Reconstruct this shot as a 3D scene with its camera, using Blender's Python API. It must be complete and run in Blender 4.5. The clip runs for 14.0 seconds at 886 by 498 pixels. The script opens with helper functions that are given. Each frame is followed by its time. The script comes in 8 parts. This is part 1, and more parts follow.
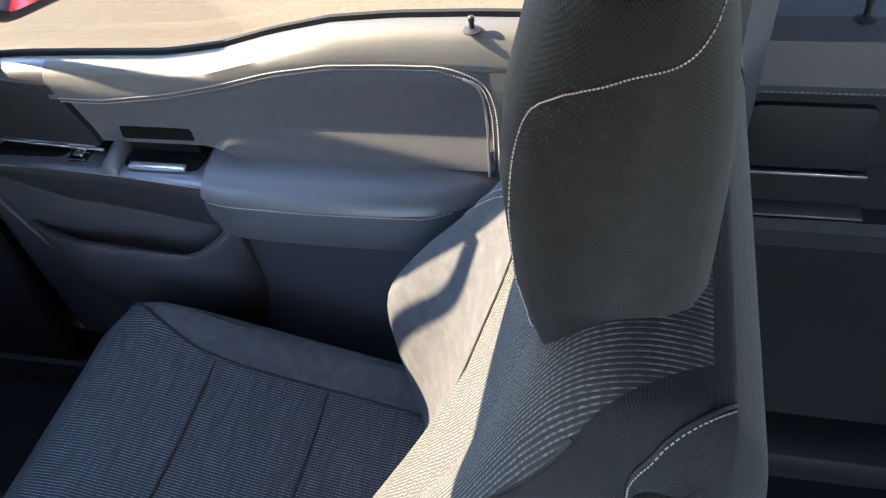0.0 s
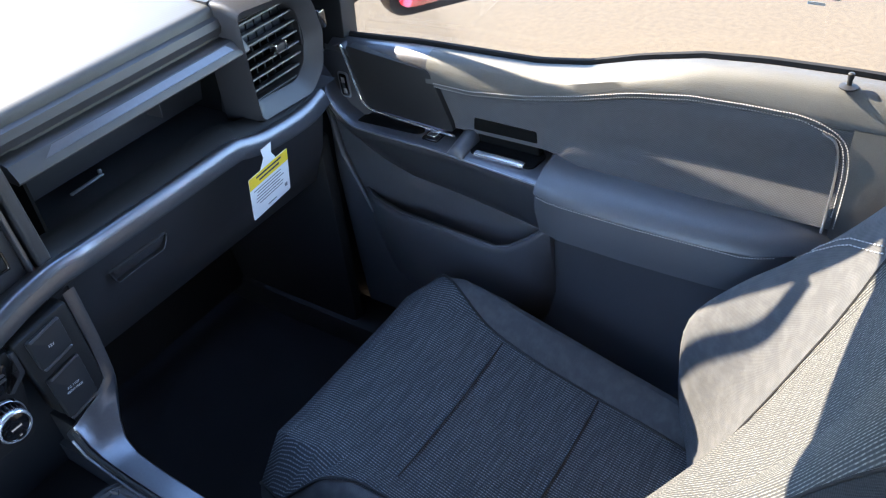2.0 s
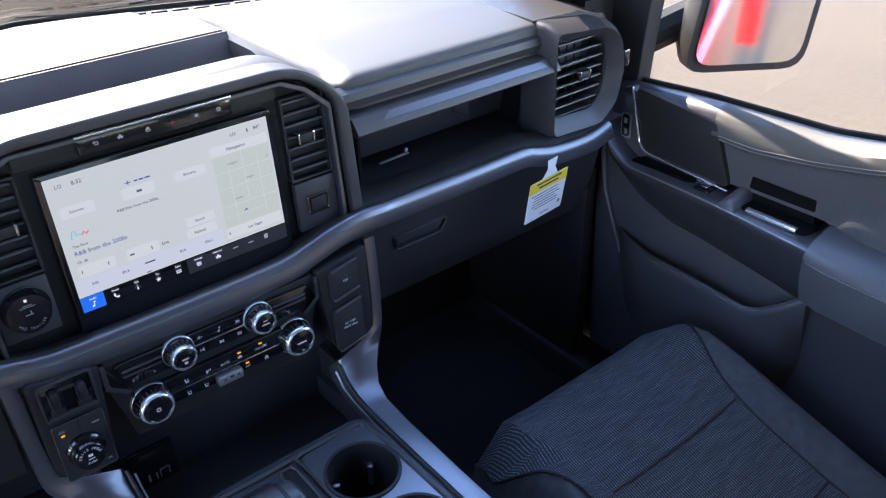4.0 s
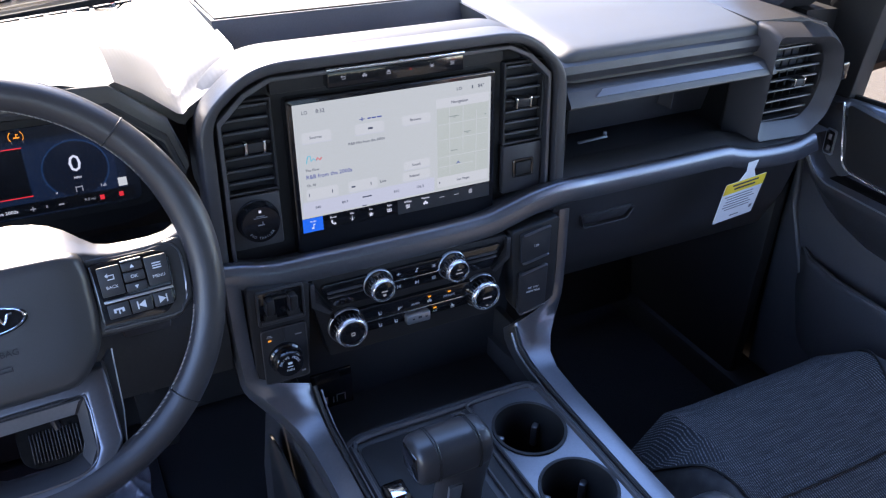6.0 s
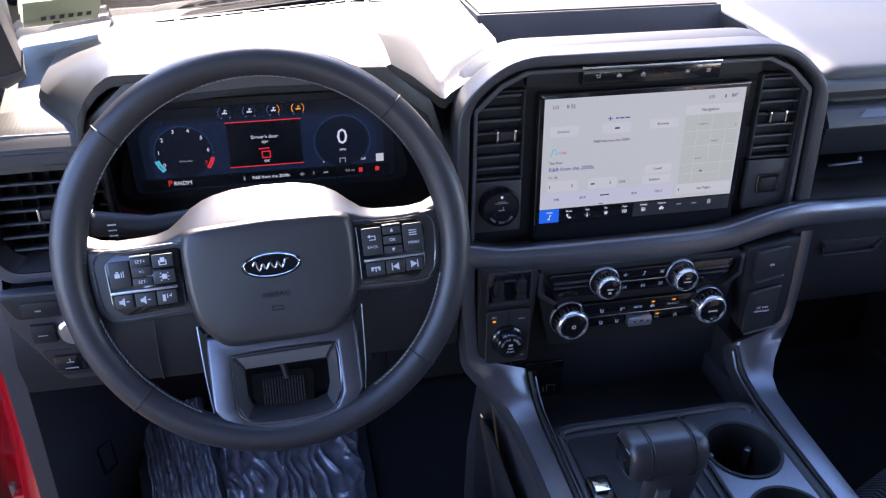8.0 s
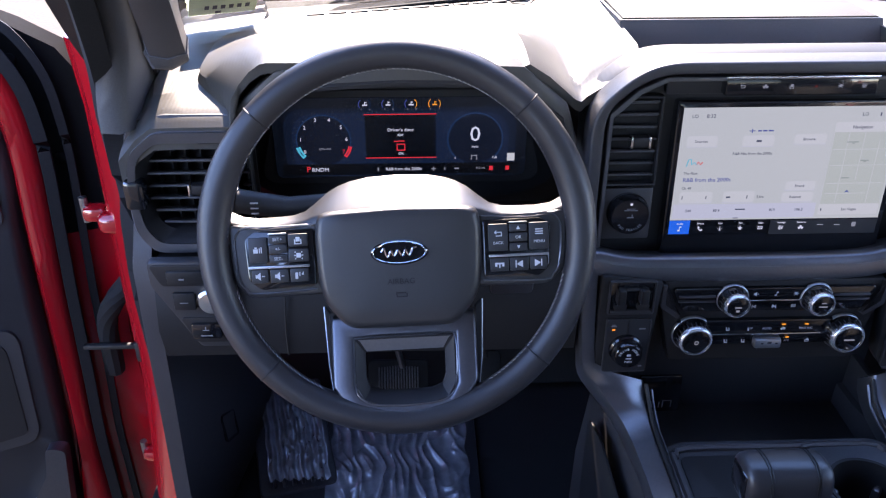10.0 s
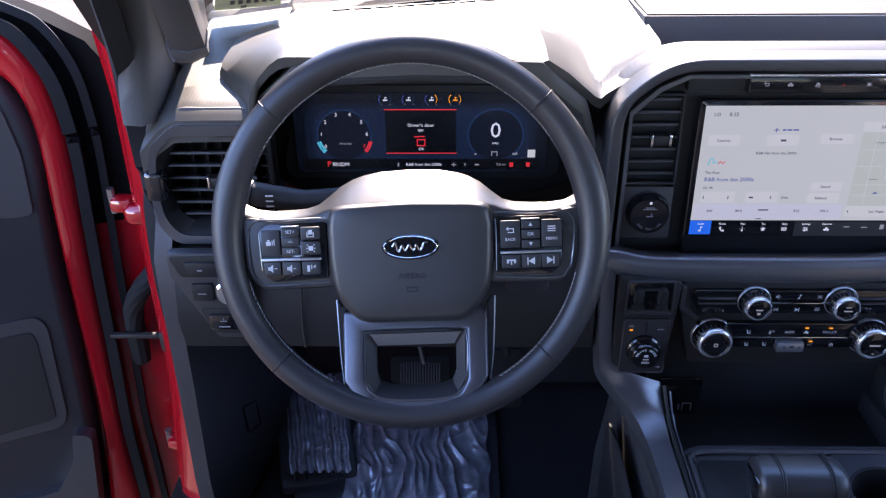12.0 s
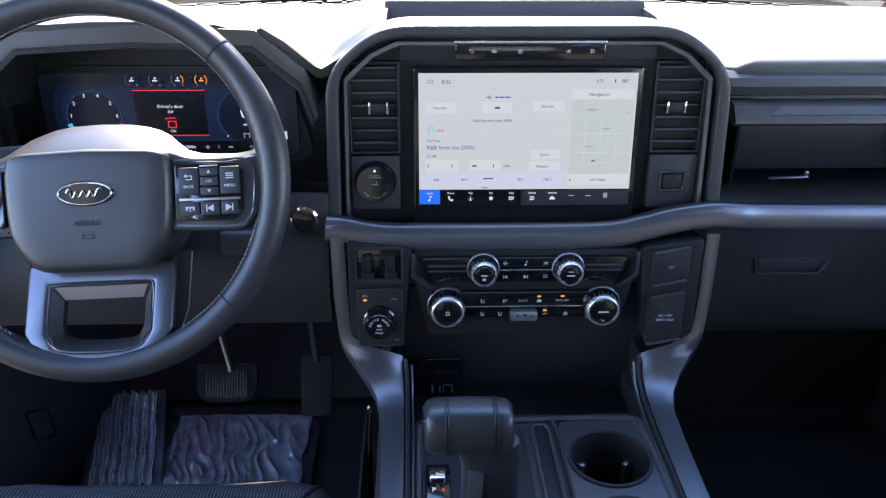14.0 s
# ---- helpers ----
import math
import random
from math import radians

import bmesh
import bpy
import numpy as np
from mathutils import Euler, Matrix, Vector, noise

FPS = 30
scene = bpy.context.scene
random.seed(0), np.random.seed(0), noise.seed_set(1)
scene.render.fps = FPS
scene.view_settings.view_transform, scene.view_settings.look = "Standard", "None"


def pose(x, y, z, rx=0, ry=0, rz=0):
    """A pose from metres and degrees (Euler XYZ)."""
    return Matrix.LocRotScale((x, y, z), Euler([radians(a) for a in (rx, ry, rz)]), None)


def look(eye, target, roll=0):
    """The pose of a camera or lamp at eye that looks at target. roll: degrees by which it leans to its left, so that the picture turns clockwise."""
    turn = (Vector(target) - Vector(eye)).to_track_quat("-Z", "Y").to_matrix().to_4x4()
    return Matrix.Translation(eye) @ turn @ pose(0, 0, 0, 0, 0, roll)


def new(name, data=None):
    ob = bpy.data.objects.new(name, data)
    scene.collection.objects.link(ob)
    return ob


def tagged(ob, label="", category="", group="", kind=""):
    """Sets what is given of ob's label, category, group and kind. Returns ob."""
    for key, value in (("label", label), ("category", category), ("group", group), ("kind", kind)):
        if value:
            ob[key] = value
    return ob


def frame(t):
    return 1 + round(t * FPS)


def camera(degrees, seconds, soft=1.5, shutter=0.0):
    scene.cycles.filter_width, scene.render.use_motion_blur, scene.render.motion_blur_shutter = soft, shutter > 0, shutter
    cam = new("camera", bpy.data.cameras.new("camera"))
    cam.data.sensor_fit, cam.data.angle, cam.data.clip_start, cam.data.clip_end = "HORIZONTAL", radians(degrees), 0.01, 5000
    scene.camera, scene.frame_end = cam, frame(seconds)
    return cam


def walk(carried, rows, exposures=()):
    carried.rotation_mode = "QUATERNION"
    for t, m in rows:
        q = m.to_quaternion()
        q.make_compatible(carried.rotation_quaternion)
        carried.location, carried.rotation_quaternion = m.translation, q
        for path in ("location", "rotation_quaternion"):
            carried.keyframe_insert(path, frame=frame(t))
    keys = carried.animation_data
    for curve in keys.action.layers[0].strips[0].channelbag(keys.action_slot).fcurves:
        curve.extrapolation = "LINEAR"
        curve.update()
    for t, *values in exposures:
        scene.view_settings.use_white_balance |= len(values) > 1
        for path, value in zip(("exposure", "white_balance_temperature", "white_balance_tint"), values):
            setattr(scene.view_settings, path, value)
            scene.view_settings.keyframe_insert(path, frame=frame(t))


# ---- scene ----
cam = camera(57.0, 14.0, soft=1.2)
PATH = [
    (0, (0.049, -0.953, 1.79), (1.39, -0.504, 0.376), -8.8),
    (0.5, (0.02, -0.915, 1.797), (1.331, -0.394, 0.379), -8.7),
    (1, (-0.021, -0.892, 1.796), (1.294, -0.266, 0.425), -8.3),
    (1.5, (-0.059, -0.882, 1.787), (1.25, -0.118, 0.482), -7.4),
    (2, (-0.113, -0.863, 1.79), (1.148, 0.076, 0.554), -6.3),
    (2.5, (-0.188, -0.85, 1.784), (1.005, 0.254, 0.618), -4.3),
    (3, (-0.226, -0.844, 1.776), (0.906, 0.371, 0.662), -3.3),
    (5.5, (-0.347, -0.846, 1.728), (0.567, 0.599, 0.69), 1.7),
    (6, (-0.376, -0.848, 1.725), (0.42, 0.663, 0.683), 1.8),
    (6.5, (-0.402, -0.858, 1.72), (0.249, 0.721, 0.68), 1.1),
    (7, (-0.42, -0.865, 1.722), (0.087, 0.769, 0.685), 0.2),
    (7.5, (-0.427, -0.866, 1.723), (-0.012, 0.794, 0.689), 0.1),
    (8, (-0.429, -0.869, 1.721), (-0.08, 0.81, 0.691), 0.6),
    (8.5, (-0.431, -0.875, 1.719), (-0.182, 0.826, 0.695), 0.6),
    (9, (-0.434, -0.877, 1.718), (-0.26, 0.836, 0.7), 0.6),
    (11.5, (-0.436, -0.882, 1.715), (-0.467, 0.837, 0.693), -0.6),
    (12, (-0.409, -0.879, 1.714), (-0.444, 0.839, 0.69), -0.5),
    (12.5, (-0.343, -0.876, 1.713), (-0.373, 0.841, 0.69), -0.5),
    (13, (-0.259, -0.884, 1.683), (-0.268, 0.862, 0.708), -0.4),
    (13.5, (-0.19, -0.901, 1.663), (-0.157, 0.879, 0.752), -0.1),
    (14, (-0.129, -0.946, 1.605), (-0.072, 0.857, 0.742), 0.3),
]
EXPO = 3.33
walk(cam, [(t, look(eye, target, roll)) for t, eye, target, roll in PATH], [(0.0, EXPO + 0.74, 6500, 17), (1.5, EXPO + 0.72, 5950, 14), (3.0, EXPO + 0.44, 5900, 20), (5.5, EXPO + 0.24, 5850, 23), (6.2, EXPO + 0.18, 5850, 25), (8.0, EXPO + 0.02, 5850, 29), (12.0, EXPO + 0.02, 5850, 30), (13.5, EXPO + 0.14, 5850, 25), (14.0, EXPO + 0.36, 5900, 22)])

# ---- world, sun ----
SUN_DIR = Vector((0.0, 1.0, 0.72)).normalized()
world = bpy.data.worlds.new("sky")
scene.world = world
world.use_nodes = True
wn = world.node_tree
sky = wn.nodes.new("ShaderNodeTexSky")
sky.sky_type, sky.sun_disc = "NISHITA", False
sky.dust_density, sky.air_density = 0.0, 1.0
sky.sun_elevation = math.asin(SUN_DIR.z)
sky.sun_rotation = math.atan2(SUN_DIR.x, SUN_DIR.y)
wn.links.new(sky.outputs[0], wn.nodes["Background"].inputs[0])
wn.nodes["Background"].inputs[1].default_value = 0.15
sun_data = bpy.data.lights.new("sun", "SUN")
sun_data.energy, sun_data.angle, sun_data.color = 2.6, radians(0.5), (1.0, 0.85, 0.58)
sun = new("sun", sun_data)
sun.matrix_world = look(SUN_DIR * 20, (0, 0, 0))
LUM = 1.0 / 2 ** EXPO  # radiance that shows as full white


# ---- materials ----
def nodes_of(name):
    m = bpy.data.materials.new(name)
    m.use_nodes = True
    return m, m.node_tree, m.node_tree.nodes["Principled BSDF"]


def add(nt, kind, **inputs):
    n = nt.nodes.new(kind)
    for k, v in inputs.items():
        n.inputs[k].default_value = v
    return n


def surface(name, col, rough=0.5, metal=0.0, grain=400.0, bump=0.15, vary=0.25, stain=6.0, spec=0.5, coat=0.0, pattern="noise", dist=0.0006):
    """Colour that varies at two scales, with a fine relief, in metres of object space."""
    m, nt, p = nodes_of(name)
    tc = nt.nodes.new("ShaderNodeTexCoord")
    big = add(nt, "ShaderNodeTexNoise", Scale=stain, Detail=4.0)
    fine = add(nt, "ShaderNodeTexNoise", Scale=grain, Detail=2.0)
    nt.links.new(tc.outputs["Object"], big.inputs["Vector"])
    nt.links.new(tc.outputs["Object"], fine.inputs["Vector"])
    mixed = nt.nodes.new("ShaderNodeMath")
    mixed.operation = "ADD"
    nt.links.new(big.outputs["Fac"], mixed.inputs[0])
    nt.links.new(fine.outputs["Fac"], mixed.inputs[1])
    rng = add(nt, "ShaderNodeMapRange")
    rng.inputs["From Min"].default_value, rng.inputs["From Max"].default_value = 0.6, 1.4
    rng.inputs["To Min"].default_value, rng.inputs["To Max"].default_value = 1 - vary, 1 + vary
    nt.links.new(mixed.outputs[0], rng.inputs["Value"])
    mul = nt.nodes.new("ShaderNodeVectorMath")
    mul.operation = "SCALE"
    mul.inputs[0].default_value = col
    nt.links.new(rng.outputs[0], mul.inputs["Scale"])
    nt.links.new(mul.outputs[0], p.inputs["Base Color"])
    rr = add(nt, "ShaderNodeMapRange")
    rr.inputs["To Min"].default_value, rr.inputs["To Max"].default_value = max(0.02, rough - 0.08), min(1, rough + 0.08)
    nt.links.new(big.outputs["Fac"], rr.inputs["Value"])
    nt.links.new(rr.outputs[0], p.inputs["Roughness"])
    p.inputs["Metallic"].default_value = metal
    p.inputs["Specular IOR Level"].default_value = spec
    p.inputs["Coat Weight"].default_value = coat
    p.inputs["Coat Roughness"].default_value = 0.05
    if bump:
        b = add(nt, "ShaderNodeBump", Strength=bump, Distance=dist)
        if pattern == "leather":
            v = add(nt, "ShaderNodeTexVoronoi", Scale=grain)
            nt.links.new(tc.outputs["Object"], v.inputs["Vector"])
            nt.links.new(v.outputs["Distance"], b.inputs["Height"])
        elif pattern == "ribs":
            w = add(nt, "ShaderNodeTexWave", Scale=0.314 / 0.0046, Distortion=0.4, Detail=1.0)
            nt.links.new(tc.outputs["Object"], w.inputs["Vector"])
            both = nt.nodes.new("ShaderNodeMath")
            both.operation = "ADD"
            nt.links.new(w.outputs["Fac"], both.inputs[0])
            nt.links.new(fine.outputs["Fac"], both.inputs[1])
            nt.links.new(both.outputs[0], b.inputs["Height"])
        else:
            nt.links.new(fine.outputs["Fac"], b.inputs["Height"])
        nt.links.new(b.outputs[0], p.inputs["Normal"])
    return m


def weave(name, col_a, col_b, step_a, step_b, rough=0.9, bump=0.6, axes=("X", "Z"), vary=0.5, flecks=0.0):
    """Woven cloth: two crossing waves for the threads, and flecks of a lighter yarn."""
    m, nt, p = nodes_of(name)
    tc = nt.nodes.new("ShaderNodeTexCoord")
    sep = nt.nodes.new("ShaderNodeSeparateXYZ")
    nt.links.new(tc.outputs["Object"], sep.inputs[0])
    waves = []
    for axis, step in zip(axes, (step_a, step_b)):
        mul = nt.nodes.new("ShaderNodeMath")
        mul.operation = "MULTIPLY"
        mul.inputs[1].default_value = 2 * math.pi / step
        nt.links.new(sep.outputs[axis], mul.inputs[0])
        s = nt.nodes.new("ShaderNodeMath")
        s.operation = "SINE"
        nt.links.new(mul.outputs[0], s.inputs[0])
        waves.append(s)
    both = nt.nodes.new("ShaderNodeMath")
    both.operation = "MULTIPLY_ADD"
    nt.links.new(waves[0].outputs[0], both.inputs[0])
    nt.links.new(waves[1].outputs[0], both.inputs[1])
    both.inputs[2].default_value = 0.5
    yarn = add(nt, "ShaderNodeTexNoise", Scale=60.0, Detail=5.0)
    mp = nt.nodes.new("ShaderNodeMapping")
    mp.inputs["Scale"].default_value = (4.0, 1.0, 1.0) if flecks else (1, 1, 1)
    nt.links.new(tc.outputs["Object"], mp.inputs[0])
    nt.links.new(mp.outputs[0], yarn.inputs["Vector"])
    ramp = add(nt, "ShaderNodeMapRange")
    ramp.inputs["From Min"].default_value, ramp.inputs["From Max"].default_value = 0.42, 0.68
    nt.links.new(yarn.outputs["Fac"], ramp.inputs["Value"])
    clamp = add(nt, "ShaderNodeMapRange")
    clamp.inputs["From Min"].default_value, clamp.inputs["From Max"].default_value = -0.5, 1.5
    nt.links.new(both.outputs[0], clamp.inputs["Value"])
    fac = nt.nodes.new("ShaderNodeMath")
    fac.operation = "MULTIPLY_ADD"
    nt.links.new(ramp.outputs[0], fac.inputs[0])
    fac.inputs[1].default_value = vary
    half = nt.nodes.new("ShaderNodeMath")
    half.operation = "MULTIPLY"
    half.inputs[1].default_value = 1 - vary
    nt.links.new(clamp.outputs[0], half.inputs[0])
    nt.links.new(half.outputs[0], fac.inputs[2])
    mix = nt.nodes.new("ShaderNodeMix")
    mix.data_type = "RGBA"
    mix.inputs["A"].default_value, mix.inputs["B"].default_value = (*col_a, 1), (*col_b, 1)
    nt.links.new(fac.outputs[0], mix.inputs["Factor"])
    nt.links.new(mix.outputs["Result"], p.inputs["Base Color"])
    p.inputs["Roughness"].default_value = rough
    p.inputs["Specular IOR Level"].default_value = 0.2
    p.inputs["Sheen Weight"].default_value = 0.03
    b = add(nt, "ShaderNodeBump", Strength=bump, Distance=0.0008)
    nt.links.new(clamp.outputs[0], b.inputs["Height"])
    nt.links.new(b.outputs[0], p.inputs["Normal"])
    return m


def ribbed(name, base, yarn, step, dash, across, along, wander=0.003, streak=(1, 1, 1)):
    """Knitted cloth: pale ribs that run up it, broken into short uneven stitches."""
    m, nt, p = nodes_of(name)
    tc = nt.nodes.new("ShaderNodeTexCoord")
    sep = nt.nodes.new("ShaderNodeSeparateXYZ")
    warp = add(nt, "ShaderNodeTexNoise", Scale=35.0, Detail=2.0)
    nt.links.new(tc.outputs["Object"], warp.inputs["Vector"])
    nt.links.new(tc.outputs["Object"], sep.inputs[0])

    def wave(axis, period, shift):
        sh = add(nt, "ShaderNodeMath")
        sh.operation = "MULTIPLY_ADD"
        nt.links.new(warp.outputs["Fac"], sh.inputs[0])
        sh.inputs[1].default_value = shift
        nt.links.new(sep.outputs[axis], sh.inputs[2])
        mu = add(nt, "ShaderNodeMath")
        mu.operation = "MULTIPLY"
        nt.links.new(sh.outputs[0], mu.inputs[0])
        mu.inputs[1].default_value = 2 * math.pi / period
        si = add(nt, "ShaderNodeMath")
        si.operation = "SINE"
        nt.links.new(mu.outputs[0], si.inputs[0])
        return si

    rib, stitch = wave(across, step, wander), wave(along, dash, 0.012)
    line = add(nt, "ShaderNodeMapRange")
    line.inputs["From Min"].default_value, line.inputs["From Max"].default_value = 0.1, 0.85
    nt.links.new(rib.outputs[0], line.inputs["Value"])
    cut = add(nt, "ShaderNodeMapRange")
    cut.inputs["From Min"].default_value, cut.inputs["From Max"].default_value = -0.7, 0.4
    cut.inputs["To Min"].default_value = 0.45
    nt.links.new(stitch.outputs[0], cut.inputs["Value"])
    flake = add(nt, "ShaderNodeTexNoise", Scale=220.0, Detail=3.0)
    drawn = add(nt, "ShaderNodeMapping", Scale=streak)
    nt.links.new(tc.outputs["Object"], drawn.inputs["Vector"])
    nt.links.new(drawn.outputs[0], flake.inputs["Vector"])
    fl = add(nt, "ShaderNodeMapRange")
    fl.inputs["From Min"].default_value, fl.inputs["From Max"].default_value = 0.35, 0.65
    fl.inputs["To Min"].default_value, fl.inputs["To Max"].default_value = 0.45, 1.1
    nt.links.new(flake.outputs["Fac"], fl.inputs["Value"])
    one, two = add(nt, "ShaderNodeMath"), add(nt, "ShaderNodeMath")
    one.operation = two.operation = "MULTIPLY"
    nt.links.new(line.outputs[0], one.inputs[0])
    nt.links.new(cut.outputs[0], one.inputs[1])
    nt.links.new(one.outputs[0], two.inputs[0])
    nt.links.new(fl.outputs[0], two.inputs[1])
    mix = nt.nodes.new("ShaderNodeMix")
    mix.data_type = "RGBA"
    mix.inputs["A"].default_value, mix.inputs["B"].default_value = (*base, 1), (*yarn, 1)
    nt.links.new(two.outputs[0], mix.inputs["Factor"])
    nt.links.new(mix.outputs["Result"], p.inputs["Base Color"])
    p.inputs["Roughness"].default_value = 0.9
    p.inputs["Specular IOR Level"].default_value = 0.2
    b = add(nt, "ShaderNodeBump", Strength=0.7, Distance=0.0012)
    nt.links.new(one.outputs[0], b.inputs["Height"])
    nt.links.new(b.outputs[0], p.inputs["Normal"])
    return m


def glow(name, col, level):
    """A lit display: level is its brightness in the picture."""
    m, nt, p = nodes_of(name)
    p.inputs["Base Color"].default_value = (0.01, 0.01, 0.012, 1)
    p.inputs["Roughness"].default_value = 0.25
    p.inputs["Emission Color"].default_value = (*col, 1)
    p.inputs["Emission Strength"].default_value = level * LUM
    return m


def glass(name, col, gloss=1.0):
    """A thin flat pane: clear straight through, with the mirror gloss of glass."""
    m, nt, p = nodes_of(name)
    nt.nodes.remove(p)
    clear = add(nt, "ShaderNodeBsdfTransparent", Color=(*col, 1))
    shine = add(nt, "ShaderNodeBsdfGlossy", Roughness=0.0)
    edge = add(nt, "ShaderNodeFresnel", IOR=1.45)
    amount = add(nt, "ShaderNodeMath")
    amount.operation = "MULTIPLY"
    amount.inputs[1].default_value = gloss
    nt.links.new(edge.outputs[0], amount.inputs[0])
    mix = nt.nodes.new("ShaderNodeMixShader")
    nt.links.new(amount.outputs[0], mix.inputs[0])
    nt.links.new(clear.outputs[0], mix.inputs[1])
    nt.links.new(shine.outputs[0], mix.inputs[2])
    nt.links.new(mix.outputs[0], nt.nodes["Material Output"].inputs[0])
    return m


DARK = surface("black_soft_plastic", (0.026, 0.025, 0.027), 0.46, grain=900, bump=0.25, pattern="leather", dist=0.0003)
DASH = surface("dash_grained_vinyl", (0.040, 0.0385, 0.035), 0.54, spec=0.42, vary=0.12, grain=640, bump=0.05, pattern="ribs", dist=0.0006)
LOWER = surface("charcoal_hard_plastic", (0.041, 0.038, 0.040), 0.46, grain=800, bump=0.2, pattern="leather", dist=0.0003)
BLACK = surface("matte_black_plastic", (0.013, 0.0125, 0.013), 0.55, grain=500, bump=0.1, spec=0.3)
GRILLE = surface("ribbed_grille_vinyl", (0.024, 0.0225, 0.020), 0.65, spec=0.3, vary=0.15, grain=640, bump=0.5, pattern="ribs", dist=0.0009)
GLOSS = surface("gloss_black_plastic", (0.006, 0.006, 0.007), 0.12, grain=100, bump=0.0, coat=0.5, vary=0.1)
SATIN = surface("satin_grey_trim", (0.150, 0.150, 0.162), 0.31, metal=0.85, grain=300, bump=0.02, vary=0.08, stain=3)
SILVER = surface("satin_silver_trim", (0.42, 0.43, 0.45), 0.32, metal=0.9, grain=300, bump=0.02, vary=0.08)
CHROME = surface("chrome", (0.75, 0.76, 0.78), 0.12, metal=1.0, grain=200, bump=0.0, vary=0.05)
BRIGHT = surface("bright_knob_metal", (0.72, 0.73, 0.76), 0.24, metal=0.85, grain=200, bump=0.0, vary=0.05)
LEATHER = surface("black_leather", (0.022, 0.0205, 0.022), 0.40, grain=1100, bump=0.12, pattern="leather", dist=0.0004)
HUBMAT = surface("airbag_cover_vinyl", (0.021, 0.020, 0.0205), 0.40, spec=0.6, grain=1200, bump=0.12, pattern="leather", dist=0.0003)
KEYCAP = surface("dark_key_plastic", (0.016, 0.016, 0.018), 0.5, grain=600, bump=0.05, vary=0.1)
# Near-black that paints shade into recesses and the driver's door edge and bolts.
GAP = surface("shade_black", (0.004, 0.004, 0.004), 0.9, grain=100, bump=0.2, spec=0.1)
THREAD = surface("grey_thread", (0.30, 0.29, 0.28), 0.8, grain=2000, bump=0.1)
PINKTHREAD = surface("pinkish_thread", (0.36, 0.29, 0.28), 0.8, grain=2000, bump=0.1)
SLAT = surface("vent_slat_plastic", (0.045, 0.045, 0.048), 0.35, grain=600, bump=0.05, vary=0.1)
RUBBER = surface("black_rubber", (0.010, 0.010, 0.011), 0.8, grain=300, bump=0.2, spec=0.2)
CARPET = surface("black_carpet", (0.026, 0.026, 0.028), 0.95, grain=1500, bump=1.0, spec=0.1, dist=0.002)
REDP = surface("red_car_paint", (0.30, 0.004, 0.008), 0.18, grain=1500, bump=0.0, coat=1.0, vary=0.06)
STEEL = surface("bare_metal", (0.35, 0.34, 0.33), 0.4, metal=1.0, grain=300, bump=0.1)
PAPER = surface("white_paper", (0.72, 0.73, 0.74), 0.7, grain=600, bump=0.05, vary=0.05)
YELLOW = surface("yellow_print", (0.80, 0.58, 0.03), 0.6, grain=600, bump=0.0, vary=0.05)
INK = surface("dark_ink", (0.05, 0.05, 0.06), 0.7, grain=600, bump=0.0, vary=0.05)
PRINT = surface("light_print", (0.50, 0.50, 0.52), 0.6, grain=600, bump=0.0, vary=0.05)
PRINTDIM = surface("dim_print", (0.20, 0.20, 0.21), 0.6, grain=600, bump=0.0, vary=0.05)
STICKER = surface("pale_green_paper", (0.60, 0.66, 0.42), 0.7, grain=300, bump=0.05, vary=0.08)
BLUEPL = surface("vinyl_tray", (0.030, 0.032, 0.040), 0.45, grain=700, bump=0.15, pattern="leather", dist=0.0003)
MIRROR = surface("mirror_silver", (0.85, 0.86, 0.87), 0.01, metal=1.0, grain=10, bump=0.0, vary=0.01)
FILM = surface("clear_plastic_film", (0.17, 0.173, 0.20), 0.13, spec=0.9, grain=40, bump=0.10, coat=1.0, vary=0.3, stain=20, dist=0.004)
MATRIB = surface("ribbed_rubber_mat", (0.03, 0.03, 0.036), 0.4, grain=200, bump=0.2)
HEADLINER = surface("grey_headliner_cloth", (0.34, 0.33, 0.32), 0.95, grain=900, bump=0.3)
BPILLAR = surface("grey_pillar_trim", (0.035, 0.035, 0.037), 0.6, grain=600, bump=0.2)
GROUND = surface("tan_concrete_lot", (0.078, 0.051, 0.025), 0.9, grain=35, bump=0.5, vary=0.30, stain=0.5, dist=0.004)
DOORP = surface("slate_door_plastic", (0.050, 0.051, 0.058), 0.42, grain=800, bump=0.2, pattern="leather", dist=0.0003)
GLOVE = surface("slate_glovebox_plastic", (0.034, 0.033, 0.036), 0.45, grain=800, bump=0.25, pattern="leather", dist=0.0003)
DOORUP = surface("charcoal_sill_vinyl", (0.066, 0.065, 0.062), 0.52, grain=1100, bump=0.35, pattern="leather", dist=0.0006)
ARMPAD = surface("slate_vinyl", (0.072, 0.074, 0.082), 0.40, grain=1100, bump=0.12, pattern="leather", dist=0.0004)
CLOTH = ribbed("seat_cloth", (0.028, 0.030, 0.035), (0.155, 0.160, 0.172), 0.0040, 0.0042, "X", "Y", 0.003, (0.12, 1.0, 1.0))
MESH = ribbed("seat_mesh_cloth", (0.030, 0.031, 0.032), (0.175, 0.170, 0.157), 0.0042, 0.0050, "X", "Z", 0.002)
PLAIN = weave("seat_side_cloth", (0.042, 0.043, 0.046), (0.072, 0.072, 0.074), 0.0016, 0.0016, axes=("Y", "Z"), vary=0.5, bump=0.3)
# Darker copy of the side cloth, shade painted in, for left side and rear.
SHADECLOTH = weave("seat_shaded_cloth", (0.015, 0.0155, 0.017), (0.021, 0.022, 0.024), 0.0022, 0.0022, axes=("Y", "Z"), vary=0.3, bump=0.5)
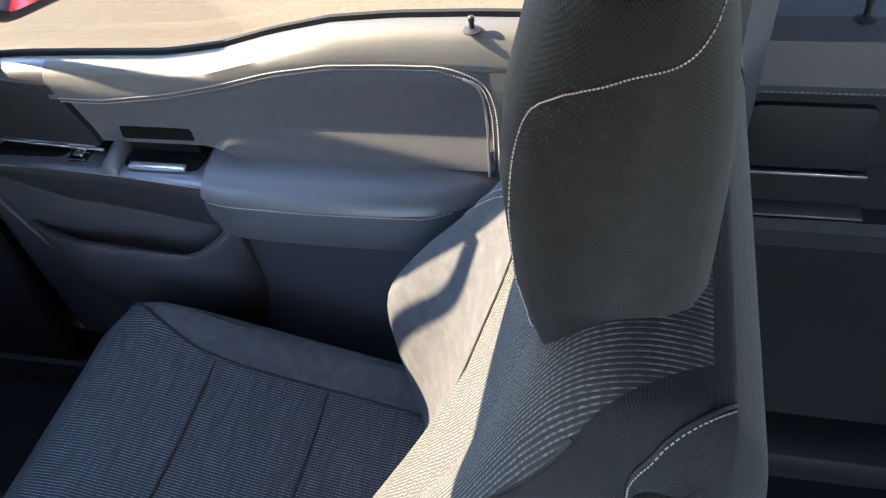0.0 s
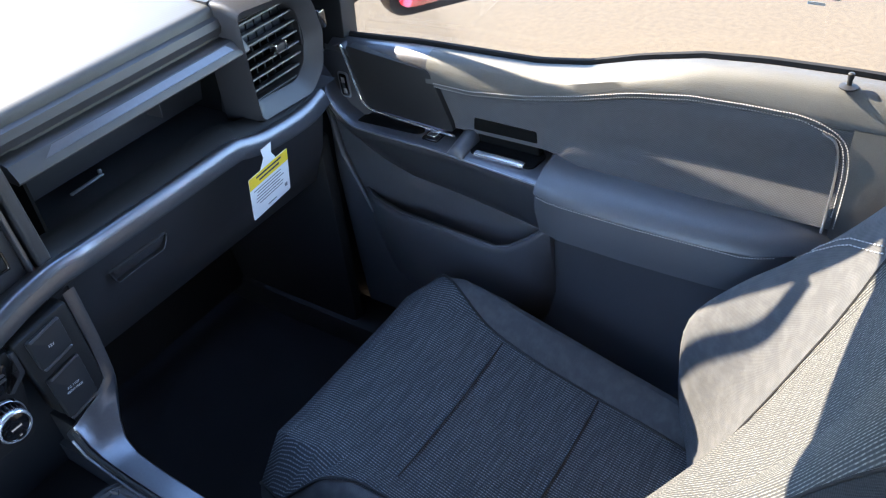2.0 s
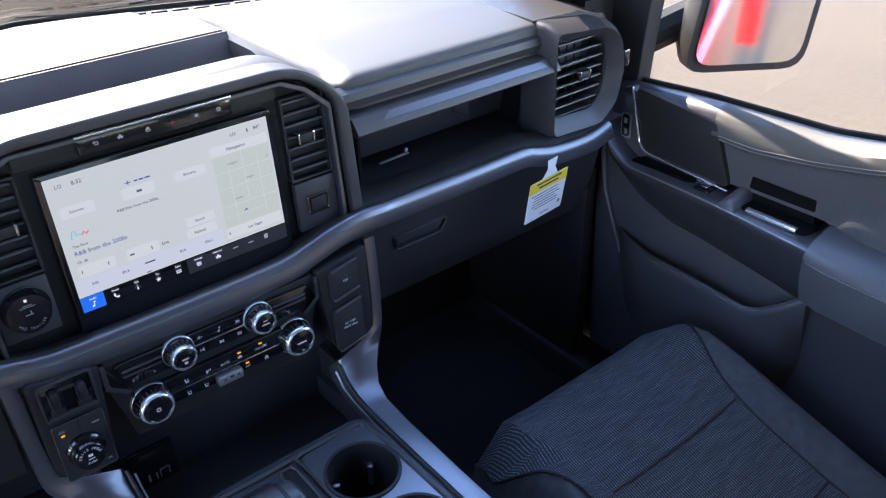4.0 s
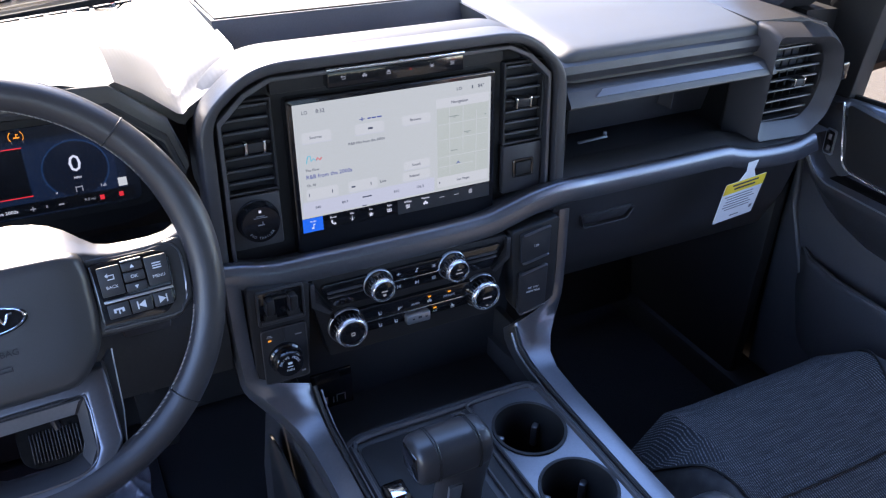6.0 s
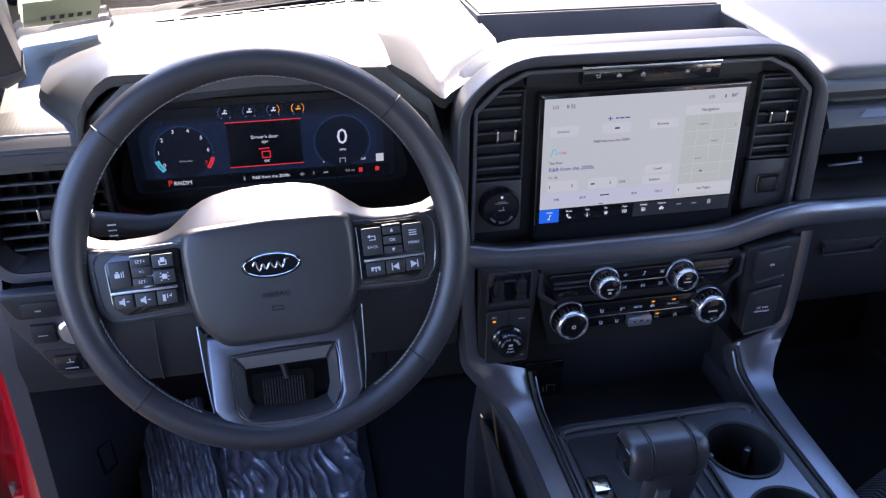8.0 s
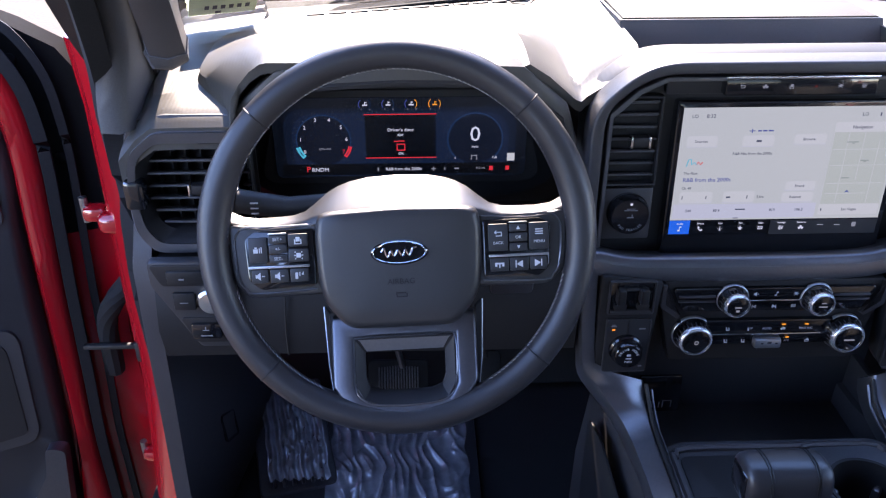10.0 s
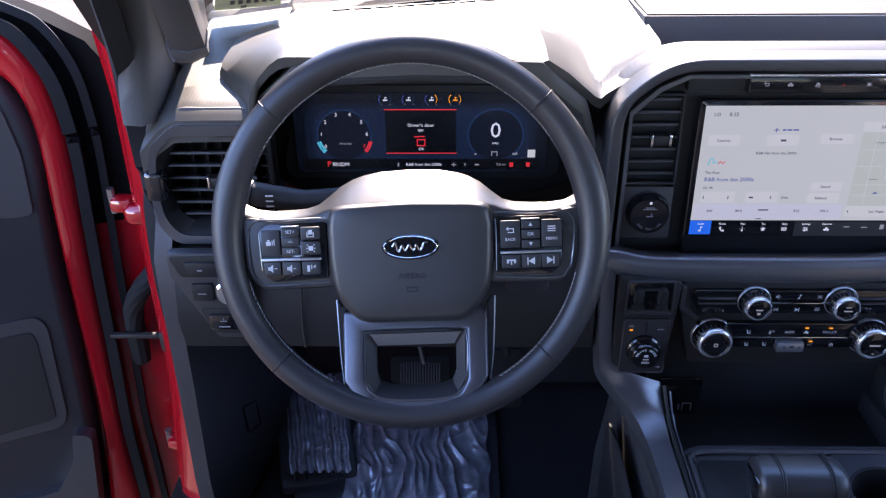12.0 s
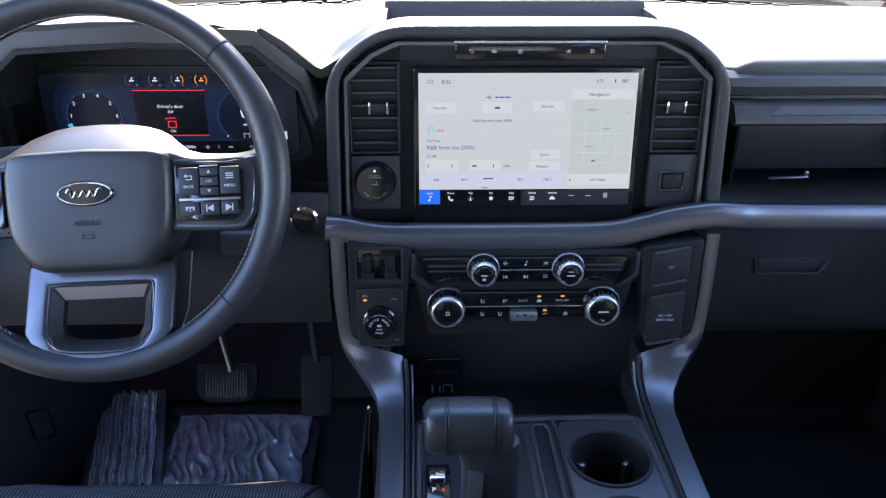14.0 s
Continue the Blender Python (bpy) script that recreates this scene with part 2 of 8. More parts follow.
HEADC = weave("headrest_knit", (0.008, 0.0076, 0.0077), (0.017, 0.0165, 0.0165), 0.0026, 0.0026, axes=("Y", "Z"), vary=0.25, bump=0.5)
INSERT = weave("door_insert_cloth", (0.050, 0.051, 0.056), (0.086, 0.088, 0.094), 0.0042, 0.0032, axes=("Y", "Z"), vary=0.12, bump=0.5)
GLASS = glass("clear_glass", (0.95, 0.97, 0.95))
TINT = glass("side_glass", (0.93, 0.93, 0.89), 0.3)
PRIVACY = glass("dark_privacy_glass", (0.30, 0.31, 0.30), 0.6)
SCREEN = glow("screen_white", (0.90, 0.96, 0.86), 0.50)
SCREEN2 = glow("screen_panel", (0.91, 0.95, 0.87), 0.55)
SCREENMAP = glow("screen_map", (0.83, 0.91, 0.76), 0.49)
SCRTXT = glow("screen_text", (0.20, 0.22, 0.30), 0.35)
SCRLINE = glow("screen_line", (0.80, 0.84, 0.88), 0.58)
MAPTXT = glow("map_label", (0.50, 0.58, 0.50), 0.45)
SCRBLUE = glow("screen_blue_text", (0.10, 0.14, 0.50), 0.5)
TABBLUE = glow("screen_tab_blue", (0.02, 0.16, 0.80), 0.8)
SCRCYAN = glow("screen_cyan", (0.10, 0.60, 0.70), 0.7)
SCRRED = glow("display_red", (0.90, 0.04, 0.05), 0.7)
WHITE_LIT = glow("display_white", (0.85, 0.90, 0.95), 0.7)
CLUSTER = glow("cluster_night_blue", (0.10, 0.22, 0.55), 0.050)
CLUMID = glow("cluster_blue_rim", (0.08, 0.19, 0.45), 0.034)
CLUEDGE = glow("cluster_dark_rim", (0.06, 0.12, 0.24), 0.020)
CLUFACE = glow("cluster_dial_face", (0.08, 0.17, 0.42), 0.024)
CLUDARK = glow("cluster_black", (0.02, 0.03, 0.05), 0.01)
CLUBLUE = glow("cluster_blue", (0.10, 0.30, 0.75), 0.10)
AMBER = glow("amber_lamp", (1.0, 0.38, 0.02), 0.9)
SIGNRED = glow("hazard_red", (0.8, 0.05, 0.04), 0.25)
ICONLIT = glow("icon_white", (0.7, 0.75, 0.8), 0.30)


# ---- mesh helpers ----
def finish(bm, name, material, smooth=35):
    bmesh.ops.recalc_face_normals(bm, faces=bm.faces)
    me = bpy.data.meshes.new(name)
    bm.to_mesh(me)
    bm.free()
    me.shade_smooth()
    me.set_sharp_from_angle(angle=radians(smooth))
    if material:
        me.materials.append(material)
    return me


def thing(name, at, label="", category="", group="", kind=""):
    e = new(name)
    e.empty_display_size = 0.02
    e.location = at
    return tagged(e, label, category, group, kind)


def part(name, bm, material, parent, label="", smooth=35):
    ob = new(name, finish(bm, name, material, smooth) if isinstance(bm, bmesh.types.BMesh) else bm)
    if parent is not None:
        ob.parent = parent
        if parent.type == "EMPTY":
            ob.matrix_parent_inverse = Matrix.Translation(-Vector(parent.location))
    if label:
        ob["label"] = label
    return ob


def solid(name, bm, material, label, category, kind="", group="", smooth=35):
    return tagged(new(name, finish(bm, name, material, smooth)), label, category, group, kind)


def rbox(size, at=(0, 0, 0), bevel=0.004, m=None, seg=2, rot=None):
    bm = bmesh.new()
    bmesh.ops.create_cube(bm, size=1.0)
    bmesh.ops.scale(bm, vec=size, verts=bm.verts)
    b = min(bevel, min(size) * 0.48)
    if b > 0:
        bmesh.ops.bevel(bm, geom=bm.edges[:], offset=b, segments=seg, affect="EDGES", profile=0.5)
    t = Matrix.Translation(at) @ (rot if rot else Matrix())
    bm.transform((m if m else Matrix()) @ t)
    return bm


def prism(pts, d0, d1, m=None, bevel=0.0, seg=2, hole=None):
    """An outline (u, w) in the local x-z plane, drawn out along local y from d0 to d1, with an optional hole of as many points."""
    bm = bmesh.new()
    rings = []
    for d in (d0, d1):
        rings.append([[bm.verts.new((u, d, w)) for u, w in loop] for loop in ([pts, hole] if hole else [pts])])
    n = len(pts)
    for loop in range(len(rings[0])):
        for i in range(len(rings[0][loop])):
            j = (i + 1) % len(rings[0][loop])
            bm.faces.new((rings[0][loop][i], rings[0][loop][j], rings[1][loop][j], rings[1][loop][i]))
    for k in (0, 1):
        if hole:
            for i in range(n):
                j = (i + 1) % n
                bm.faces.new((rings[k][0][i], rings[k][0][j], rings[k][1][j], rings[k][1][i]))
        else:
            bm.faces.new(rings[k][0])
    if bevel:
        bmesh.ops.recalc_face_normals(bm, faces=bm.faces)
        sharp = [e for e in bm.edges if len(e.link_faces) == 2 and e.calc_face_angle(0) > 0.6]
        bmesh.ops.bevel(bm, geom=sharp, offset=bevel, segments=seg, affect="EDGES", profile=0.5)
    if m:
        bm.transform(m)
    return bm


def rounded(pts, r, n=4):
    """The outline with its corners rounded by about r."""
    out, k = [], len(pts)
    for i in range(k):
        p, a, b = Vector(pts[i]), Vector(pts[i - 1]), Vector(pts[(i + 1) % k])
        ra = min(r, (a - p).length * 0.48)
        rb = min(r, (b - p).length * 0.48)
        s, e = p + (a - p).normalized() * ra, p + (b - p).normalized() * rb
        for j in range(n + 1):
            t = j / n
            out.append(tuple(s * (1 - t) ** 2 + p * 2 * t * (1 - t) + e * t * t))
    return out


def rect(u0, w0, u1, w1):
    return [(u0, w0), (u1, w0), (u1, w1), (u0, w1)]


def loft(sections, closed=True, caps=True, loop=False):
    """Skins rings of points, each with the same count."""
    bm = bmesh.new()
    rings = [[bm.verts.new(p) for p in s] for s in sections]
    n = len(rings[0])
    for a, b in zip(rings, rings[1:] + ([rings[0]] if loop else [])):
        for i in range(n if closed else n - 1):
            j = (i + 1) % n
            bm.faces.new((a[i], a[j], b[j], b[i]))
    if caps and closed and not loop:
        bm.faces.new(rings[0])
        bm.faces.new(rings[-1])
    return bm


def sheet(rows, thick=0.0, away=(0, 0, -1)):
    """A grid of points as a slab: the rows, and the same moved by thick along away."""
    off = Vector(away) * thick
    return loft([[*r, *[Vector(p) + off for p in reversed(r)]] for r in rows]) if thick else loft(rows, closed=False)


def smooth_line(pts, n=6):
    """A Catmull-Rom line through the points."""
    p = [Vector(q) for q in pts]
    p = [2 * p[0] - p[1], *p, 2 * p[-1] - p[-2]]
    out = []
    for i in range(1, len(p) - 2):
        for k in range(n):
            t = k / n
            a, b, c, d = p[i - 1], p[i], p[i + 1], p[i + 2]
            out.append(0.5 * (2 * b + (c - a) * t + (2 * a - 5 * b + 4 * c - d) * t * t + (3 * b - a - 3 * c + d) * t ** 3))
    return out + [p[-2]]


def tube(pts, r, sides=8, closed=False):
    bm = bmesh.new()
    pts = [Vector(p) for p in pts]
    rings = []
    for i, p in enumerate(pts):
        a = pts[i - 1] if i or closed else p
        b = pts[(i + 1) % len(pts)] if i < len(pts) - 1 or closed else p
        d = (b - a).normalized()
        side = d.cross(Vector((0.13, 0.31, 0.94))).normalized()
        top = side.cross(d)
        rad = r(i / max(1, len(pts) - 1)) if callable(r) else r
        rings.append([bm.verts.new(p + rad * (math.cos(t) * side + math.sin(t) * top)) for t in (2 * math.pi * k / sides for k in range(sides))])
    pairs = list(zip(rings, rings[1:])) + ([(rings[-1], rings[0])] if closed else [])
    for a, b in pairs:
        for i in range(sides):
            bm.faces.new((a[i], a[(i + 1) % sides], b[(i + 1) % sides], b[i]))
    if not closed:
        bm.faces.new(rings[0]), bm.faces.new(rings[-1])
    return bm


def sweep(pts, profile, up=(0, 0, 1)):
    """Draws a closed profile (out, up) along a line."""
    pts = [Vector(p) for p in pts]
    rings = []
    for i, p in enumerate(pts):
        d = (pts[min(i + 1, len(pts) - 1)] - pts[max(i - 1, 0)]).normalized()
        u = Vector(up)
        side = d.cross(u).normalized()
        top = side.cross(d).normalized()
        rings.append([p + side * a + top * b for a, b in profile])
    return loft(rings)


def turned(profile, m=None, sides=28):
    """A profile (radius, height) turned round local z."""
    bm = bmesh.new()
    rings = [[bm.verts.new((r * math.cos(t), r * math.sin(t), h)) for t in (2 * math.pi * k / sides for k in range(sides))] for r, h in profile]
    for a, b in zip(rings, rings[1:]):
        for i in range(sides):
            bm.faces.new((a[i], a[(i + 1) % sides], b[(i + 1) % sides], b[i]))
    bm.faces.new(rings[0]), bm.faces.new(rings[-1])
    if m:
        bm.transform(m)
    return bm


def joined(*many):
    out = bmesh.new()
    for b in many:
        me = bpy.data.meshes.new("joining")
        b.to_mesh(me)
        b.free()
        out.from_mesh(me)
        bpy.data.meshes.remove(me)
    return out


def words(text, size, m, depth=0.0002, align="CENTER"):
    """Letters of the built-in font, in the local x-z plane, facing local -y."""
    c = bpy.data.curves.new("letters", "FONT")
    c.body, c.size, c.align_x, c.align_y, c.extrude, c.resolution_u = text, size, align, "CENTER", depth, 2
    ob = bpy.data.objects.new("letters", c)
    scene.collection.objects.link(ob)
    me = bpy.data.meshes.new_from_object(ob.evaluated_get(bpy.context.evaluated_depsgraph_get()))
    bpy.data.objects.remove(ob)
    me.transform(m @ Matrix.Rotation(radians(90), 4, "X"))
    return me


def lettering(text, size, m, material, parent, name="lettering", align="CENTER"):
    me = words(text, size, m, align=align)
    me.materials.append(material)
    return part(name, me, None, parent)


def bars(boxes, m, d=0.0004):
    """Flat bars (u, w, width, height) on a face that looks along local -y."""
    return joined(*[rbox((w, d, h), (u, -d / 2, v), 0, m) for u, v, w, h in boxes])


def split(name, boxes_m, material, parent, label=""):
    """Printed marks, each one a part of its own."""
    for b in boxes_m[0]:
        part(name, bars([b], boxes_m[1]), material, parent, label)


def pierced(outline, holes, z0, z1):
    """A level plate with round holes, drawn out from z0 to z1."""
    bm = bmesh.new()
    edges = []
    for loop in [outline] + [[(cx + r * math.cos(2 * math.pi * i / 40), cy + r * math.sin(2 * math.pi * i / 40)) for i in range(40)] for cx, cy, r in holes]:
        vs = [bm.verts.new((x, y, z1)) for x, y in loop]
        edges += [bm.edges.new((vs[i], vs[(i + 1) % len(vs)])) for i in range(len(vs))]
    bmesh.ops.triangle_fill(bm, edges=edges, use_beauty=True)
    bmesh.ops.dissolve_limit(bm, angle_limit=0.01, verts=bm.verts, edges=bm.edges)
    ext = bmesh.ops.extrude_face_region(bm, geom=bm.faces[:])
    for v in [g for g in ext["geom"] if isinstance(g, bmesh.types.BMVert)]:
        v.co.z = z0
    return bm


def glyph(kind, u, w, s):
    """A printed key sign about s wide, as outlines round (u, w)."""
    box = lambda a, b, c, d: [(u + a * s, w + b * s), (u + c * s, w + b * s), (u + c * s, w + d * s), (u + a * s, w + d * s)]
    tri = lambda a, b, c, d, e, f: [(u + a * s, w + b * s), (u + c * s, w + d * s), (u + e * s, w + f * s)]
    return {
        "up": [tri(-0.30, -0.25, 0.30, -0.25, 0, 0.30)], "down": [tri(-0.30, 0.25, 0, -0.30, 0.30, 0.25)],
        "next": [tri(-0.4, -0.4, 0.3, 0, -0.4, 0.4), box(0.3, -0.4, 0.42, 0.4)], "back": [tri(0.4, -0.4, 0.4, 0.4, -0.3, 0), box(-0.42, -0.4, -0.3, 0.4)],
        "speaker": [tri(-0.5, 0, 0.05, -0.45, 0.05, 0.45), box(-0.5, -0.18, -0.2, 0.18), box(0.2, -0.05, 0.5, 0.05)],
        "phone": [box(-0.5, 0.05, 0.5, 0.22), box(-0.5, -0.2, -0.28, 0.1), box(0.28, -0.2, 0.5, 0.1), box(-0.06, -0.35, 0.06, 0.1)],
        "turn": [box(-0.3, -0.28, 0.35, -0.18), box(-0.3, 0.15, 0.4, 0.25), box(0.32, -0.28, 0.42, 0.25), tri(-0.5, 0.2, -0.2, 0.45, -0.2, -0.05)],
        "menu": [box(-0.45, 0.30, 0.45, 0.42), box(-0.45, 0.04, 0.45, 0.16), box(-0.45, -0.22, 0.45, -0.10)],
        "lane": [box(-0.40, -0.45, -0.28, 0.1), box(0.28, -0.45, 0.40, 0.1), box(-0.22, -0.15, 0.22, 0.35), box(-0.40, -0.45, 0.4, -0.36)],
        "car": [box(-0.25, -0.25, 0.25, 0.25), box(-0.5, -0.05, -0.3, 0.05), box(0.3, -0.05, 0.5, 0.05), box(-0.42, 0.3, -0.3, 0.42), box(0.3, 0.3, 0.42, 0.42), box(-0.42, -0.42, -0.3, -0.3), box(0.3, -0.42, 0.42, -0.3)],
        "star": [[(u + s * (0.5 if k % 2 == 0 else 0.22) * math.sin(math.pi * k / 5), w + s * (0.5 if k % 2 == 0 else 0.22) * math.cos(math.pi * k / 5)) for k in range(10)]],
        "grid": [box(a, b, a + 0.24, b + 0.24) for a in (-0.46, -0.12, 0.22) for b in (-0.30, 0.08)],
        "needle": [tri(-0.16, -0.42, 0.16, -0.42, 0, 0.36), box(-0.46, -0.06, -0.38, 0.06), box(0.38, -0.06, 0.46, 0.06), box(-0.06, 0.40, 0.06, 0.48)],
        "handset": [[(u + a * s, w + b * s) for a, b in ((-0.45, 0.42), (-0.20, 0.48), (-0.10, 0.18), (-0.24, 0.08), (0.08, -0.24), (0.18, -0.10), (0.48, -0.20), (0.42, -0.45), (0.10, -0.48), (-0.30, -0.20), (-0.48, 0.10))]],
        "note": [box(-0.05, -0.30, 0.06, 0.48), box(0.06, 0.30, 0.34, 0.48), box(-0.36, -0.46, 0.06, -0.18)],
        "sliders": [box(-0.45, 0.22, 0.45, 0.32), box(-0.45, -0.05, 0.45, 0.05), box(-0.45, -0.32, 0.45, -0.22), box(-0.25, 0.14, -0.10, 0.40), box(0.12, -0.13, 0.27, 0.13), box(-0.2, -0.40, -0.05, -0.14)],
        "truck": [box(-0.5, -0.2, 0.5, 0.08), box(-0.22, 0.08, 0.18, 0.36), box(-0.36, -0.36, -0.14, -0.2), box(0.16, -0.36, 0.38, -0.2)],
        "seat": [[(u + a * s, w + b * s) for a, b in ((-0.4, 0.45), (-0.2, 0.45), (-0.08, -0.12), (0.40, -0.12), (0.40, -0.38), (-0.26, -0.38))], box(0.1, 0.05, 0.42, 0.13), box(0.1, 0.25, 0.42, 0.33)],
        "voice": [box(-0.45, -0.4, -0.15, 0.3), box(0.0, -0.1, 0.10, 0.35), tri(0.2, 0.1, 0.5, 0.4, 0.45, 0.0)],
        "gap": [box(-0.5, -0.3, 0.0, 0.15), box(0.12, -0.3, 0.22, 0.25), box(0.32, -0.3, 0.42, 0.35), box(-0.35, 0.2, -0.1, 0.35)],
    }[kind]


def print_sign(kind, u, w, s, m, material, parent, name="button_mark"):
    part(name, joined(*[prism(g, -0.0003, 0, m) for g in glyph(kind, u, w, s)]), material, parent)


# ---- the lot and the far distance ----
ground_bm = bmesh.new()
bmesh.ops.create_grid(ground_bm, x_segments=8, y_segments=8, size=400)
solid("ground", ground_bm, GROUND, "sunlit tan concrete parking lot with stains", "ground", "structure")

# ---- cab shell ----
floor_bm = joined(rbox((1.62, 2.9, 0.04), (0, -0.75, 0.55), 0.004), rbox((1.62, 0.04, 0.5), (0, 0.62, 0.78), 0.01, rot=Matrix.Rotation(radians(-35), 4, "X")))
solid("floor", floor_bm, CARPET, "black carpeted cab floor and toe board", "floor", "structure")
fire = rbox((1.56, 0.04, 0.80), (0, 0.66, 0.96), 0.01)
solid("wall_front", fire, BLACK, "black firewall behind the dashboard", "wall", "structure")
rearw = prism([(-0.80, 0.55), (0.80, 0.55), (0.78, 1.35), (0.70, 1.90), (-0.70, 1.90), (-0.78, 1.35)], -2.175, -2.125, None, 0.004, 1, [(-0.66, 1.42), (0.66, 1.42), (0.66, 1.50), (0.60, 1.80), (-0.60, 1.80), (-0.66, 1.50)])
solid("wall_rear", rearw, DARK, "dark rear cab wall with a window opening", "wall", "structure")
w3 = solid("window_2", prism([(-0.655, 1.425), (0.655, 1.425), (0.655, 1.50), (0.595, 1.795), (-0.595, 1.795), (-0.655, 1.50)], -2.152, -2.147), PRIVACY, "dark rear cab window glass", "window", "structure")
w3.visible_shadow = False
roof = sheet([[(x, y, 1.93 - 0.05 * (x / 0.7) ** 2 - 0.03 * ((y + 1.2) / 0.9) ** 2) for x in (-0.70, -0.5, -0.25, 0, 0.25, 0.5, 0.70)] for y in (-0.32, -0.6, -1.0, -1.5, -2.15)], 0.05, (0, 0, 1))
solid("ceiling", roof, HEADLINER, "grey cloth headliner and roof", "ceiling", "structure")

def base_y(x):
    """Where the windscreen meets the dash top."""
    return 0.603 - 0.385 * math.sqrt(x * x + 0.0036)


def screen_at(x, k):
    """A place on the windscreen: k = 0 at its foot, 1 at the roof."""
    xx = x * (1 - 0.16 * k)
    return Vector((xx, (1 - k) * base_y(x) + k * (-0.30 - 0.07 * (x / 0.78) ** 2), 1.387 + 0.495 * k - 0.02 * (x / 0.78) ** 2 * k))




def header_foot(x):
    """How far up the windscreen the header trim begins."""
    return 0.785 - 0.06 * min(1.0, max(0.0, (abs(x) - 0.28) / 0.32))


HX = (-0.80, -0.6, -0.5, -0.4, -0.3, 0, 0.3, 0.4, 0.5, 0.6, 0.80)
header = loft([[screen_at(x, header_foot(x) + (1.04 - header_foot(x)) * q) + Vector((0, -0.004, -0.006 - d)) for x in HX] + [screen_at(x, header_foot(x) + (1.04 - header_foot(x)) * q) + Vector((0, 0.006, 0.012)) for x in reversed(HX)] for q, d in ((0.0, 0.0), (0.5, 0.02), (1.0, 0.03))])
solid("ceiling_front", header, HEADLINER, "grey windscreen header trim", "ceiling", "structure")

# windscreen
ws = sheet([[screen_at(x, k) for x in (-0.79, -0.6, -0.4, -0.2, 0, 0.2, 0.4, 0.6, 0.79)] for k in (0, 0.25, 0.5, 0.75, 1.0)], 0.005, (0, 0.6, 0.8))
w1 = solid("window_1", ws, GLASS, "sloping clear windscreen above the dashboard", "windscreen", "structure")
w1.visible_shadow = False
seal = sweep([screen_at(x, 0.0) + Vector((0, -0.004, 0.002)) for x in [-0.76 + 0.076 * i for i in range(21)]], [(-0.006, -0.004), (0.006, -0.004), (0.006, 0.006), (-0.006, 0.006)])
solid("trim_windscreen", seal, RUBBER, "black seal at the foot of the windscreen", "trim", "structure")


def pillar(side, name):
    s = side
    rows = []
    run = ((0.42, 1.18, 0.82, 0.03, 0.07), (0.26, 1.36, 0.790, 0.025, 0.07), (0.10, 1.50, 0.740, 0.022, 0.07), (0.02, 1.57, 0.708, 0.022, 0.07), (-0.10, 1.68, 0.688, 0.022, 0.07), (-0.33, 1.88, 0.66, 0.04, 0.07))
    for y, z, x, w, d in run:
        o = float(np.interp(y, [-0.33, -0.1, 0.02, 0.1, 0.26], [0.09, 0.108, 0.108, 0.092, 0.06]))
        rows.append([(s * (x - w), y + d * 0.3, z + 0.02), (s * (x - w), y - d * 0.5, z - 0.02), (s * (x - 0.01), y - d, z - 0.04), (s * (x + o - 0.015), y - d, z - 0.05), (s * (x + o), y, z), (s * (x + 0.01), y + d * 0.6, z + 0.04)])
    return solid(name, loft(rows), DARK, "dark windscreen pillar trim", "pillar", "structure")


pillar(1, "pillar_1")
hand1 = thing("grab_handle", (0.70, 0.05, 1.55), "dark grab handle on the passenger's windscreen pillar", "grab handle")
pillar(-1, "pillar_2")
bp = loft([[(0.78, -0.885 + t, z), (0.84, -0.875 + t, z), (0.87, -0.90 + t, z), (0.87, -1.04 + t, z), (0.80, -1.06 + t, z), (0.76, -1.03 + t, z), (0.755, -0.92 + t, z)] for z, t in ((0.55, 0), (1.1, 0), (1.35, -0.01), (1.9, -0.03))])
solid("pillar_3", bp, BPILLAR, "grey centre pillar trim behind the front passenger door", "pillar", "structure")
hp = loft([[(0.80, 0.10, z), (0.885, 0.085, z), (0.91, 0.12, z), (0.91, 0.70, z), (0.80, 0.70, z)] for z in (0.5, 0.9, 1.37)])
solid("pillar_4", hp, BLACK, "black hinge pillar beside the passenger footwell", "pillar", "structure")
bp2 = loft([[(-x, y, z) for x, y in ((0.78, -0.885 + t), (0.84, -0.875 + t), (0.87, -0.90 + t), (0.87, -1.04 + t), (0.80, -1.06 + t), (0.76, -1.03 + t), (0.755, -0.92 + t))] for z, t in ((0.55, -0.06), (1.1, -0.06), (1.35, -0.07), (1.9, -0.09))])
solid("pillar_5", bp2, BPILLAR, "grey centre pillar trim behind the driver's door opening", "pillar", "structure")
for sx, nm in ((1, "rail_1"), (-1, "rail_2")):
    rl = loft([[(sx * (x + a), y, z + b) for a, b in ((-0.03, -0.05), (0.05, -0.06), (0.07, 0.05), (-0.03, 0.06))] for y, x, z in ((-0.30, 0.66, 1.89), (-0.6, 0.70, 1.895), (-1.2, 0.71, 1.895), (-2.15, 0.69, 1.86))])
    solid(nm, rl, HEADLINER, "grey roof rail trim above the doors", "roof rail", "structure")
sill_r = rbox((0.10, 2.4, 0.14), (0.82, -0.75, 0.56), 0.02)
solid("sill_1", sill_r, BLACK, "black door sill", "sill", "structure")
sill_l = rbox((0.12, 2.7, 0.20), (-0.85, -0.60, 0.53), 0.02)
solid("sill_2", sill_l, BLACK, "black door sill under the open door", "sill", "structure")

part("grip", tube(smooth_line([(0.720, 0.120, 1.455), (0.690, 0.105, 1.465), (0.671, 0.075, 1.505), (0.657, 0.030, 1.550), (0.645, -0.020, 1.597), (0.648, -0.045, 1.630), (0.668, -0.080, 1.670)], 5), 0.0105, 10), LOWER, hand1)

# ---- front passenger door ----
door = thing("door_1", (0.84, -0.4, 0.6), "closed front passenger door with charcoal trim and padded armrest", "door", kind="structure")


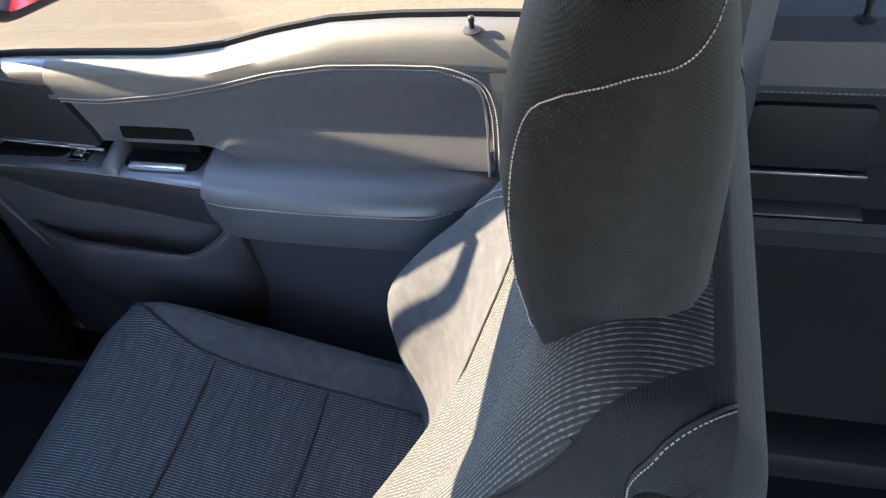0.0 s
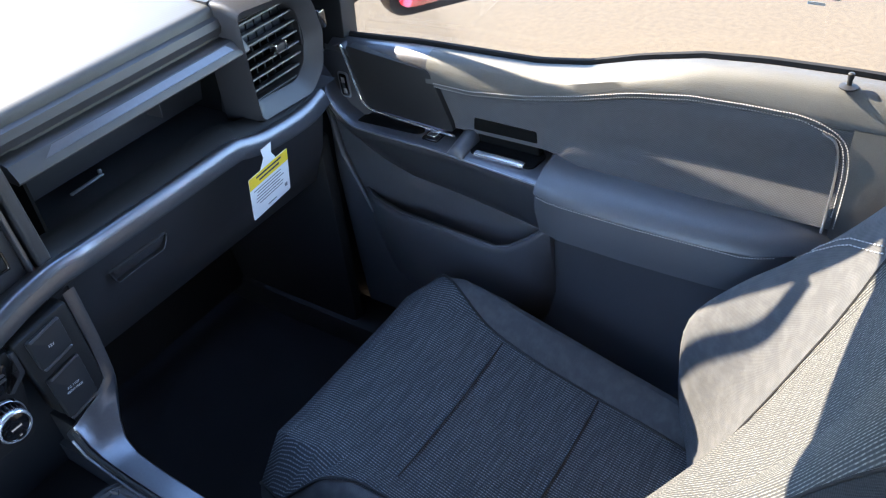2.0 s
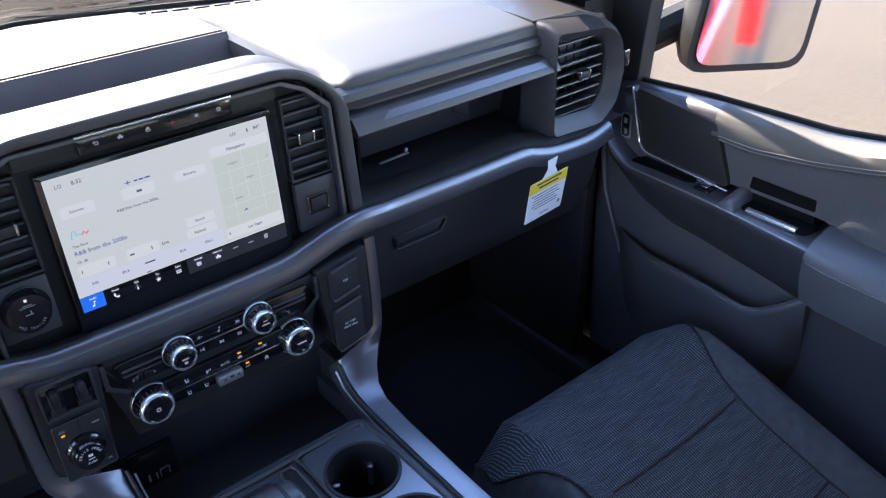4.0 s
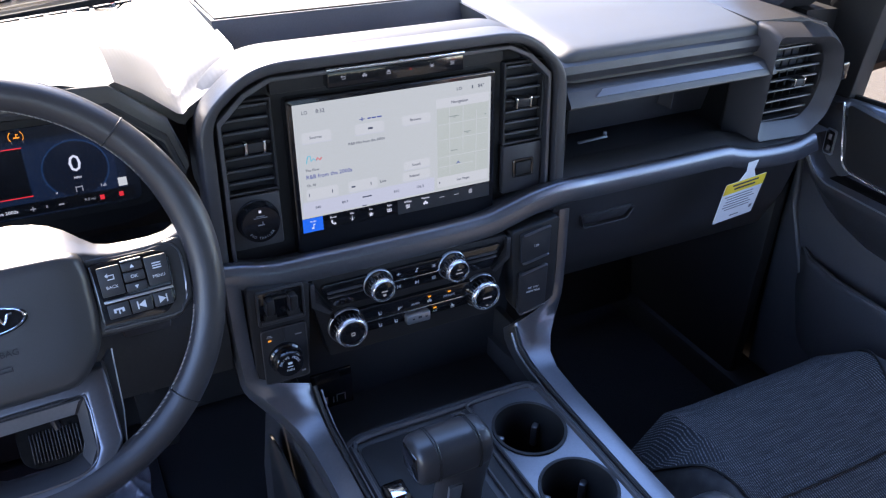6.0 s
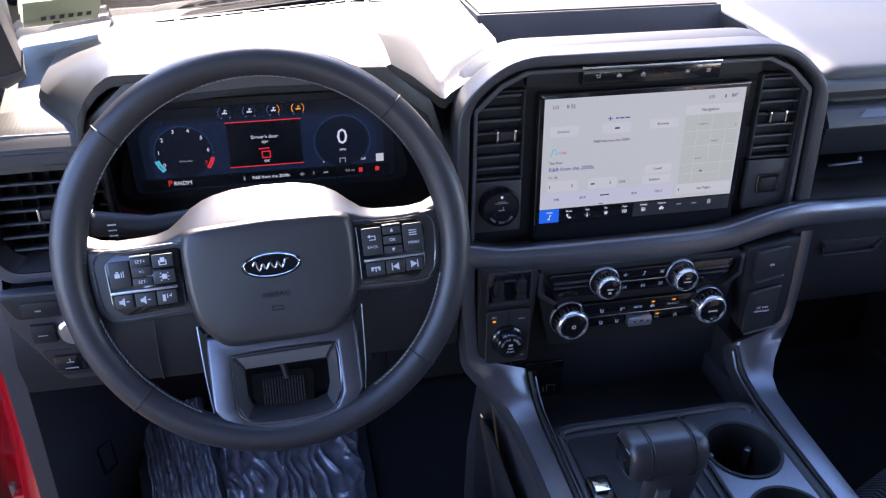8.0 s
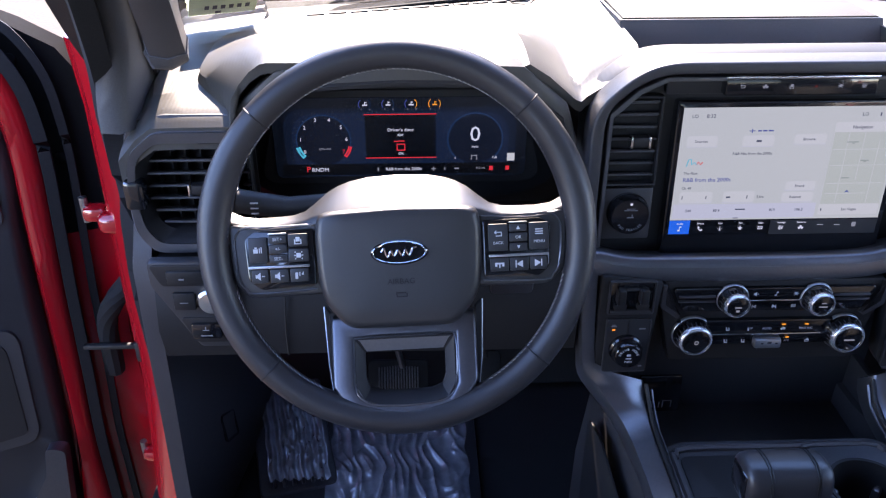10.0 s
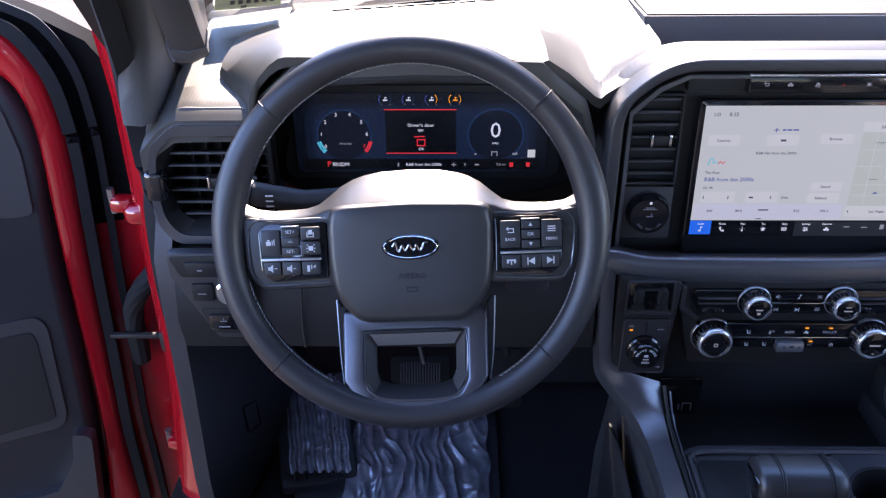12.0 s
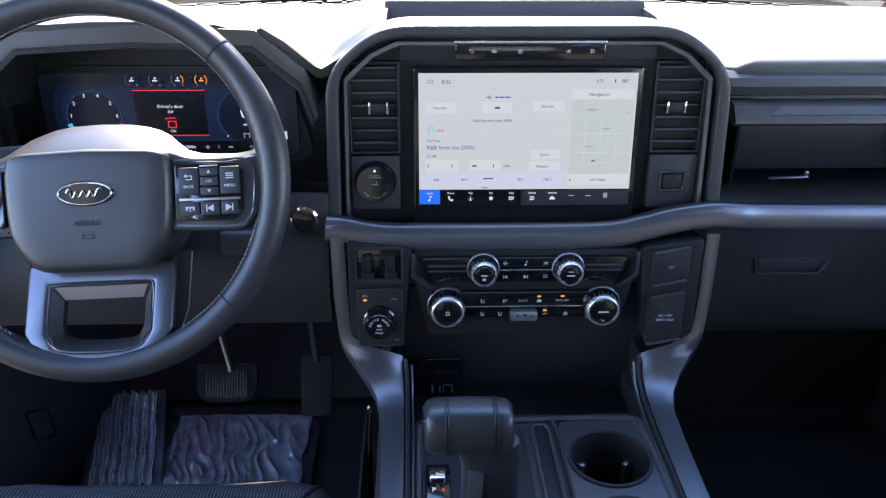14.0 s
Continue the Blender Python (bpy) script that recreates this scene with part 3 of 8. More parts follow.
def along(table, y):
    ys = [r[0] for r in table]
    return [float(np.interp(-y, [-v for v in ys], [r[k] for r in table])) for k in range(1, len(table[0]))]


# y, sill height, ledge height
SILLT = [(0.06, 1.253, 1.205), (-0.02, 1.258, 1.20), (-0.12, 1.266, 1.193), (-0.24, 1.270, 1.192), (-0.34, 1.273, 1.205), (-0.42, 1.285, 1.222), (-0.50, 1.308, 1.244), (-0.58, 1.325, 1.257), (-0.66, 1.332, 1.260), (-0.76, 1.335, 1.259), (-0.845, 1.335, 1.255)]
ys = [0.05 - 0.0225 * i for i in range(41)]


def upper_row(y):
    s, g = along(SILLT, y)
    return [(0.888, y, s - 0.06), (0.880, y, s - 0.027), (0.868, y, s - 0.022), (0.856, y, s - 0.024), (0.847, y, s - 0.029), (0.841, y, s - 0.037), (0.8375, y, max(s - 0.050, g + 0.026)), (0.8345, y, g + 0.014), (0.834, y, g + 0.008), (0.8355, y, g + 0.002), (0.842, y, g - 0.003), (0.86, y, g - 0.006), (0.888, y, g - 0.006)]


part("upper_trim", loft([upper_row(y) for y in (-0.1598, *[v for v in ys if v < -0.165])]), DOORUP, door, "grained charcoal upper trim below the window", 60)


def cap_row(y):
    u = upper_row(y)
    return [*u[:7], (0.8365, y, along(SILLT, y)[1] + 0.020), (0.840, y, along(SILLT, y)[1] + 0.012), (0.86, y, along(SILLT, y)[1] + 0.008), (0.888, y, along(SILLT, y)[1] + 0.008)]


part("sill_cap", loft([cap_row(y) for y in (0.045, 0.03, 0.0, -0.04, -0.08, -0.12, -0.155, -0.1595)]), SATIN, door, "smooth satin sill cap", 60)
def stitches(line, name, label, r=0.0009, step=0.0046):
    """Short threads along a line."""
    pts = [Vector(p) for p in line]
    out = []
    for a, b in zip(pts, pts[1:]):
        n = max(1, round((b - a).length / step))
        out += [tube([a.lerp(b, q / n), a.lerp(b, (q + 0.62) / n)], r, 4) for q in range(n)]
    return part(name, joined(*out), THREAD, door, label)


def seam_line(x_off, out):
    """The stitched seam: along the ledge, then round the rear corner of the insert and down to the armrest."""
    top = [(0.834 + x_off, y, along(SILLT, y)[1] + 0.009 + out) for y in ys if -0.72 < y < -0.165]
    return smooth_line(top + [(0.833 + x_off, -0.745 - out, 1.262 + out), (0.831 + x_off, -0.772 - out, 1.246), (0.829 + x_off, -0.783 - out, 1.215), (0.826 + x_off, -0.785 - out, 1.17), (0.822 + x_off, -0.784 - out, 1.125)], 3)


stitches(seam_line(-0.0006, 0.0), "stitching", "pale stitched seam", 0.0008, 0.0036)
stitches(seam_line(-0.0002, -0.006), "stitching", "pale stitched seam", 0.0006, 0.0036)


def ease_in(v):
    v = min(1.0, max(0.0, v))
    return v * v * (3 - 2 * v)


def insert_row(y):
    g = along(SILLT, y)[1]
    k = ease_in((-y - 0.36) / 0.08)
    return [(x - dx * k, y, 1.122 + (g - 1.120) * f) for f, x, dx in ((1.0, 0.842, 0), (0.93, 0.845, 0), (0.78, 0.845, 0.001), (0.50, 0.845, 0.005), (0.38, 0.845, 0.009), (0.24, 0.845, 0.017), (0.12, 0.844, 0.022), (0.03, 0.842, 0.024))] + [(0.90, y, 1.118), (0.90, y, g)]


part("insert", loft([insert_row(-0.165 - 0.0205 * i) for i in range(31)]), INSERT, door, "dark blue-grey cloth insert")
part("rear_trim", loft([[(0.834, y, 1.262), (0.828, y, 1.20), (0.822, y, 1.10), (0.83, y, 0.98), (0.90, y, 0.98), (0.90, y, 1.262)] for y in (-0.779, -0.80, -0.845)]), DOORUP, door)
part("edge_strip", tube(smooth_line([(0.838, -0.745, 1.250), (0.836, -0.763, 1.238), (0.834, -0.770, 1.205), (0.824, -0.772, 1.15), (0.816, -0.772, 1.12)]), 0.0018, 6), SILVER, door, "thin bright trim strip")


def arm_row(y):
    inb = float(np.interp(-y, [0.385, 0.42, 0.55, 0.70, 0.76, 0.80], [0.765, 0.755, 0.752, 0.757, 0.79, 0.83]))
    z = 1.112
    return [(0.865, y, z + 0.016), (inb + 0.060, y, z + 0.014), (inb + 0.030, y, z + 0.008), (inb + 0.014, y, z + 0.001), (inb + 0.004, y, z - 0.007), (inb, y, z - 0.016), (inb + 0.0025, y, z - 0.0185), (inb + 0.004, y, z - 0.05), (inb + 0.020, y, z - 0.098), (inb + 0.045, y, z - 0.112), (0.88, y, z - 0.114)]


part("armrest", loft([arm_row(y) for y in (-0.385, -0.389, -0.42, -0.47, -0.53, -0.60, -0.66, -0.71, -0.75, -0.78, -0.80)]), ARMPAD, door, "padded black vinyl armrest")
stitches([(np.interp(-y, [0.385, 0.42, 0.55, 0.70, 0.76], [0.763, 0.7535, 0.7505, 0.7555, 0.788]), y, 1.0945) for y in [-0.392 - 0.02 * i for i in range(18)]], "armrest_stitching", "pale stitched seam", 0.0007, 0.0038)


# bezel in front of the armrest, with the grip bowl, the pull cup and the switches
def bezel_row(y):
    inb = float(np.interp(-y, [-0.07, -0.03, 0.05, 0.20, 0.384], [0.815, 0.803, 0.795, 0.792, 0.775]))
    top = float(np.interp(-y, [-0.07, -0.045, -0.02, 0.02, 0.384], [1.205, 1.175, 1.13, 1.108, 1.106]))
    low = float(np.interp(-y, [-0.07, 0.0, 0.10, 0.384], [1.16, 1.06, 1.02, 1.0]))
    return [(0.90, y, top), (inb + 0.012, y, top), (inb + 0.003, y, top - 0.004), (inb, y, top - 0.012), (inb + 0.002, y, top - 0.02), (inb + 0.010, y, low + 0.03), (inb + 0.03, y, low), (0.90, y, low)]


part("bezel", loft([bezel_row(y) for y in (0.07, 0.045, 0.03, 0.01, -0.02, -0.06, -0.12, -0.18, -0.24, -0.30, -0.35, -0.378, -0.383)]), SATIN, door, "satin charcoal armrest bezel")
part("bezel_edge", tube(smooth_line([Vector(bezel_row(y)[2]) + Vector((-0.0005, 0, 0.0012)) for y in (0.06, 0.045, 0.03, 0.01, -0.02, -0.06, -0.12, -0.18, -0.24, -0.30, -0.35, -0.382)], 3), 0.0016, 6), SILVER, door, "thin satin silver edge line")
MX = Matrix.Rotation(radians(90), 4, "Z")  # local x -> y, local y -> -x


def flat(pts_xy, z0, z1, bevel=0.002, seg=2):
    """An outline seen from above, drawn out from z0 to z1."""
    bm = prism(pts_xy, z0, z1, Matrix(((1, 0, 0, 0), (0, 0, 1, 0), (0, 1, 0, 0), (0, 0, 0, 1))), bevel, seg)
    return bm


# Flat near-black plate; the hollow's shade is put into its colour.
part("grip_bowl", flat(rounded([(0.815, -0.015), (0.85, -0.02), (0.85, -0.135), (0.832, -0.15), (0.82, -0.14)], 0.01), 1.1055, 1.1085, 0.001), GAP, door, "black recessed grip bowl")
sw = part("window_switch", flat(rounded(rect(0.812, -0.185, 0.842, -0.155), 0.003), 1.104, 1.111, 0.002), GLOSS, door)
part("switch_key", flat(rounded(rect(0.818, -0.178, 0.834, -0.162), 0.003), 1.111, 1.1145, 0.001), CHROME, sw)
# Cup floor and wall darkened in colour for the shade inside.
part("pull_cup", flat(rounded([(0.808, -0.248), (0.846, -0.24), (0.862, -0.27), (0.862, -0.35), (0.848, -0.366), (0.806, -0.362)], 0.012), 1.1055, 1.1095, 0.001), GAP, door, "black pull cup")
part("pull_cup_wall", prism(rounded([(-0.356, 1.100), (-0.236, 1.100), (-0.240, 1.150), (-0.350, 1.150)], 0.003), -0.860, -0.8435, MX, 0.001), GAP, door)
part("pull_block", loft([[(0.792, y, 1.100), (0.793, y, t - 0.004), (0.800, y, t), (0.850, y, t + 0.010), (0.860, y, 1.100)] for y, t in ((-0.214, 1.106), (-0.219, 1.112), (-0.227, 1.118), (-0.238, 1.119), (-0.245, 1.115), (-0.248, 1.106))]), ARMPAD, door, "raised end of the pull cup", 60)
part("pull_bar", rbox((0.012, 0.088, 0.008), (0.806, -0.305, 1.112), 0.003), BRIGHT, door, "satin silver pull bar")
spk = [(0.000, 1.236), (-0.026, 1.135), (-0.045, 1.126), (-0.207, 1.118), (-0.166, 1.220)]
part("speaker_panel", prism(rounded(spk, 0.012), -0.853, -0.8345, MX, 0.002), BLACK, door, "black speaker panel")
part("speaker_strip", tube(smooth_line([(0.8325, 0.006, 1.236), (0.8325, -0.010, 1.18), (0.8325, -0.021, 1.142), (0.8325, -0.034, 1.128), (0.8325, -0.06, 1.123), (0.8325, -0.207, 1.114)], 4), 0.0022, 6), BRIGHT, door, "thin silver strip round the speaker panel")
part("front_trim", prism(rounded([(0.008, 1.236), (0.055, 1.215), (0.072, 1.14), (0.05, 1.10), (-0.01, 1.10), (-0.040, 1.118), (-0.026, 1.138)], 0.012), -0.87, -0.838, MX, 0.004), DOORP, door)
lk = part("lock_switch", prism(rounded([(0.008, 1.180), (0.024, 1.180), (0.022, 1.139), (0.006, 1.139)], 0.005), -0.838, -0.8345, MX, 0.001), GLOSS, door, "lock switches in a thin silver rim")
part("switch_rim", prism(rounded([(0.005, 1.183), (0.027, 1.183), (0.025, 1.136), (0.003, 1.136)], 0.006), -0.8385, -0.836, MX, 0.0005), SILVER, lk)
part("switch_mark", joined(rbox((0.001, 0.007, 0.010), (0.8342, 0.015, 1.169), 0.0004), rbox((0.001, 0.007, 0.010), (0.8342, 0.013, 1.149), 0.0004)), PRINTDIM, lk)


def lower_row(y):
    k = float(np.interp(-y, [-0.07, 0.05, 0.30, 0.40, 0.845], [0.0, 0.4, 0.75, 1, 1]))
    top = float(np.interp(-y, [-0.07, 0.0, 0.10, 0.38, 0.845], [1.14, 1.07, 1.03, 1.01, 1.0]))
    return [(0.90, y, top), (0.845, y, top), (0.838 - 0.018 * k, y, 0.985), (0.842 - 0.02 * k, y, 0.90), (0.85 - 0.02 * k, y, 0.75), (0.86, y, 0.62), (0.90, y, 0.60)]


part("lower_panel", loft([lower_row(y) for y in (0.07, 0.02, -0.04, -0.10, -0.2, -0.3, -0.4, -0.55, -0.7, -0.845)]), DOORP, door, "charcoal lower door panel")
LIP = ((0.02, 0.842, 0.952), (-0.03, 0.812, 0.949), (-0.10, 0.792, 0.950), (-0.20, 0.780, 0.956), (-0.30, 0.778, 0.952), (-0.325, 0.780, 0.960), (-0.36, 0.786, 0.985), (-0.393, 0.80, 1.016))
part("map_pocket", loft([[(x + 0.016, y, z - 0.004), (x + 0.012, y, z + 0.001), (x + 0.005, y, z + 0.002), (x + 0.001, y, z - 0.002), (x, y, z - 0.012), (x + 0.012, y, z - 0.10), (x + 0.035, y, z - 0.2), (0.88, y, z - 0.27), (0.885, y, z - 0.27), (x + 0.04, y, z - 0.19), (x + 0.02, y, z - 0.10)] for y, x, z in LIP]), DOORP, door, "door pocket with a rounded lip", 60)
part("pocket_edge", tube([(x + 0.006, y, z + 0.0015) for y, x, z in LIP], 0.0022, 6), SATIN, door)
part("panel_strip", tube([(0.833, 0.062, 1.13), (0.832, 0.045, 1.02), (0.834, -0.005, 0.90)], 0.006, 8), DOORP, door)
part("shell_edge", loft([[(0.875, y, z), (0.905, y, z), (0.905, y - 0.02, z), (0.875, y - 0.02, z)] for y, z in ((-0.836, 0.62), (-0.838, 1.0), (-0.842, 1.30), (-0.852, 1.55), (-0.87, 1.86))]), REDP, door, "red painted door edge")
pin = part("lock_pin", turned([(0.0105, 0), (0.0105, 0.0015), (0.007, 0.003), (0.0032, 0.004), (0.0030, 0.010), (0.0038, 0.0125), (0.0038, 0.0175), (0.002, 0.019)], Matrix.Translation((0.846, -0.760, 1.309)), 16), BLACK, door, "black lock pin in a grey collar")
part("weather_strip", sweep([(0.878, y, along(SILLT, y)[0] - 0.024) for y in ys], [(-0.003, -0.006), (0.003, -0.006), (0.003, 0.006), (-0.002, 0.007)]), RUBBER, door, "black window weather strip")
w2bm = sheet([[(0.897 - 0.10 * max(0, (z - 1.25)) ** 1.1, y, z) for z in (1.22, 1.45, 1.65, 1.84)] for y in (0.03, -0.3, -0.84)], 0.004, (1, 0, 0))
pane = part("window_pane", w2bm, TINT, door, "closed side window glass")
pane.visible_shadow = False
part("window_frame", tube(smooth_line([(0.900, 0.16, 1.30), (0.850, 0.06, 1.43), (0.814, -0.08, 1.575), (0.798, -0.20, 1.70), (0.790, -0.33, 1.83), (0.788, -0.6, 1.88), (0.788, -0.87, 1.87)]), 0.009, 8), BLACK, door)
part("sail_panel", prism(rounded([(0.27, 1.20), (0.022, 1.20), (0.016, 1.30), (0.004, 1.42), (-0.055, 1.545), (0.08, 1.52), (0.25, 1.37)], 0.01), -0.90, -0.862, Matrix.Rotation(radians(90), 4, "Z"), 0.004), BLACK, door, "black sail panel in front of the window")
part("glass_print", joined(*[rbox((0.0006, 0.05 if k else 0.02, 0.0035), (0.889, -0.70 + 0.0 * k, 1.385 + 0.008 * k), 0) for k in range(5)]), PRINTDIM, door, "small pale print on the glass")

# ---- rear passenger door ----
rdoor = thing("door_2", (0.84, -1.5, 0.6), "closed rear passenger door with dark trim", "door", kind="structure")
part("upper_trim", loft([[(0.885, y, 1.30), (0.875, y, 1.338), (0.84, y, 1.336), (0.822, y, 1.318), (0.814, y, 1.27), (0.822, y, 1.255), (0.885, y, 1.25)] for y in (-1.06, -1.3, -1.6, -1.95)]), DOORP, rdoor)
part("panel", loft([[(0.90, y, 1.255), (0.835, y, 1.255), (0.84, y, 1.15), (0.83, y, 1.14), (0.835, y, 1.0), (0.85, y, 0.6), (0.90, y, 0.6)] for y in (-1.06, -1.3, -1.6, -1.95)]), BLACK, rdoor)
part("armrest", loft([[(0.88, y, 1.092), (0.806, y, 1.090), (0.796, y, 1.080), (0.800, y, 1.05), (0.83, y, 1.03), (0.88, y, 1.03)] for y in (-1.07, -1.1, -1.3, -1.5)]), DARK, rdoor)
part("speaker_panel", prism(rounded(rect(-1.20, 1.150, -1.065, 1.235), 0.015), -0.838, -0.828, MX, 0.002), BLACK, rdoor)
part("trim_strip", rbox((0.006, 0.14, 0.004), (0.826, -1.135, 1.144), 0.001), SILVER, rdoor)
# Near-black plate painted for the shaded hollow of the cup.
part("pull_cup", prism(rounded(rect(-1.185, 1.080, -1.095, 1.128), 0.010), -0.842, -0.832, MX, 0.002), GAP, rdoor)
# Ledge in paler vinyl than the armrest, standing in for sunlight on it.
part("cup_ledge", rbox((0.030, 0.150, 0.004), (0.822, -1.135, 1.0935), 0.0015), ARMPAD, rdoor, "pull cup ledge, its sunlight put in as paler vinyl")
part("stitching", joined(*[tube([(0.8145, -1.07 - 0.006 * k, 1.262), (0.8145, -1.0735 - 0.006 * k, 1.262)], 0.0006, 4) for k in range(30)]), THREAD, rdoor)
part("lock_pin", turned([(0.0115, 0), (0.0115, 0.002), (0.006, 0.004), (0.0038, 0.006), (0.0035, 0.016), (0.0045, 0.020), (0.0045, 0.028), (0.002, 0.030)], Matrix.Translation((0.838, -1.160, 1.334)), 16), BLACK, rdoor)
rp = part("window_pane", sheet([[(0.897 - 0.10 * max(0, (z - 1.25)) ** 1.1, y, z) for z in (1.3, 1.45, 1.65, 1.84)] for y in (-1.02, -1.5, -1.95)], 0.004, (1, 0, 0)), PRIVACY, rdoor)
rp.visible_shadow = False

# ---- rear door behind the driver ----
ldoor = thing("door_4", (-0.84, -1.5, 0.6), "open rear door behind the driver with dark trim", "door", kind="structure")
part("panel", loft([[(-0.90, y, 1.33), (-0.835, y, 1.33), (-0.815, y, 1.27), (-0.835, y, 1.15), (-0.835, y, 1.0), (-0.85, y, 0.6), (-0.90, y, 0.6)] for y in (-1.12, -1.3, -1.6, -1.95)]), LOWER, ldoor)
lp = part("window_pane", sheet([[(-0.897 + 0.10 * max(0, (z - 1.25)) ** 1.1, y, z) for z in (1.3, 1.45, 1.65, 1.84)] for y in (-1.10, -1.5, -1.95)], 0.004, (-1, 0, 0)), PRIVACY, ldoor)
lp.visible_shadow = False
hinge = Matrix.Translation((-0.87, -1.10, 0))
ldoor.matrix_world = hinge @ Matrix.Rotation(radians(-68), 4, "Z") @ hinge.inverted() @ Matrix.Translation(ldoor.location)
for sx, nm in ((1, "pillar_6"), (-1, "pillar_7")):
    solid(nm, loft([[(sx * (x - 0.05), -1.95 + t, z), (sx * (x + 0.06), -1.95 + t, z), (sx * (x + 0.06), -2.18, z), (sx * (x - 0.05), -2.18, z)] for x, z, t in ((0.84, 0.55, 0), (0.84, 1.3, 0), (0.74, 1.9, -0.06))]), BPILLAR, "grey rear corner pillar trim", "pillar", "structure")


# ---- front seats ----
def seat(x0, dy, name, label, group, ahead=0.0):
    """A cloth seat whose middle is at x0; dy moves it along the cab."""
    s = thing(name, (x0, -0.45 + dy, 0.57), label, "seat", group)
    base = rbox((0.44, 0.44 + ahead, 0.20), (x0, -0.46 + dy + ahead / 2, 0.67), 0.03)
    part("seat_base", base, BLACK, s)
    # cushion: stations from front to back: y, top height, half width
    st = [(-0.175, 0.800, 0.175), (-0.180, 0.855, 0.200), (-0.200, 0.895, 0.222), (-0.235, 0.918, 0.236), (-0.26, 0.9195, 0.2405), (-0.29, 0.920, 0.241), (-0.325, 0.913, 0.242), (-0.36, 0.905, 0.243), (-0.40, 0.893, 0.244), (-0.45, 0.878, 0.245), (-0.55, 0.850, 0.245), (-0.64, 0.832, 0.240), (-0.72, 0.82, 0.225)]

    def cushion(y, z, w, lo, hi):
        pts = []
        for k in range(9):
            u = lo + (hi - lo) * k / 8
            a = abs(u) / w
            lift = 0.020 * math.exp(-((a - 0.80) / 0.13) ** 2) * min(1, (-y - 0.17) / 0.12)
            drop = 0.075 * max(0, (a - 0.80) / 0.20) ** 2.2
            pts.append((x0 + u, y + dy + ahead, z + lift - drop))
        return pts

    def strip(lo, hi, name, mat, thick=0.05):
        rows = []
        for y, z, w in st:
            seam = float(np.interp(-y, [0.175, 0.21, 0.25, 0.30, 0.36, 0.42], [0.97, 0.93, 0.84, 0.72, 0.62, 0.578]))
            inner = min(0.97, seam * 1.25)
            e0, e1 = (-inner, seam) if hi < 0.6 and lo > -0.6 else ((seam, 1.0) if lo > 0 else (-1.0, -inner))
            top = cushion(y, z, w, e0 * w, e1 * w)
            rows.append([*top, (top[-1][0], y + dy + ahead, min(top[-1][2], z) - thick), (top[0][0], y + dy + ahead, min(top[0][2], z) - thick)])
        return part(name, loft(rows), mat, s)

    strip(-0.575, 0.575, "cushion_centre", CLOTH)
    strip(0.58, 1.0, "cushion_bolster", PLAIN, 0.09)
    strip(-1.0, -0.58, "cushion_bolster", PLAIN, 0.09)
    core = loft([[(x0 + sx * w * 0.97, y + dy + ahead + 0.006, zz) for sx, zz in ((-1, z - 0.08), (1, z - 0.08), (1, z - 0.2), (-1, z - 0.2))] for y, z, w in st])
    part("cushion_side", core, PLAIN, s)
    # cross seams of the centre panel
    for yy in (-0.392, -0.552):
        z = float(np.interp(-yy, [-r[0] for r in st], [r[1] for r in st]))
        part("seam", tube([(x0 + u, yy + dy + ahead - 0.004 * (1 - (u / 0.14) ** 2), z + 0.0008) for u in np.linspace(-0.14, 0.14, 9)], 0.0016, 5), BLACK, s)
    for sx in (-1, 1):
        line = []
        for y, z, w in st[1:]:
            e = sx * min(0.97, (1.0 if sx > 0 else 1.25) * float(np.interp(-y, [0.175, 0.21, 0.25, 0.30, 0.36, 0.42], [0.97, 0.93, 0.84, 0.72, 0.62, 0.578]))) * w
            line.append(Vector((x0 + e, y + dy + ahead, cushion(y, z, w, e, e * 1.02)[0][2] + 0.001)))
        part("piping", tube(smooth_line(line, 3), 0.0022, 5), BLACK, s)
    # backrest, from the foot of its front over the top and down the rear: y, z, half width, bolster depth, outboard and inboard edges of the mesh panel
    tab = [(-0.705, 0.83, 0.222, 0.050, 0.050, 0.20), (-0.727, 0.90, 0.238, 0.082, 0.055, 0.20), (-0.752, 0.98, 0.247, 0.105, 0.060, 0.20), (-0.782, 1.06, 0.250, 0.085, 0.066, 0.20), (-0.808, 1.13, 0.250, 0.052, 0.074, 0.202), (-0.832, 1.19, 0.250, 0.030, 0.086, 0.206), (-0.856, 1.25, 0.250, 0.016, 0.108, 0.212), (-0.880, 1.31, 0.250, 0.010, 0.150, 0.220), (-0.902, 1.36, 0.248, 0.006, 0.196, 0.226), (-0.922, 1.395, 0.243, 0.003, 0.206, 0.222), (-0.944, 1.414, 0.236, 0.0, 0.200, 0.206), (-0.972, 1.419, 0.230, 0.0, 0.188, 0.188), (-1.002, 1.413, 0.230, 0.0, 0.172, 0.170), (-1.024, 1.397, 0.234, 0.0, 0.16, 0.16), (-1.036, 1.365, 0.240, 0.0, 0.15, 0.15), (-1.038, 1.28, 0.244, 0.0, 0.15, 0.15), (-1.01, 1.10, 0.244, 0.0, 0.15, 0.15), (-0.93, 0.90, 0.23, 0.0, 0.15, 0.15)]
    p1 = smooth_line([Vector(r[:3]) for r in tab], 4)
    p2 = smooth_line([Vector(r[3:]) for r in tab], 4)
    bk = [(*a, *b) for a, b in zip(p1, p2)]
    outs = []
    for k in range(len(bk)):
        a, b = bk[max(k - 1, 0)], bk[min(k + 1, len(bk) - 1)]
        outs.append(Vector((0, b[1] - a[1], a[0] - b[0])).normalized())

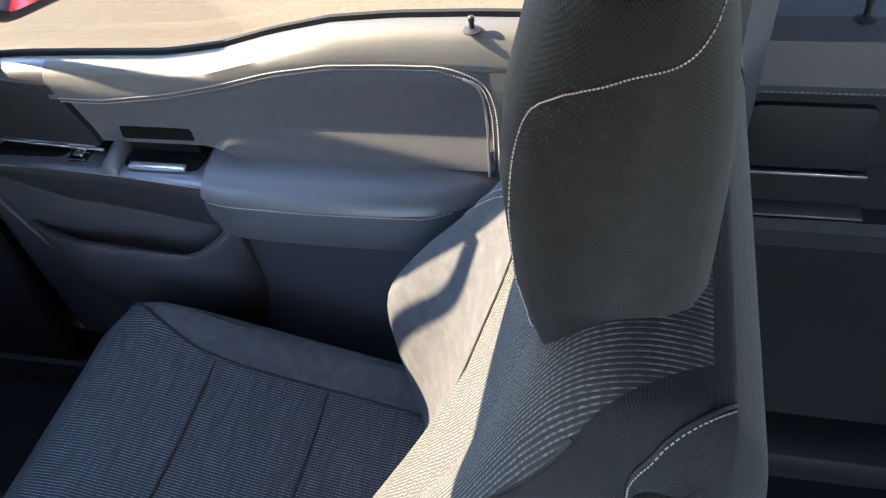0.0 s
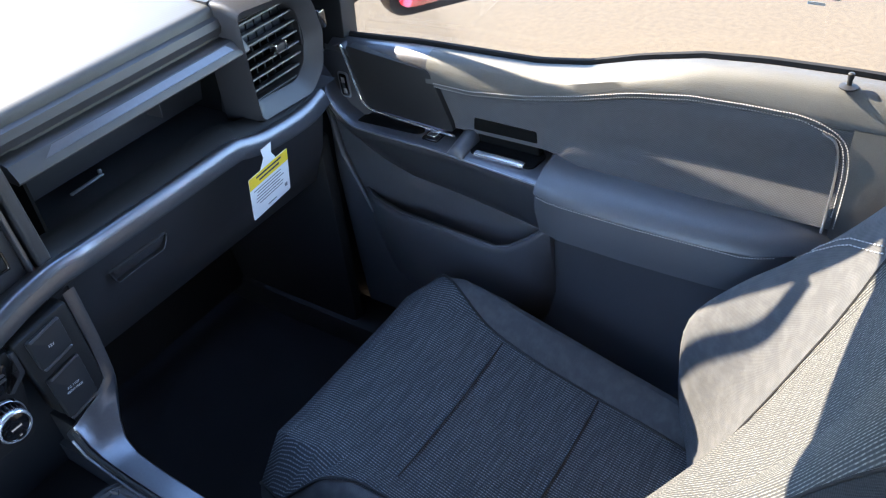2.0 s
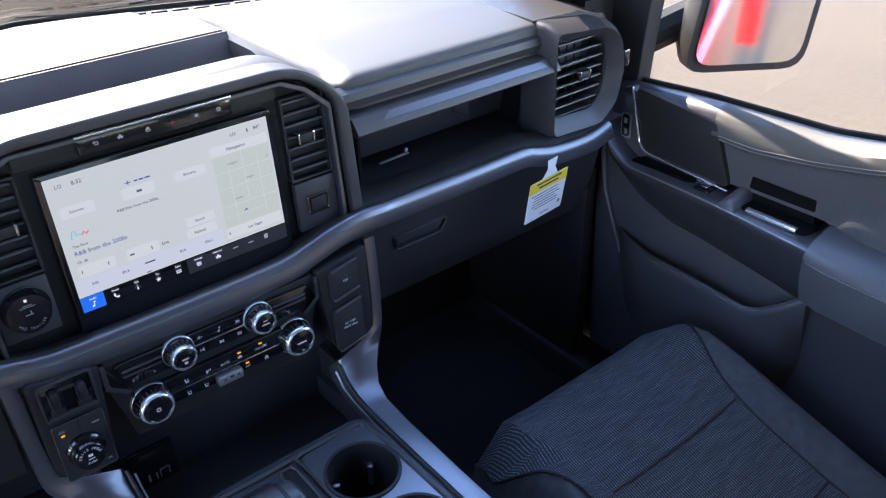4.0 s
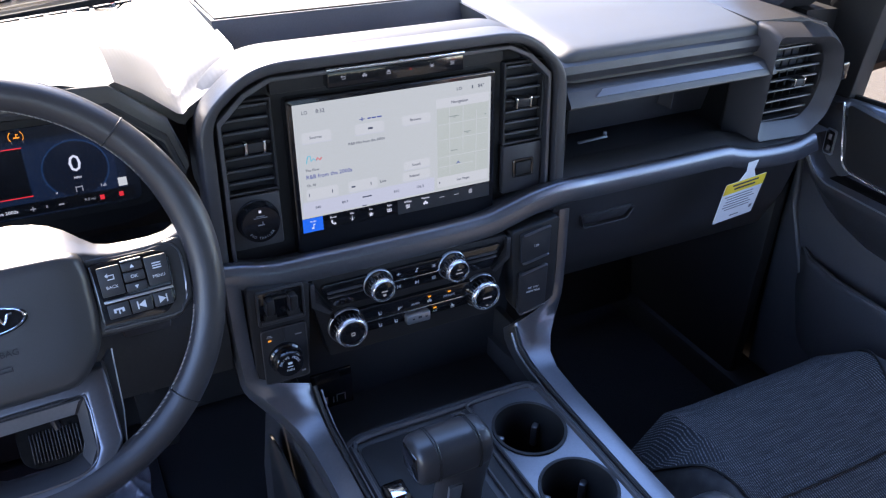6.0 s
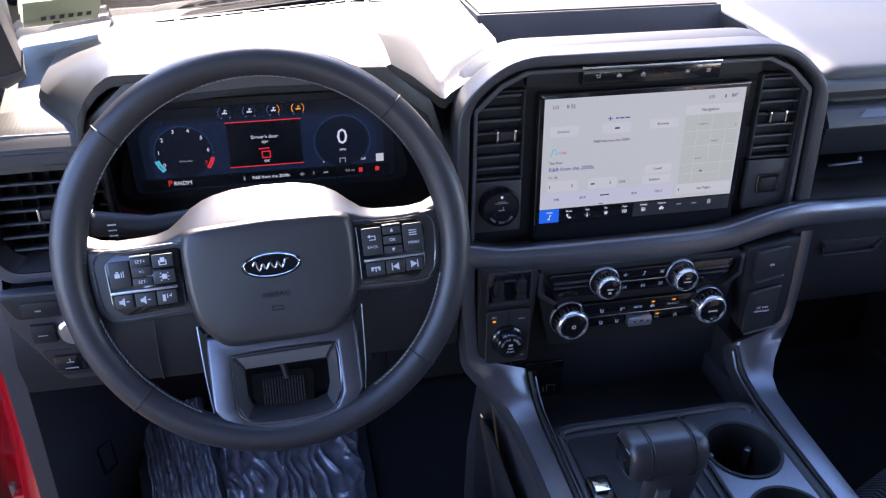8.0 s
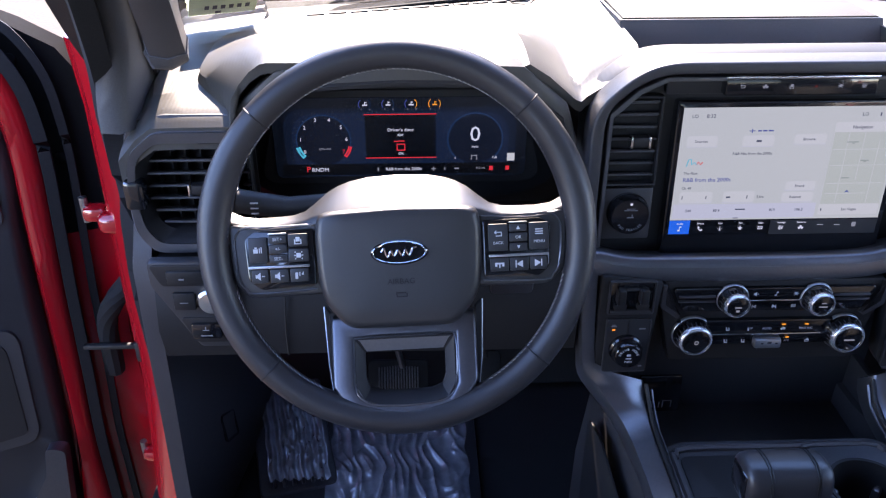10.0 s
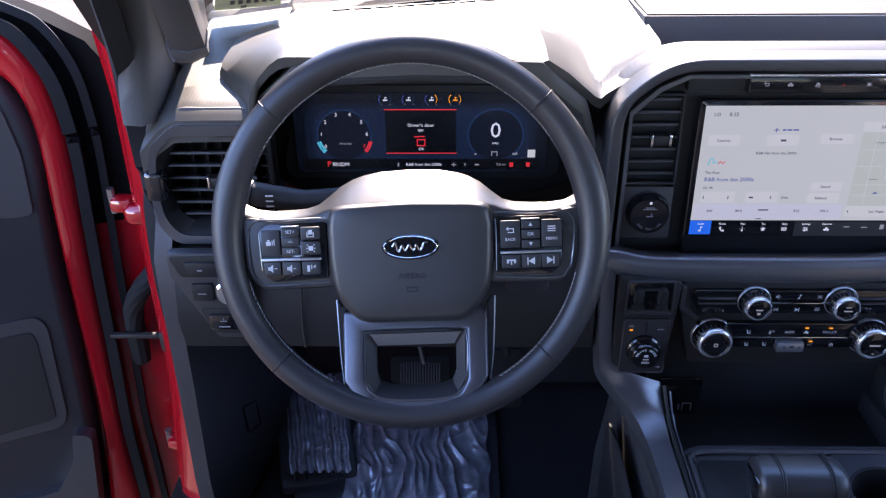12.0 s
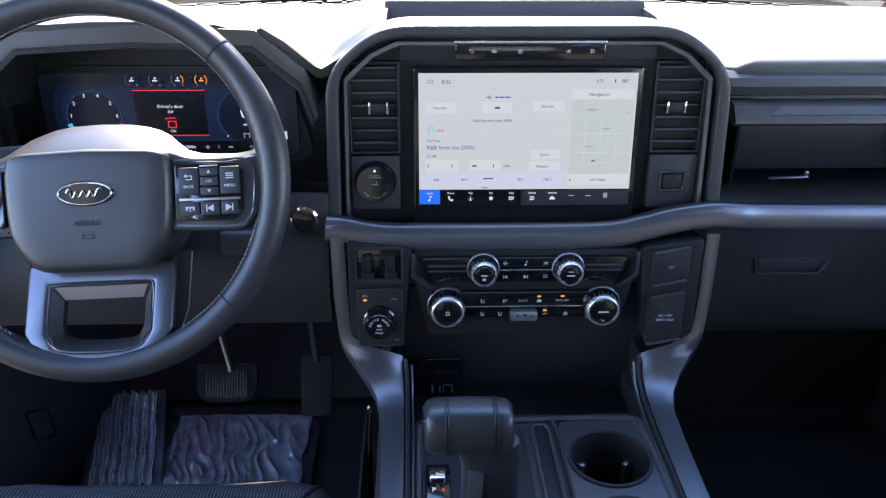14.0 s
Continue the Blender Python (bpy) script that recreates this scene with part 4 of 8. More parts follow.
    def skin(k, u, lift=0.0):
        """A place on the backrest: station k, u across, lifted off the cloth."""
        y, z, w, b, mo, mi = bk[k]
        t = abs(u)
        edge = max(0.0, (t / w - 0.84) / 0.16)
        dish = 0.010 * (1 - min(1, t / 0.10) ** 2) if z < 1.36 and b > 0 else 0.0
        return Vector((x0 + u, y + dy, z)) + outs[k] * (lift - dish + b * math.exp(-((t - 0.195) / 0.062) ** 2) - 0.045 * edge ** 2.4)

    def back_strip(side, name, mat):
        secs = []
        for k, (y, z, w, b, mo, mi) in enumerate(bk):
            lo, hi = (-mi, mo) if side == 0 else ((mo, w) if side > 0 else (-w, -mi))
            f = [skin(k, lo + (hi - lo) * q / 18) for q in range(19)]
            g, h = skin(k, hi, -0.005), skin(k, lo, -0.005)
            secs.append([*f, g, h])
        if side == 0:
            top = max(range(len(bk)), key=lambda k: bk[k][1])
            part("backrest_rear", loft(secs[top + 4:]), SHADECLOTH, s, "", 60)
            secs = secs[:top + 5]
        return part(name, loft(secs), mat, s, "" if side else "pale ribbed mesh cloth backrest panel", 60)

    back_strip(0, "backrest_centre", MESH)
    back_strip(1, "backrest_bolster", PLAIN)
    # Left bolster takes the darker cloth; its shade is in the colour.
    back_strip(-1, "backrest_bolster", SHADECLOTH)
    for sx in (-1, 1):
        top = max(range(len(bk)), key=lambda k: bk[k][1])
        rows = []
        for k in range(0, top + 1, 2):
            back = min(range(top, len(bk)), key=lambda q: abs(bk[q][1] - bk[k][1]))
            a, b = skin(k, sx * bk[k][2]), skin(back, sx * bk[back][2])
            rows.append([a.lerp(b, q / 6) + Vector((sx * 0.020 * min(1.0, ((a - b).length / 0.12) ** 2) * math.sin(math.pi * q / 6), 0, 0)) for q in range(7)])
        # Left side panel likewise darkened in colour for shade.
        part("backrest_side", sheet(rows, 0.004, (-sx, 0, 0)), PLAIN if sx > 0 else SHADECLOTH, s, "", 60)
        part("piping", tube([skin(k, (r[4] if sx > 0 else -r[5]), 0.0006) for k, r in enumerate(bk[:56 if sx > 0 else 38])], 0.0016, 5), BLACK, s)
    for off in (0.0, 0.011):
        seam = [skin(k, float(np.interp(r[1], [1.09, 1.20, 1.262], [0.244, 0.190, 0.118])) - off, 0.0008) for k, r in enumerate(bk[:40]) if 1.09 < r[1] < 1.263]
        part("stitching", joined(*[tube([a.lerp(b, q / 3), a.lerp(b, (q + 0.6) / 3)], 0.0008, 4) for a, b in zip(seam, seam[1:]) for q in range(3)]), THREAD, s)
    # stitched shoulder seam on the other side
    k0 = next(k for k, r in enumerate(bk) if r[1] > 1.30)
    seam = [skin(k, float(np.interp(k, [k0, k0 + 8, k0 + 16, k0 + 22], [-0.247, -0.246, -0.222, -0.190])), 0.0008) for k in range(k0, k0 + 23)]
    part("seam", tube(seam, 0.0014, 5), BLACK, s)
    part("stitching", joined(*[tube([a.lerp(b, q / 3) + Vector((-0.004, 0, 0)), a.lerp(b, q / 3 + 0.2) + Vector((-0.004, 0, 0))], 0.0006, 4) for a, b in zip(seam, seam[1:]) for q in range(3)]), THREAD, s)
    # head restraint
    hr = []
    HEAD = ((1.320, 0.085, -0.918, -0.968), (1.325, 0.116, -0.900, -0.982), (1.341, 0.135, -0.884, -0.991), (1.368, 0.145, -0.871, -0.997), (1.41, 0.1465, -0.863, -0.999), (1.47, 0.148, -0.858, -0.998), (1.52, 0.148, -0.859, -0.994), (1.57, 0.147, -0.867, -0.987), (1.62, 0.143, -0.881, -0.976), (1.655, 0.133, -0.905, -0.966), (1.672, 0.115, -0.916, -0.958), (1.680, 0.085, -0.93, -0.946))

    HEAD = [(z if z < 1.47 else 1.47 + (z - 1.47) * 0.80, w * (1 - 0.25 * max(0.0, z - 1.42)), yf - 0.006 - 0.06 * max(0.0, z - 1.44), yb - 0.006 - 0.06 * max(0.0, z - 1.44)) for z, w, yf, yb in HEAD]

    def head_at(y, z):
        """The half width of the head restraint at a depth and height."""
        w, yf, yb = (float(np.interp(z, [r[0] for r in HEAD], [r[k] for r in HEAD])) for k in (1, 2, 3))
        best = (9.0, 0.0)
        for i in range(240):
            t = math.pi * (i / 240 - 0.5)
            cx, cy = math.cos(t), math.sin(t)
            k = (abs(cx) ** 4.2 + abs(cy) ** 4.2) ** (-1 / 4.2)
            d = (yf + yb) / 2 + (yf - yb) / 2 * k * cy - 0.012 * (k * cx) ** 2 * min(1.0, max(0.0, cy) * 2.2)
            if abs(d - y) < best[0]:
                best = (abs(d - y), w * k * cx)
        return best[1]

    for z, w, yf, yb in HEAD:
        ring = []
        for i in range(36):
            t = 2 * math.pi * i / 36
            cx, cy = math.cos(t), math.sin(t)
            k = (abs(cx) ** 4.2 + abs(cy) ** 4.2) ** (-1 / 4.2)
            ring.append((x0 + w * k * cx, (yf + yb) / 2 + dy + (yf - yb) / 2 * k * cy - 0.012 * (k * cx) ** 2 * min(1.0, max(0.0, cy) * 2.2), z))
        hr.append(ring)
    h = part("head_restraint", loft(hr), HEADC, s, "black knitted head restraint", 60)
    for sx in (-1, 1):
        edge = [(y - 0.006 - 0.06 * max(0.0, z - 1.44), z if z < 1.47 else 1.47 + (z - 1.47) * 0.80) for y, z in ((-0.910, 1.335), (-0.888, 1.350), (-0.878, 1.38), (-0.871, 1.43), (-0.869, 1.50), (-0.876, 1.555), (-0.893, 1.583), (-0.922, 1.600), (-0.950, 1.612), (-0.968, 1.64))]
        line = [Vector((x0 + sx * (head_at(p.y, p.z) + 0.0006), p.y + dy, p.z)) for p in smooth_line([(0, y - 0.006, z) for y, z in edge], 8)]
        part("stitching", joined(*[tube([a.lerp(b, q / 2), a.lerp(b, q / 2 + 0.32)], 0.0005, 4) for a, b in zip(line, line[1:]) for q in range(2)]), PINKTHREAD, h, "pinkish stitched seam")
        part("post", tube([(x0 + sx * 0.06, -0.945 + dy, 1.36), (x0 + sx * 0.06, -0.945 + dy, 1.40)], 0.006, 10), STEEL, s)
    return s


seat(0.505, 0.0, "front_seat", "charcoal cloth front passenger seat with mesh backrest, partly sunlit", "front seats")
seat(-0.455, -0.06, "front_seat", "charcoal cloth driver's seat behind the steering wheel", "front seats", 0.12)

# ---- dashboard ----
dash = thing("dashboard", (0, 0.2, 0.6), "charcoal dashboard with a sunlit grained top and satin trim", "dashboard")
# local frame of the centre stack: x right, z up along the leaning face, y into the dash
STACK = pose(0, 0, 1.38, -4.6, 0, 0)
outer = [(-0.240, -0.195), (-0.236, 0.0), (-0.196, 0.038), (-0.160, 0.055), (0.160, 0.055), (0.196, 0.038), (0.236, 0.0), (0.240, -0.195)]
inner = [(-0.220, -0.195), (-0.217, -0.004), (-0.186, 0.024), (-0.155, 0.038), (0.155, 0.038), (0.186, 0.024), (0.217, -0.004), (0.220, -0.195)]
frame_o, frame_i = rounded(outer, 0.028, 6), rounded([(u * 1.02, w + 0.004 if w > -0.1 else w) for u, w in inner], 0.024, 6)
part("stack_frame", prism(frame_o, -0.018, 0.03, STACK, 0.0035, 3, frame_i), DARK, dash, "chamfered frame round the screen", 50)
hood_secs = []
for y, k, drop in ((0.020, 0.985, 0.016), (0.024, 0.992, 0.0095), (0.033, 0.998, 0.0040), (0.046, 1.0, 0.0008), (0.062, 1.0, -0.001), (0.072, 1.0, 0.0), (0.078, 0.995, 0.003)):
    hood_secs.append([(u * 0.995 * k, y, 1.38 + w - 0.002 - drop) for u, w in rounded([(-0.236, -0.12), (-0.235, 0.0), (-0.196, 0.038), (-0.160, 0.0535), (0.160, 0.0535), (0.196, 0.038), (0.235, 0.0), (0.236, -0.12)], 0.028, 5)])
part("stack_hood", loft(hood_secs), DASH, dash, "grained hood above the screen", 50)
# open tray behind the hood
tray = part("tray", joined(loft([[(-0.18, 0.075, 1.40), (0.18, 0.075, 1.40), (0.18, 0.075, 1.385), (-0.18, 0.075, 1.385)], [(-0.18, 0.14, 1.402), (0.18, 0.14, 1.402), (0.18, 0.14, 1.385), (-0.18, 0.14, 1.385)]]),
            loft([[(-0.172, 0.14, 1.395), (0.172, 0.14, 1.395), (0.172, 0.30, 1.395), (-0.172, 0.30, 1.395)], [(-0.172, 0.165, 1.436), (0.172, 0.165, 1.436), (0.172, 0.30, 1.430), (-0.172, 0.30, 1.430)]])), BLUEPL, dash, "open tray in the dash top")
part("speaker_grille", loft([[(-0.168, 0.17, 1.4375), (0.168, 0.17, 1.4375), (0.168, 0.17, 1.420), (-0.168, 0.17, 1.420)], [(-0.168, 0.30, 1.434), (0.168, 0.30, 1.434), (0.168, 0.30, 1.40), (-0.168, 0.30, 1.40)], [(-0.168, 0.42, 1.402), (0.168, 0.42, 1.402), (0.168, 0.42, 1.38), (-0.168, 0.42, 1.38)]]), GRILLE, dash, "ribbed speaker grille")
# top pads
def top_rows(xs, y0, heights, thick, n=9, lead=()):
    """A dash pad from y0 to the windscreen: heights are (fraction of the way, z)."""
    rows = [[(x, y, z) for x in xs] + [(x, y, z - thick * 0.4) for x in reversed(xs)] for y, z in lead]
    for i in range(n):
        fr = i / (n - 1)
        z = float(np.interp(fr, [h[0] for h in heights], [h[1] for h in heights]))
        ys_ = [y0 + fr * (base_y(x) - 0.004 - y0) for x in xs]
        rows.append([(x, y, z) for x, y in zip(xs, ys_)] + [(x, y, z - thick) for x, y in zip(reversed(xs), reversed(ys_))])
    return loft(rows)


def ease(a, b, v):
    t = min(1.0, max(0.0, (v - a) / (b - a)))
    return t * t * (3 - 2 * t)


def pad_z(y):
    """Height of the flat pads, front to windscreen."""
    return float(np.interp(y, [-0.030, -0.016, 0.0, 0.02, 0.06, 0.16, 0.30, 0.46], [1.372, 1.380, 1.385, 1.387, 1.391, 1.398, 1.402, 1.388]))


def top_z(x, y):
    """Height of the dash top beside the screen, falling away to the flat pad."""
    b = pad_z(y)
    if abs(x) < 0.275:
        c = float(np.interp(abs(x), [0.16, 0.178, 0.196, 0.222, 0.240, 0.275], [1.430, 1.426, 1.415, 1.399, 1.388, 1.384]))
        b += (c - b - 0.008 * (1 - ease(0.06, 0.09, y))) * (1 - ease(0.30, 0.46, y)) * (ease(0.275, 0.245, abs(x)) if abs(x) > 0.245 else 1.0)
    return b


def dash_top(xs, front, n=30):
    rows = []
    for i in range(n):
        g = (i / (n - 1)) ** 1.35
        top, low = [], []
        for x in xs:
            y = front(x) + g * (base_y(x) - 0.004 - front(x))
            z = top_z(x, y) - (0.007 * (1 - i / 2) ** 2 if i < 2 else 0.0)
            top.append((x, y, z))
            low.append((x, y, z - 0.055))
        rows.append(top + low[::-1])
    return loft(rows)


def hood_foot(y):
    """Where the hood over the instruments rises from the flat pad by the door."""
    return float(np.interp(y, [-0.03, -0.006, 0.03, 0.066, 0.078, 0.10, 0.24, 0.5], [-0.640, -0.645, -0.670, -0.694, -0.698, -0.699, -0.695, -0.67]))


def hood_right(y):
    return float(np.interp(y, [0.0, 0.024, 0.354, 0.6], [-0.252, -0.241, -0.250, -0.25]))


def driver_top():
    """The pad by the door, the raised hood and the fold down to the screen, column by column along their creases."""
    cols = []
    for k, dz in ((0.0, -0.040), (0.18, -0.014), (0.32, -0.001), (0.6, 0.0), (0.99, 0.0)):
        cols.append((-0.028, lambda y, k=k: (-0.772 - 0.03 * ease(0.05, 0.4, y)) * (1 - k) + hood_foot(y) * k, lambda y, dz=dz: pad_z(y) + dz))
    rise = lambda y: 1 - ease(0.07, 0.34, y)
    wall = lambda y: 0.0115 * (1 - ease(0.16, 0.26, y))
    ridge = lambda y: 1.4335 + 0.004 * ease(0.0, 0.05, y)
    for f, h in ((0.0, 0.0), (0.3, 0.36), (0.6, 0.72), (0.85, 0.95), (1.0, 1.0)):
        cols.append((-0.004 + 0.012 * min(1, 2 * f), lambda y, f=f: (hood_foot(y) + 0.0035) * (1 - f) - 0.602 * f, lambda y, h=h: pad_z(y) + wall(y) * (1 - h) + (ridge(y) - pad_z(y)) * rise(y) * h))
    for x in (-0.55, -0.50, -0.455, -0.41, -0.36, -0.322):
        cols.append((0.008, lambda y, x=x: x, lambda y, x=x: pad_z(y) + (ridge(y) + 0.003 - 40 * (x + 0.455) ** 4 - pad_z(y)) * rise(y)))
    for f, h in ((0.0, 1.0), (0.4, 0.66), (0.9, 0.06), (1.0, 0.0)):
        cols.append((0.008 + 0.010 * f, lambda y, f=f: -0.308 * (1 - f) + hood_right(y) * f, lambda y, h=h: (pad_z(y) - 0.006) * (1 - h) + (pad_z(y) + (ridge(y) - 0.004 - pad_z(y)) * rise(y)) * h))
    for x in (-0.236, -0.222, -0.209, -0.196, -0.187, -0.178, -0.168):
        cols.append((0.03, lambda y, x=x: x, lambda y, x=x: top_z(x, y)))
    n, rows = 40, []
    for i in range(n):
        g = (i / (n - 1)) ** 1.35
        top, low = [], []
        for y0, xf, zf in cols:
            y = y0 + g * (base_y(xf(0.4)) - 0.004 - y0)
            top.append((xf(y), y, zf(y)))
            low.append((xf(y), y, zf(y) - 0.012 - 0.014 * (xf(y) < -0.64) - 0.03 * ease(0.10, 0.2, y)))
        rows.append(top + low[::-1])
    return loft(rows)


part("top_pad", driver_top(), DASH, dash, "sunlit grained pad with a raised hood over the instruments", 40)
part("top_pad", dash_top([0.168 + 0.0109 * i for i in range(41)], lambda x: 0.03 if x < 0.245 else 0.019), DASH, dash, "sunlit grained pad above the upper bin", 60)
part("pad_front", loft([[(x, 0.024, 1.376), (x, 0.012, 1.370), (x, 0.009, 1.360), (x, 0.014, 1.349), (x, 0.026, 1.344), (x, 0.06, 1.342), (x, 0.06, 1.37)] for x in (0.238, 0.42, 0.604)]), DARK, dash, "soft rounded front edge of the pad")
part("pad_end", loft([[(0.604, y, z), (0.70, y2, z - 0.004), (0.765, y2, z - 0.02), (0.80, y2, 1.30), (0.604, y, 1.30)] for y, y2, z in ((0.028, 0.028, 1.392), (0.10, 0.10, 1.394), (0.20, 0.18, 1.392), (0.34, 0.29, 1.388))]), DARK, dash)
part("middle_top", top_rows([-0.168, -0.08, 0.0, 0.08, 0.168], 0.28, ((0, 1.402), (0.5, 1.400), (1, 1.388)), 0.05), DASH, dash)
part("corner_wedge", loft([[(x, y, 1.37), (x, y, z), (x + 0.004, y + 0.040, z + 0.012), (x + 0.004, y + 0.045, 1.37)] for x, y, z in ((-0.762, 0.275, 1.392), (-0.70, 0.290, 1.398), (-0.655, 0.298, 1.398))]), LOWER, dash, "grey wedge in the windscreen corner")
# defroster slots by the windscreen
for i in range(34):
    x = -0.583 + 0.0315 * i
    y = base_y(x) - 0.032
    if abs(x) > 0.02:
        part("defroster_slot", rbox((0.026, 0.0065, 0.004), (x, y, pad_z(y) + 0.0005), 0.0008, rot=Matrix.Rotation(radians(-20 * (1 if x > 0 else -1)), 4, "Z")), BLACK, dash)
# instrument hood
hp = [(-0.650, 1.360), (-0.642, 1.384), (-0.592, 1.427), (-0.455, 1.436), (-0.315, 1.430), (-0.262, 1.384), (-0.248, 1.34)]
part("instrument_hood", loft([[(-0.455 + (u + 0.455) * k, y, w - d) for u, w in hp] + [(-0.455 + (u + 0.455) * k * 0.96, y + 0.002, w - d - 0.014) for u, w in reversed(hp)] for y, k, d in ((0.000, 1.0, 0.012), (0.004, 1.0, 0.002), (0.03, 1.0, 0.0015), (0.05, 1.0, 0.004))]), DASH, dash, "grained hood over the instruments", 60)
HL = ((-0.650, 1.330), (-0.636, 1.374), (-0.588, 1.4135), (-0.455, 1.4215), (-0.318, 1.4165), (-0.266, 1.374), (-0.252, 1.33))
part("hood_liner", loft([[(-0.457 + (u + 0.457) * k, y, w - d) for u, w in HL] + [(-0.457 + (u + 0.457) * k * 0.985, y, w - d - 0.004) for u, w in reversed(HL)] for y, k, d in ((-0.0015, 1.0, 0.008), (0.004, 0.995, 0.002), (0.07, 0.97, 0.006), (0.13, 0.93, 0.008))]), BLACK, dash, "black hood lining")
part("instrument_surround", prism(rounded([(-0.690, 1.36), (-0.60, 1.415), (-0.31, 1.415), (-0.245, 1.355), (-0.245, 1.23), (-0.30, 1.205), (-0.62, 1.205), (-0.69, 1.25)], 0.03), 0.126, 0.15, None, 0.002), BLACK, dash)

# trim band that runs under the screen, along the bin and round the passenger vent
band_pts = [(-0.240, -0.036, 1.212), (-0.215, -0.040, 1.211), (-0.190, -0.042, 1.206), (-0.150, -0.042, 1.203), (0.0, -0.044, 1.203), (0.100, -0.042, 1.204), (0.140, -0.041, 1.212), (0.180, -0.040, 1.222), (0.225, -0.038, 1.227), (0.262, -0.036, 1.225), (0.30, -0.032, 1.222), (0.42, -0.030, 1.220), (0.53, -0.028, 1.219), (0.56, -0.030, 1.213), (0.60, -0.032, 1.205), (0.68, -0.030, 1.200), (0.735, -0.022, 1.205)]
band_line = smooth_line(band_pts, 6)
tb = part("trim_band", sweep(band_line, [(-0.006, -0.017), (0.0120, -0.0165), (0.0135, -0.013), (0.0118, -0.006), (0.0090, 0.0005), (0.0055, 0.0035), (0.001, 0.0040), (-0.006, 0.0025)]), SATIN, dash, "satin grey trim band", 50)
part("ledge", sweep([p for p in band_line if p.x < 0.245], [(-0.0055, -0.014), (-0.0055, 0.0010), (-0.012, -0.002), (-0.060, -0.022), (-0.060, -0.034)]), DARK, tb, "dark ledge under the screen", 50)
part("ledge", sweep([p for p in band_line if p.x > 0.235], [(-0.0050, -0.014), (-0.0050, 0.0025), (-0.012, 0.006), (-0.030, 0.011), (-0.046, 0.012), (-0.050, 0.009), (-0.050, -0.014)]), BLACK, tb, "black lip in front of the bin", 50)
part("band_face", sweep(band_line, [(0.0121, -0.006), (0.0162, -0.0195), (0.0145, -0.0240), (-0.006, -0.0245), (-0.006, -0.006)]), SATIN, tb, "satin leaning face of the band", 50)

# ---- passenger-side vent surround, upper bin, glovebox ----
vent_o = [(0.604, 1.392), (0.735, 1.378), (0.775, 1.350), (0.790, 1.29), (0.775, 1.225), (0.735, 1.190), (0.604, 1.196)]
vent_i = [(0.618, 1.362), (0.716, 1.354), (0.738, 1.336), (0.746, 1.29), (0.736, 1.250), (0.712, 1.230), (0.622, 1.236)]
def chamfer_ring(outer, inner, y_out, y_mid, y_in, y_back, share=0.42, r=0.012):
    """A ring between two outlines of as many points, with a bevelled outer shoulder and a sunk inner wall."""
    o, i = rounded(outer, r, 4), rounded(inner, r, 4)
    mid = [(a[0] + (b[0] - a[0]) * share, a[1] + (b[1] - a[1]) * share) for a, b in zip(o, i)]
    near = [(a[0] + (b[0] - a[0]) * 0.88, a[1] + (b[1] - a[1]) * 0.88) for a, b in zip(o, i)]
    return loft([[(u, y, w) for u, w in ring] for ring, y in ((o, y_back), (o, y_out), (mid, y_mid), (near, y_in), (i, y_in + 0.006), (i, y_back))], loop=True)


part("vent_surround", chamfer_ring(vent_o, vent_i, 0.004, -0.020, -0.008, 0.05), DARK, dash, "charcoal surround of the passenger vent")
part("surround_clip", rbox((0.016, 0.02, 0.03), (0.779, -0.008, 1.305), 0.004), GLOSS, dash)


def vent(u0, w0, u1, w1, m, parent, slats, tabs, tilt=0.0):
    """A vent: dark box, level slats, thin upright vanes and a bright tab."""
    v = part("vent", joined(prism(rect(u0 - 0.003, w0 - 0.003, u1 + 0.003, w1 + 0.003), 0.0, 0.012, m, 0.001, 1, rect(u0, w0, u1, w1)), rbox((u1 - u0, 0.003, w1 - w0), ((u0 + u1) / 2, 0.045, (w0 + w1) / 2), 0, m)), BLACK, parent, "black air vent")
    step = (w1 - w0) / slats
    slat = rbox((u1 - u0 - 0.001, 0.022, 0.0035), (0, 0, 0), 0.0012, seg=1)
    me = finish(slat, "slat", SLAT)
    for i in range(slats):
        ob = part("slat", me, None, v)
        ob.matrix_basis = m @ Matrix.Translation(((u0 + u1) / 2, 0.014, w0 + step * (i + 0.5))) @ Matrix.Rotation(radians(-18), 4, "X")
    vane = finish(rbox((0.002, 0.016, w1 - w0 - 0.002), (0, 0, 0), 0, seg=1), "vane", BLACK)
    n = 7
    for i in range(n):
        ob = part("vane", vane, None, v)
        ob.matrix_basis = m @ Matrix.Translation((u0 + (u1 - u0) * (i + 0.5) / n, 0.034, (w0 + w1) / 2))
    for u, w in tabs:
        t = part("tab", rbox((0.020, 0.012, 0.012), (u, -0.002, w), 0.002, m), BLACK, v)
        for sx in (-1, 1):
            part("tab_edge", rbox((0.003, 0.013, 0.015), (u + sx * 0.0105, -0.003, w), 0.001, m), CHROME, t, "chrome tab edge")
    return v


vent(-0.209, -0.094, -0.154, 0.010, STACK, dash, 7, [(-0.176, -0.040)])
vent(0.154, -0.094, 0.209, 0.010, STACK, dash, 7, [(0.176, -0.040)])
vent(0.620, 1.236, 0.742, 1.356, Matrix(), dash, 7, [(0.69, 1.295)])
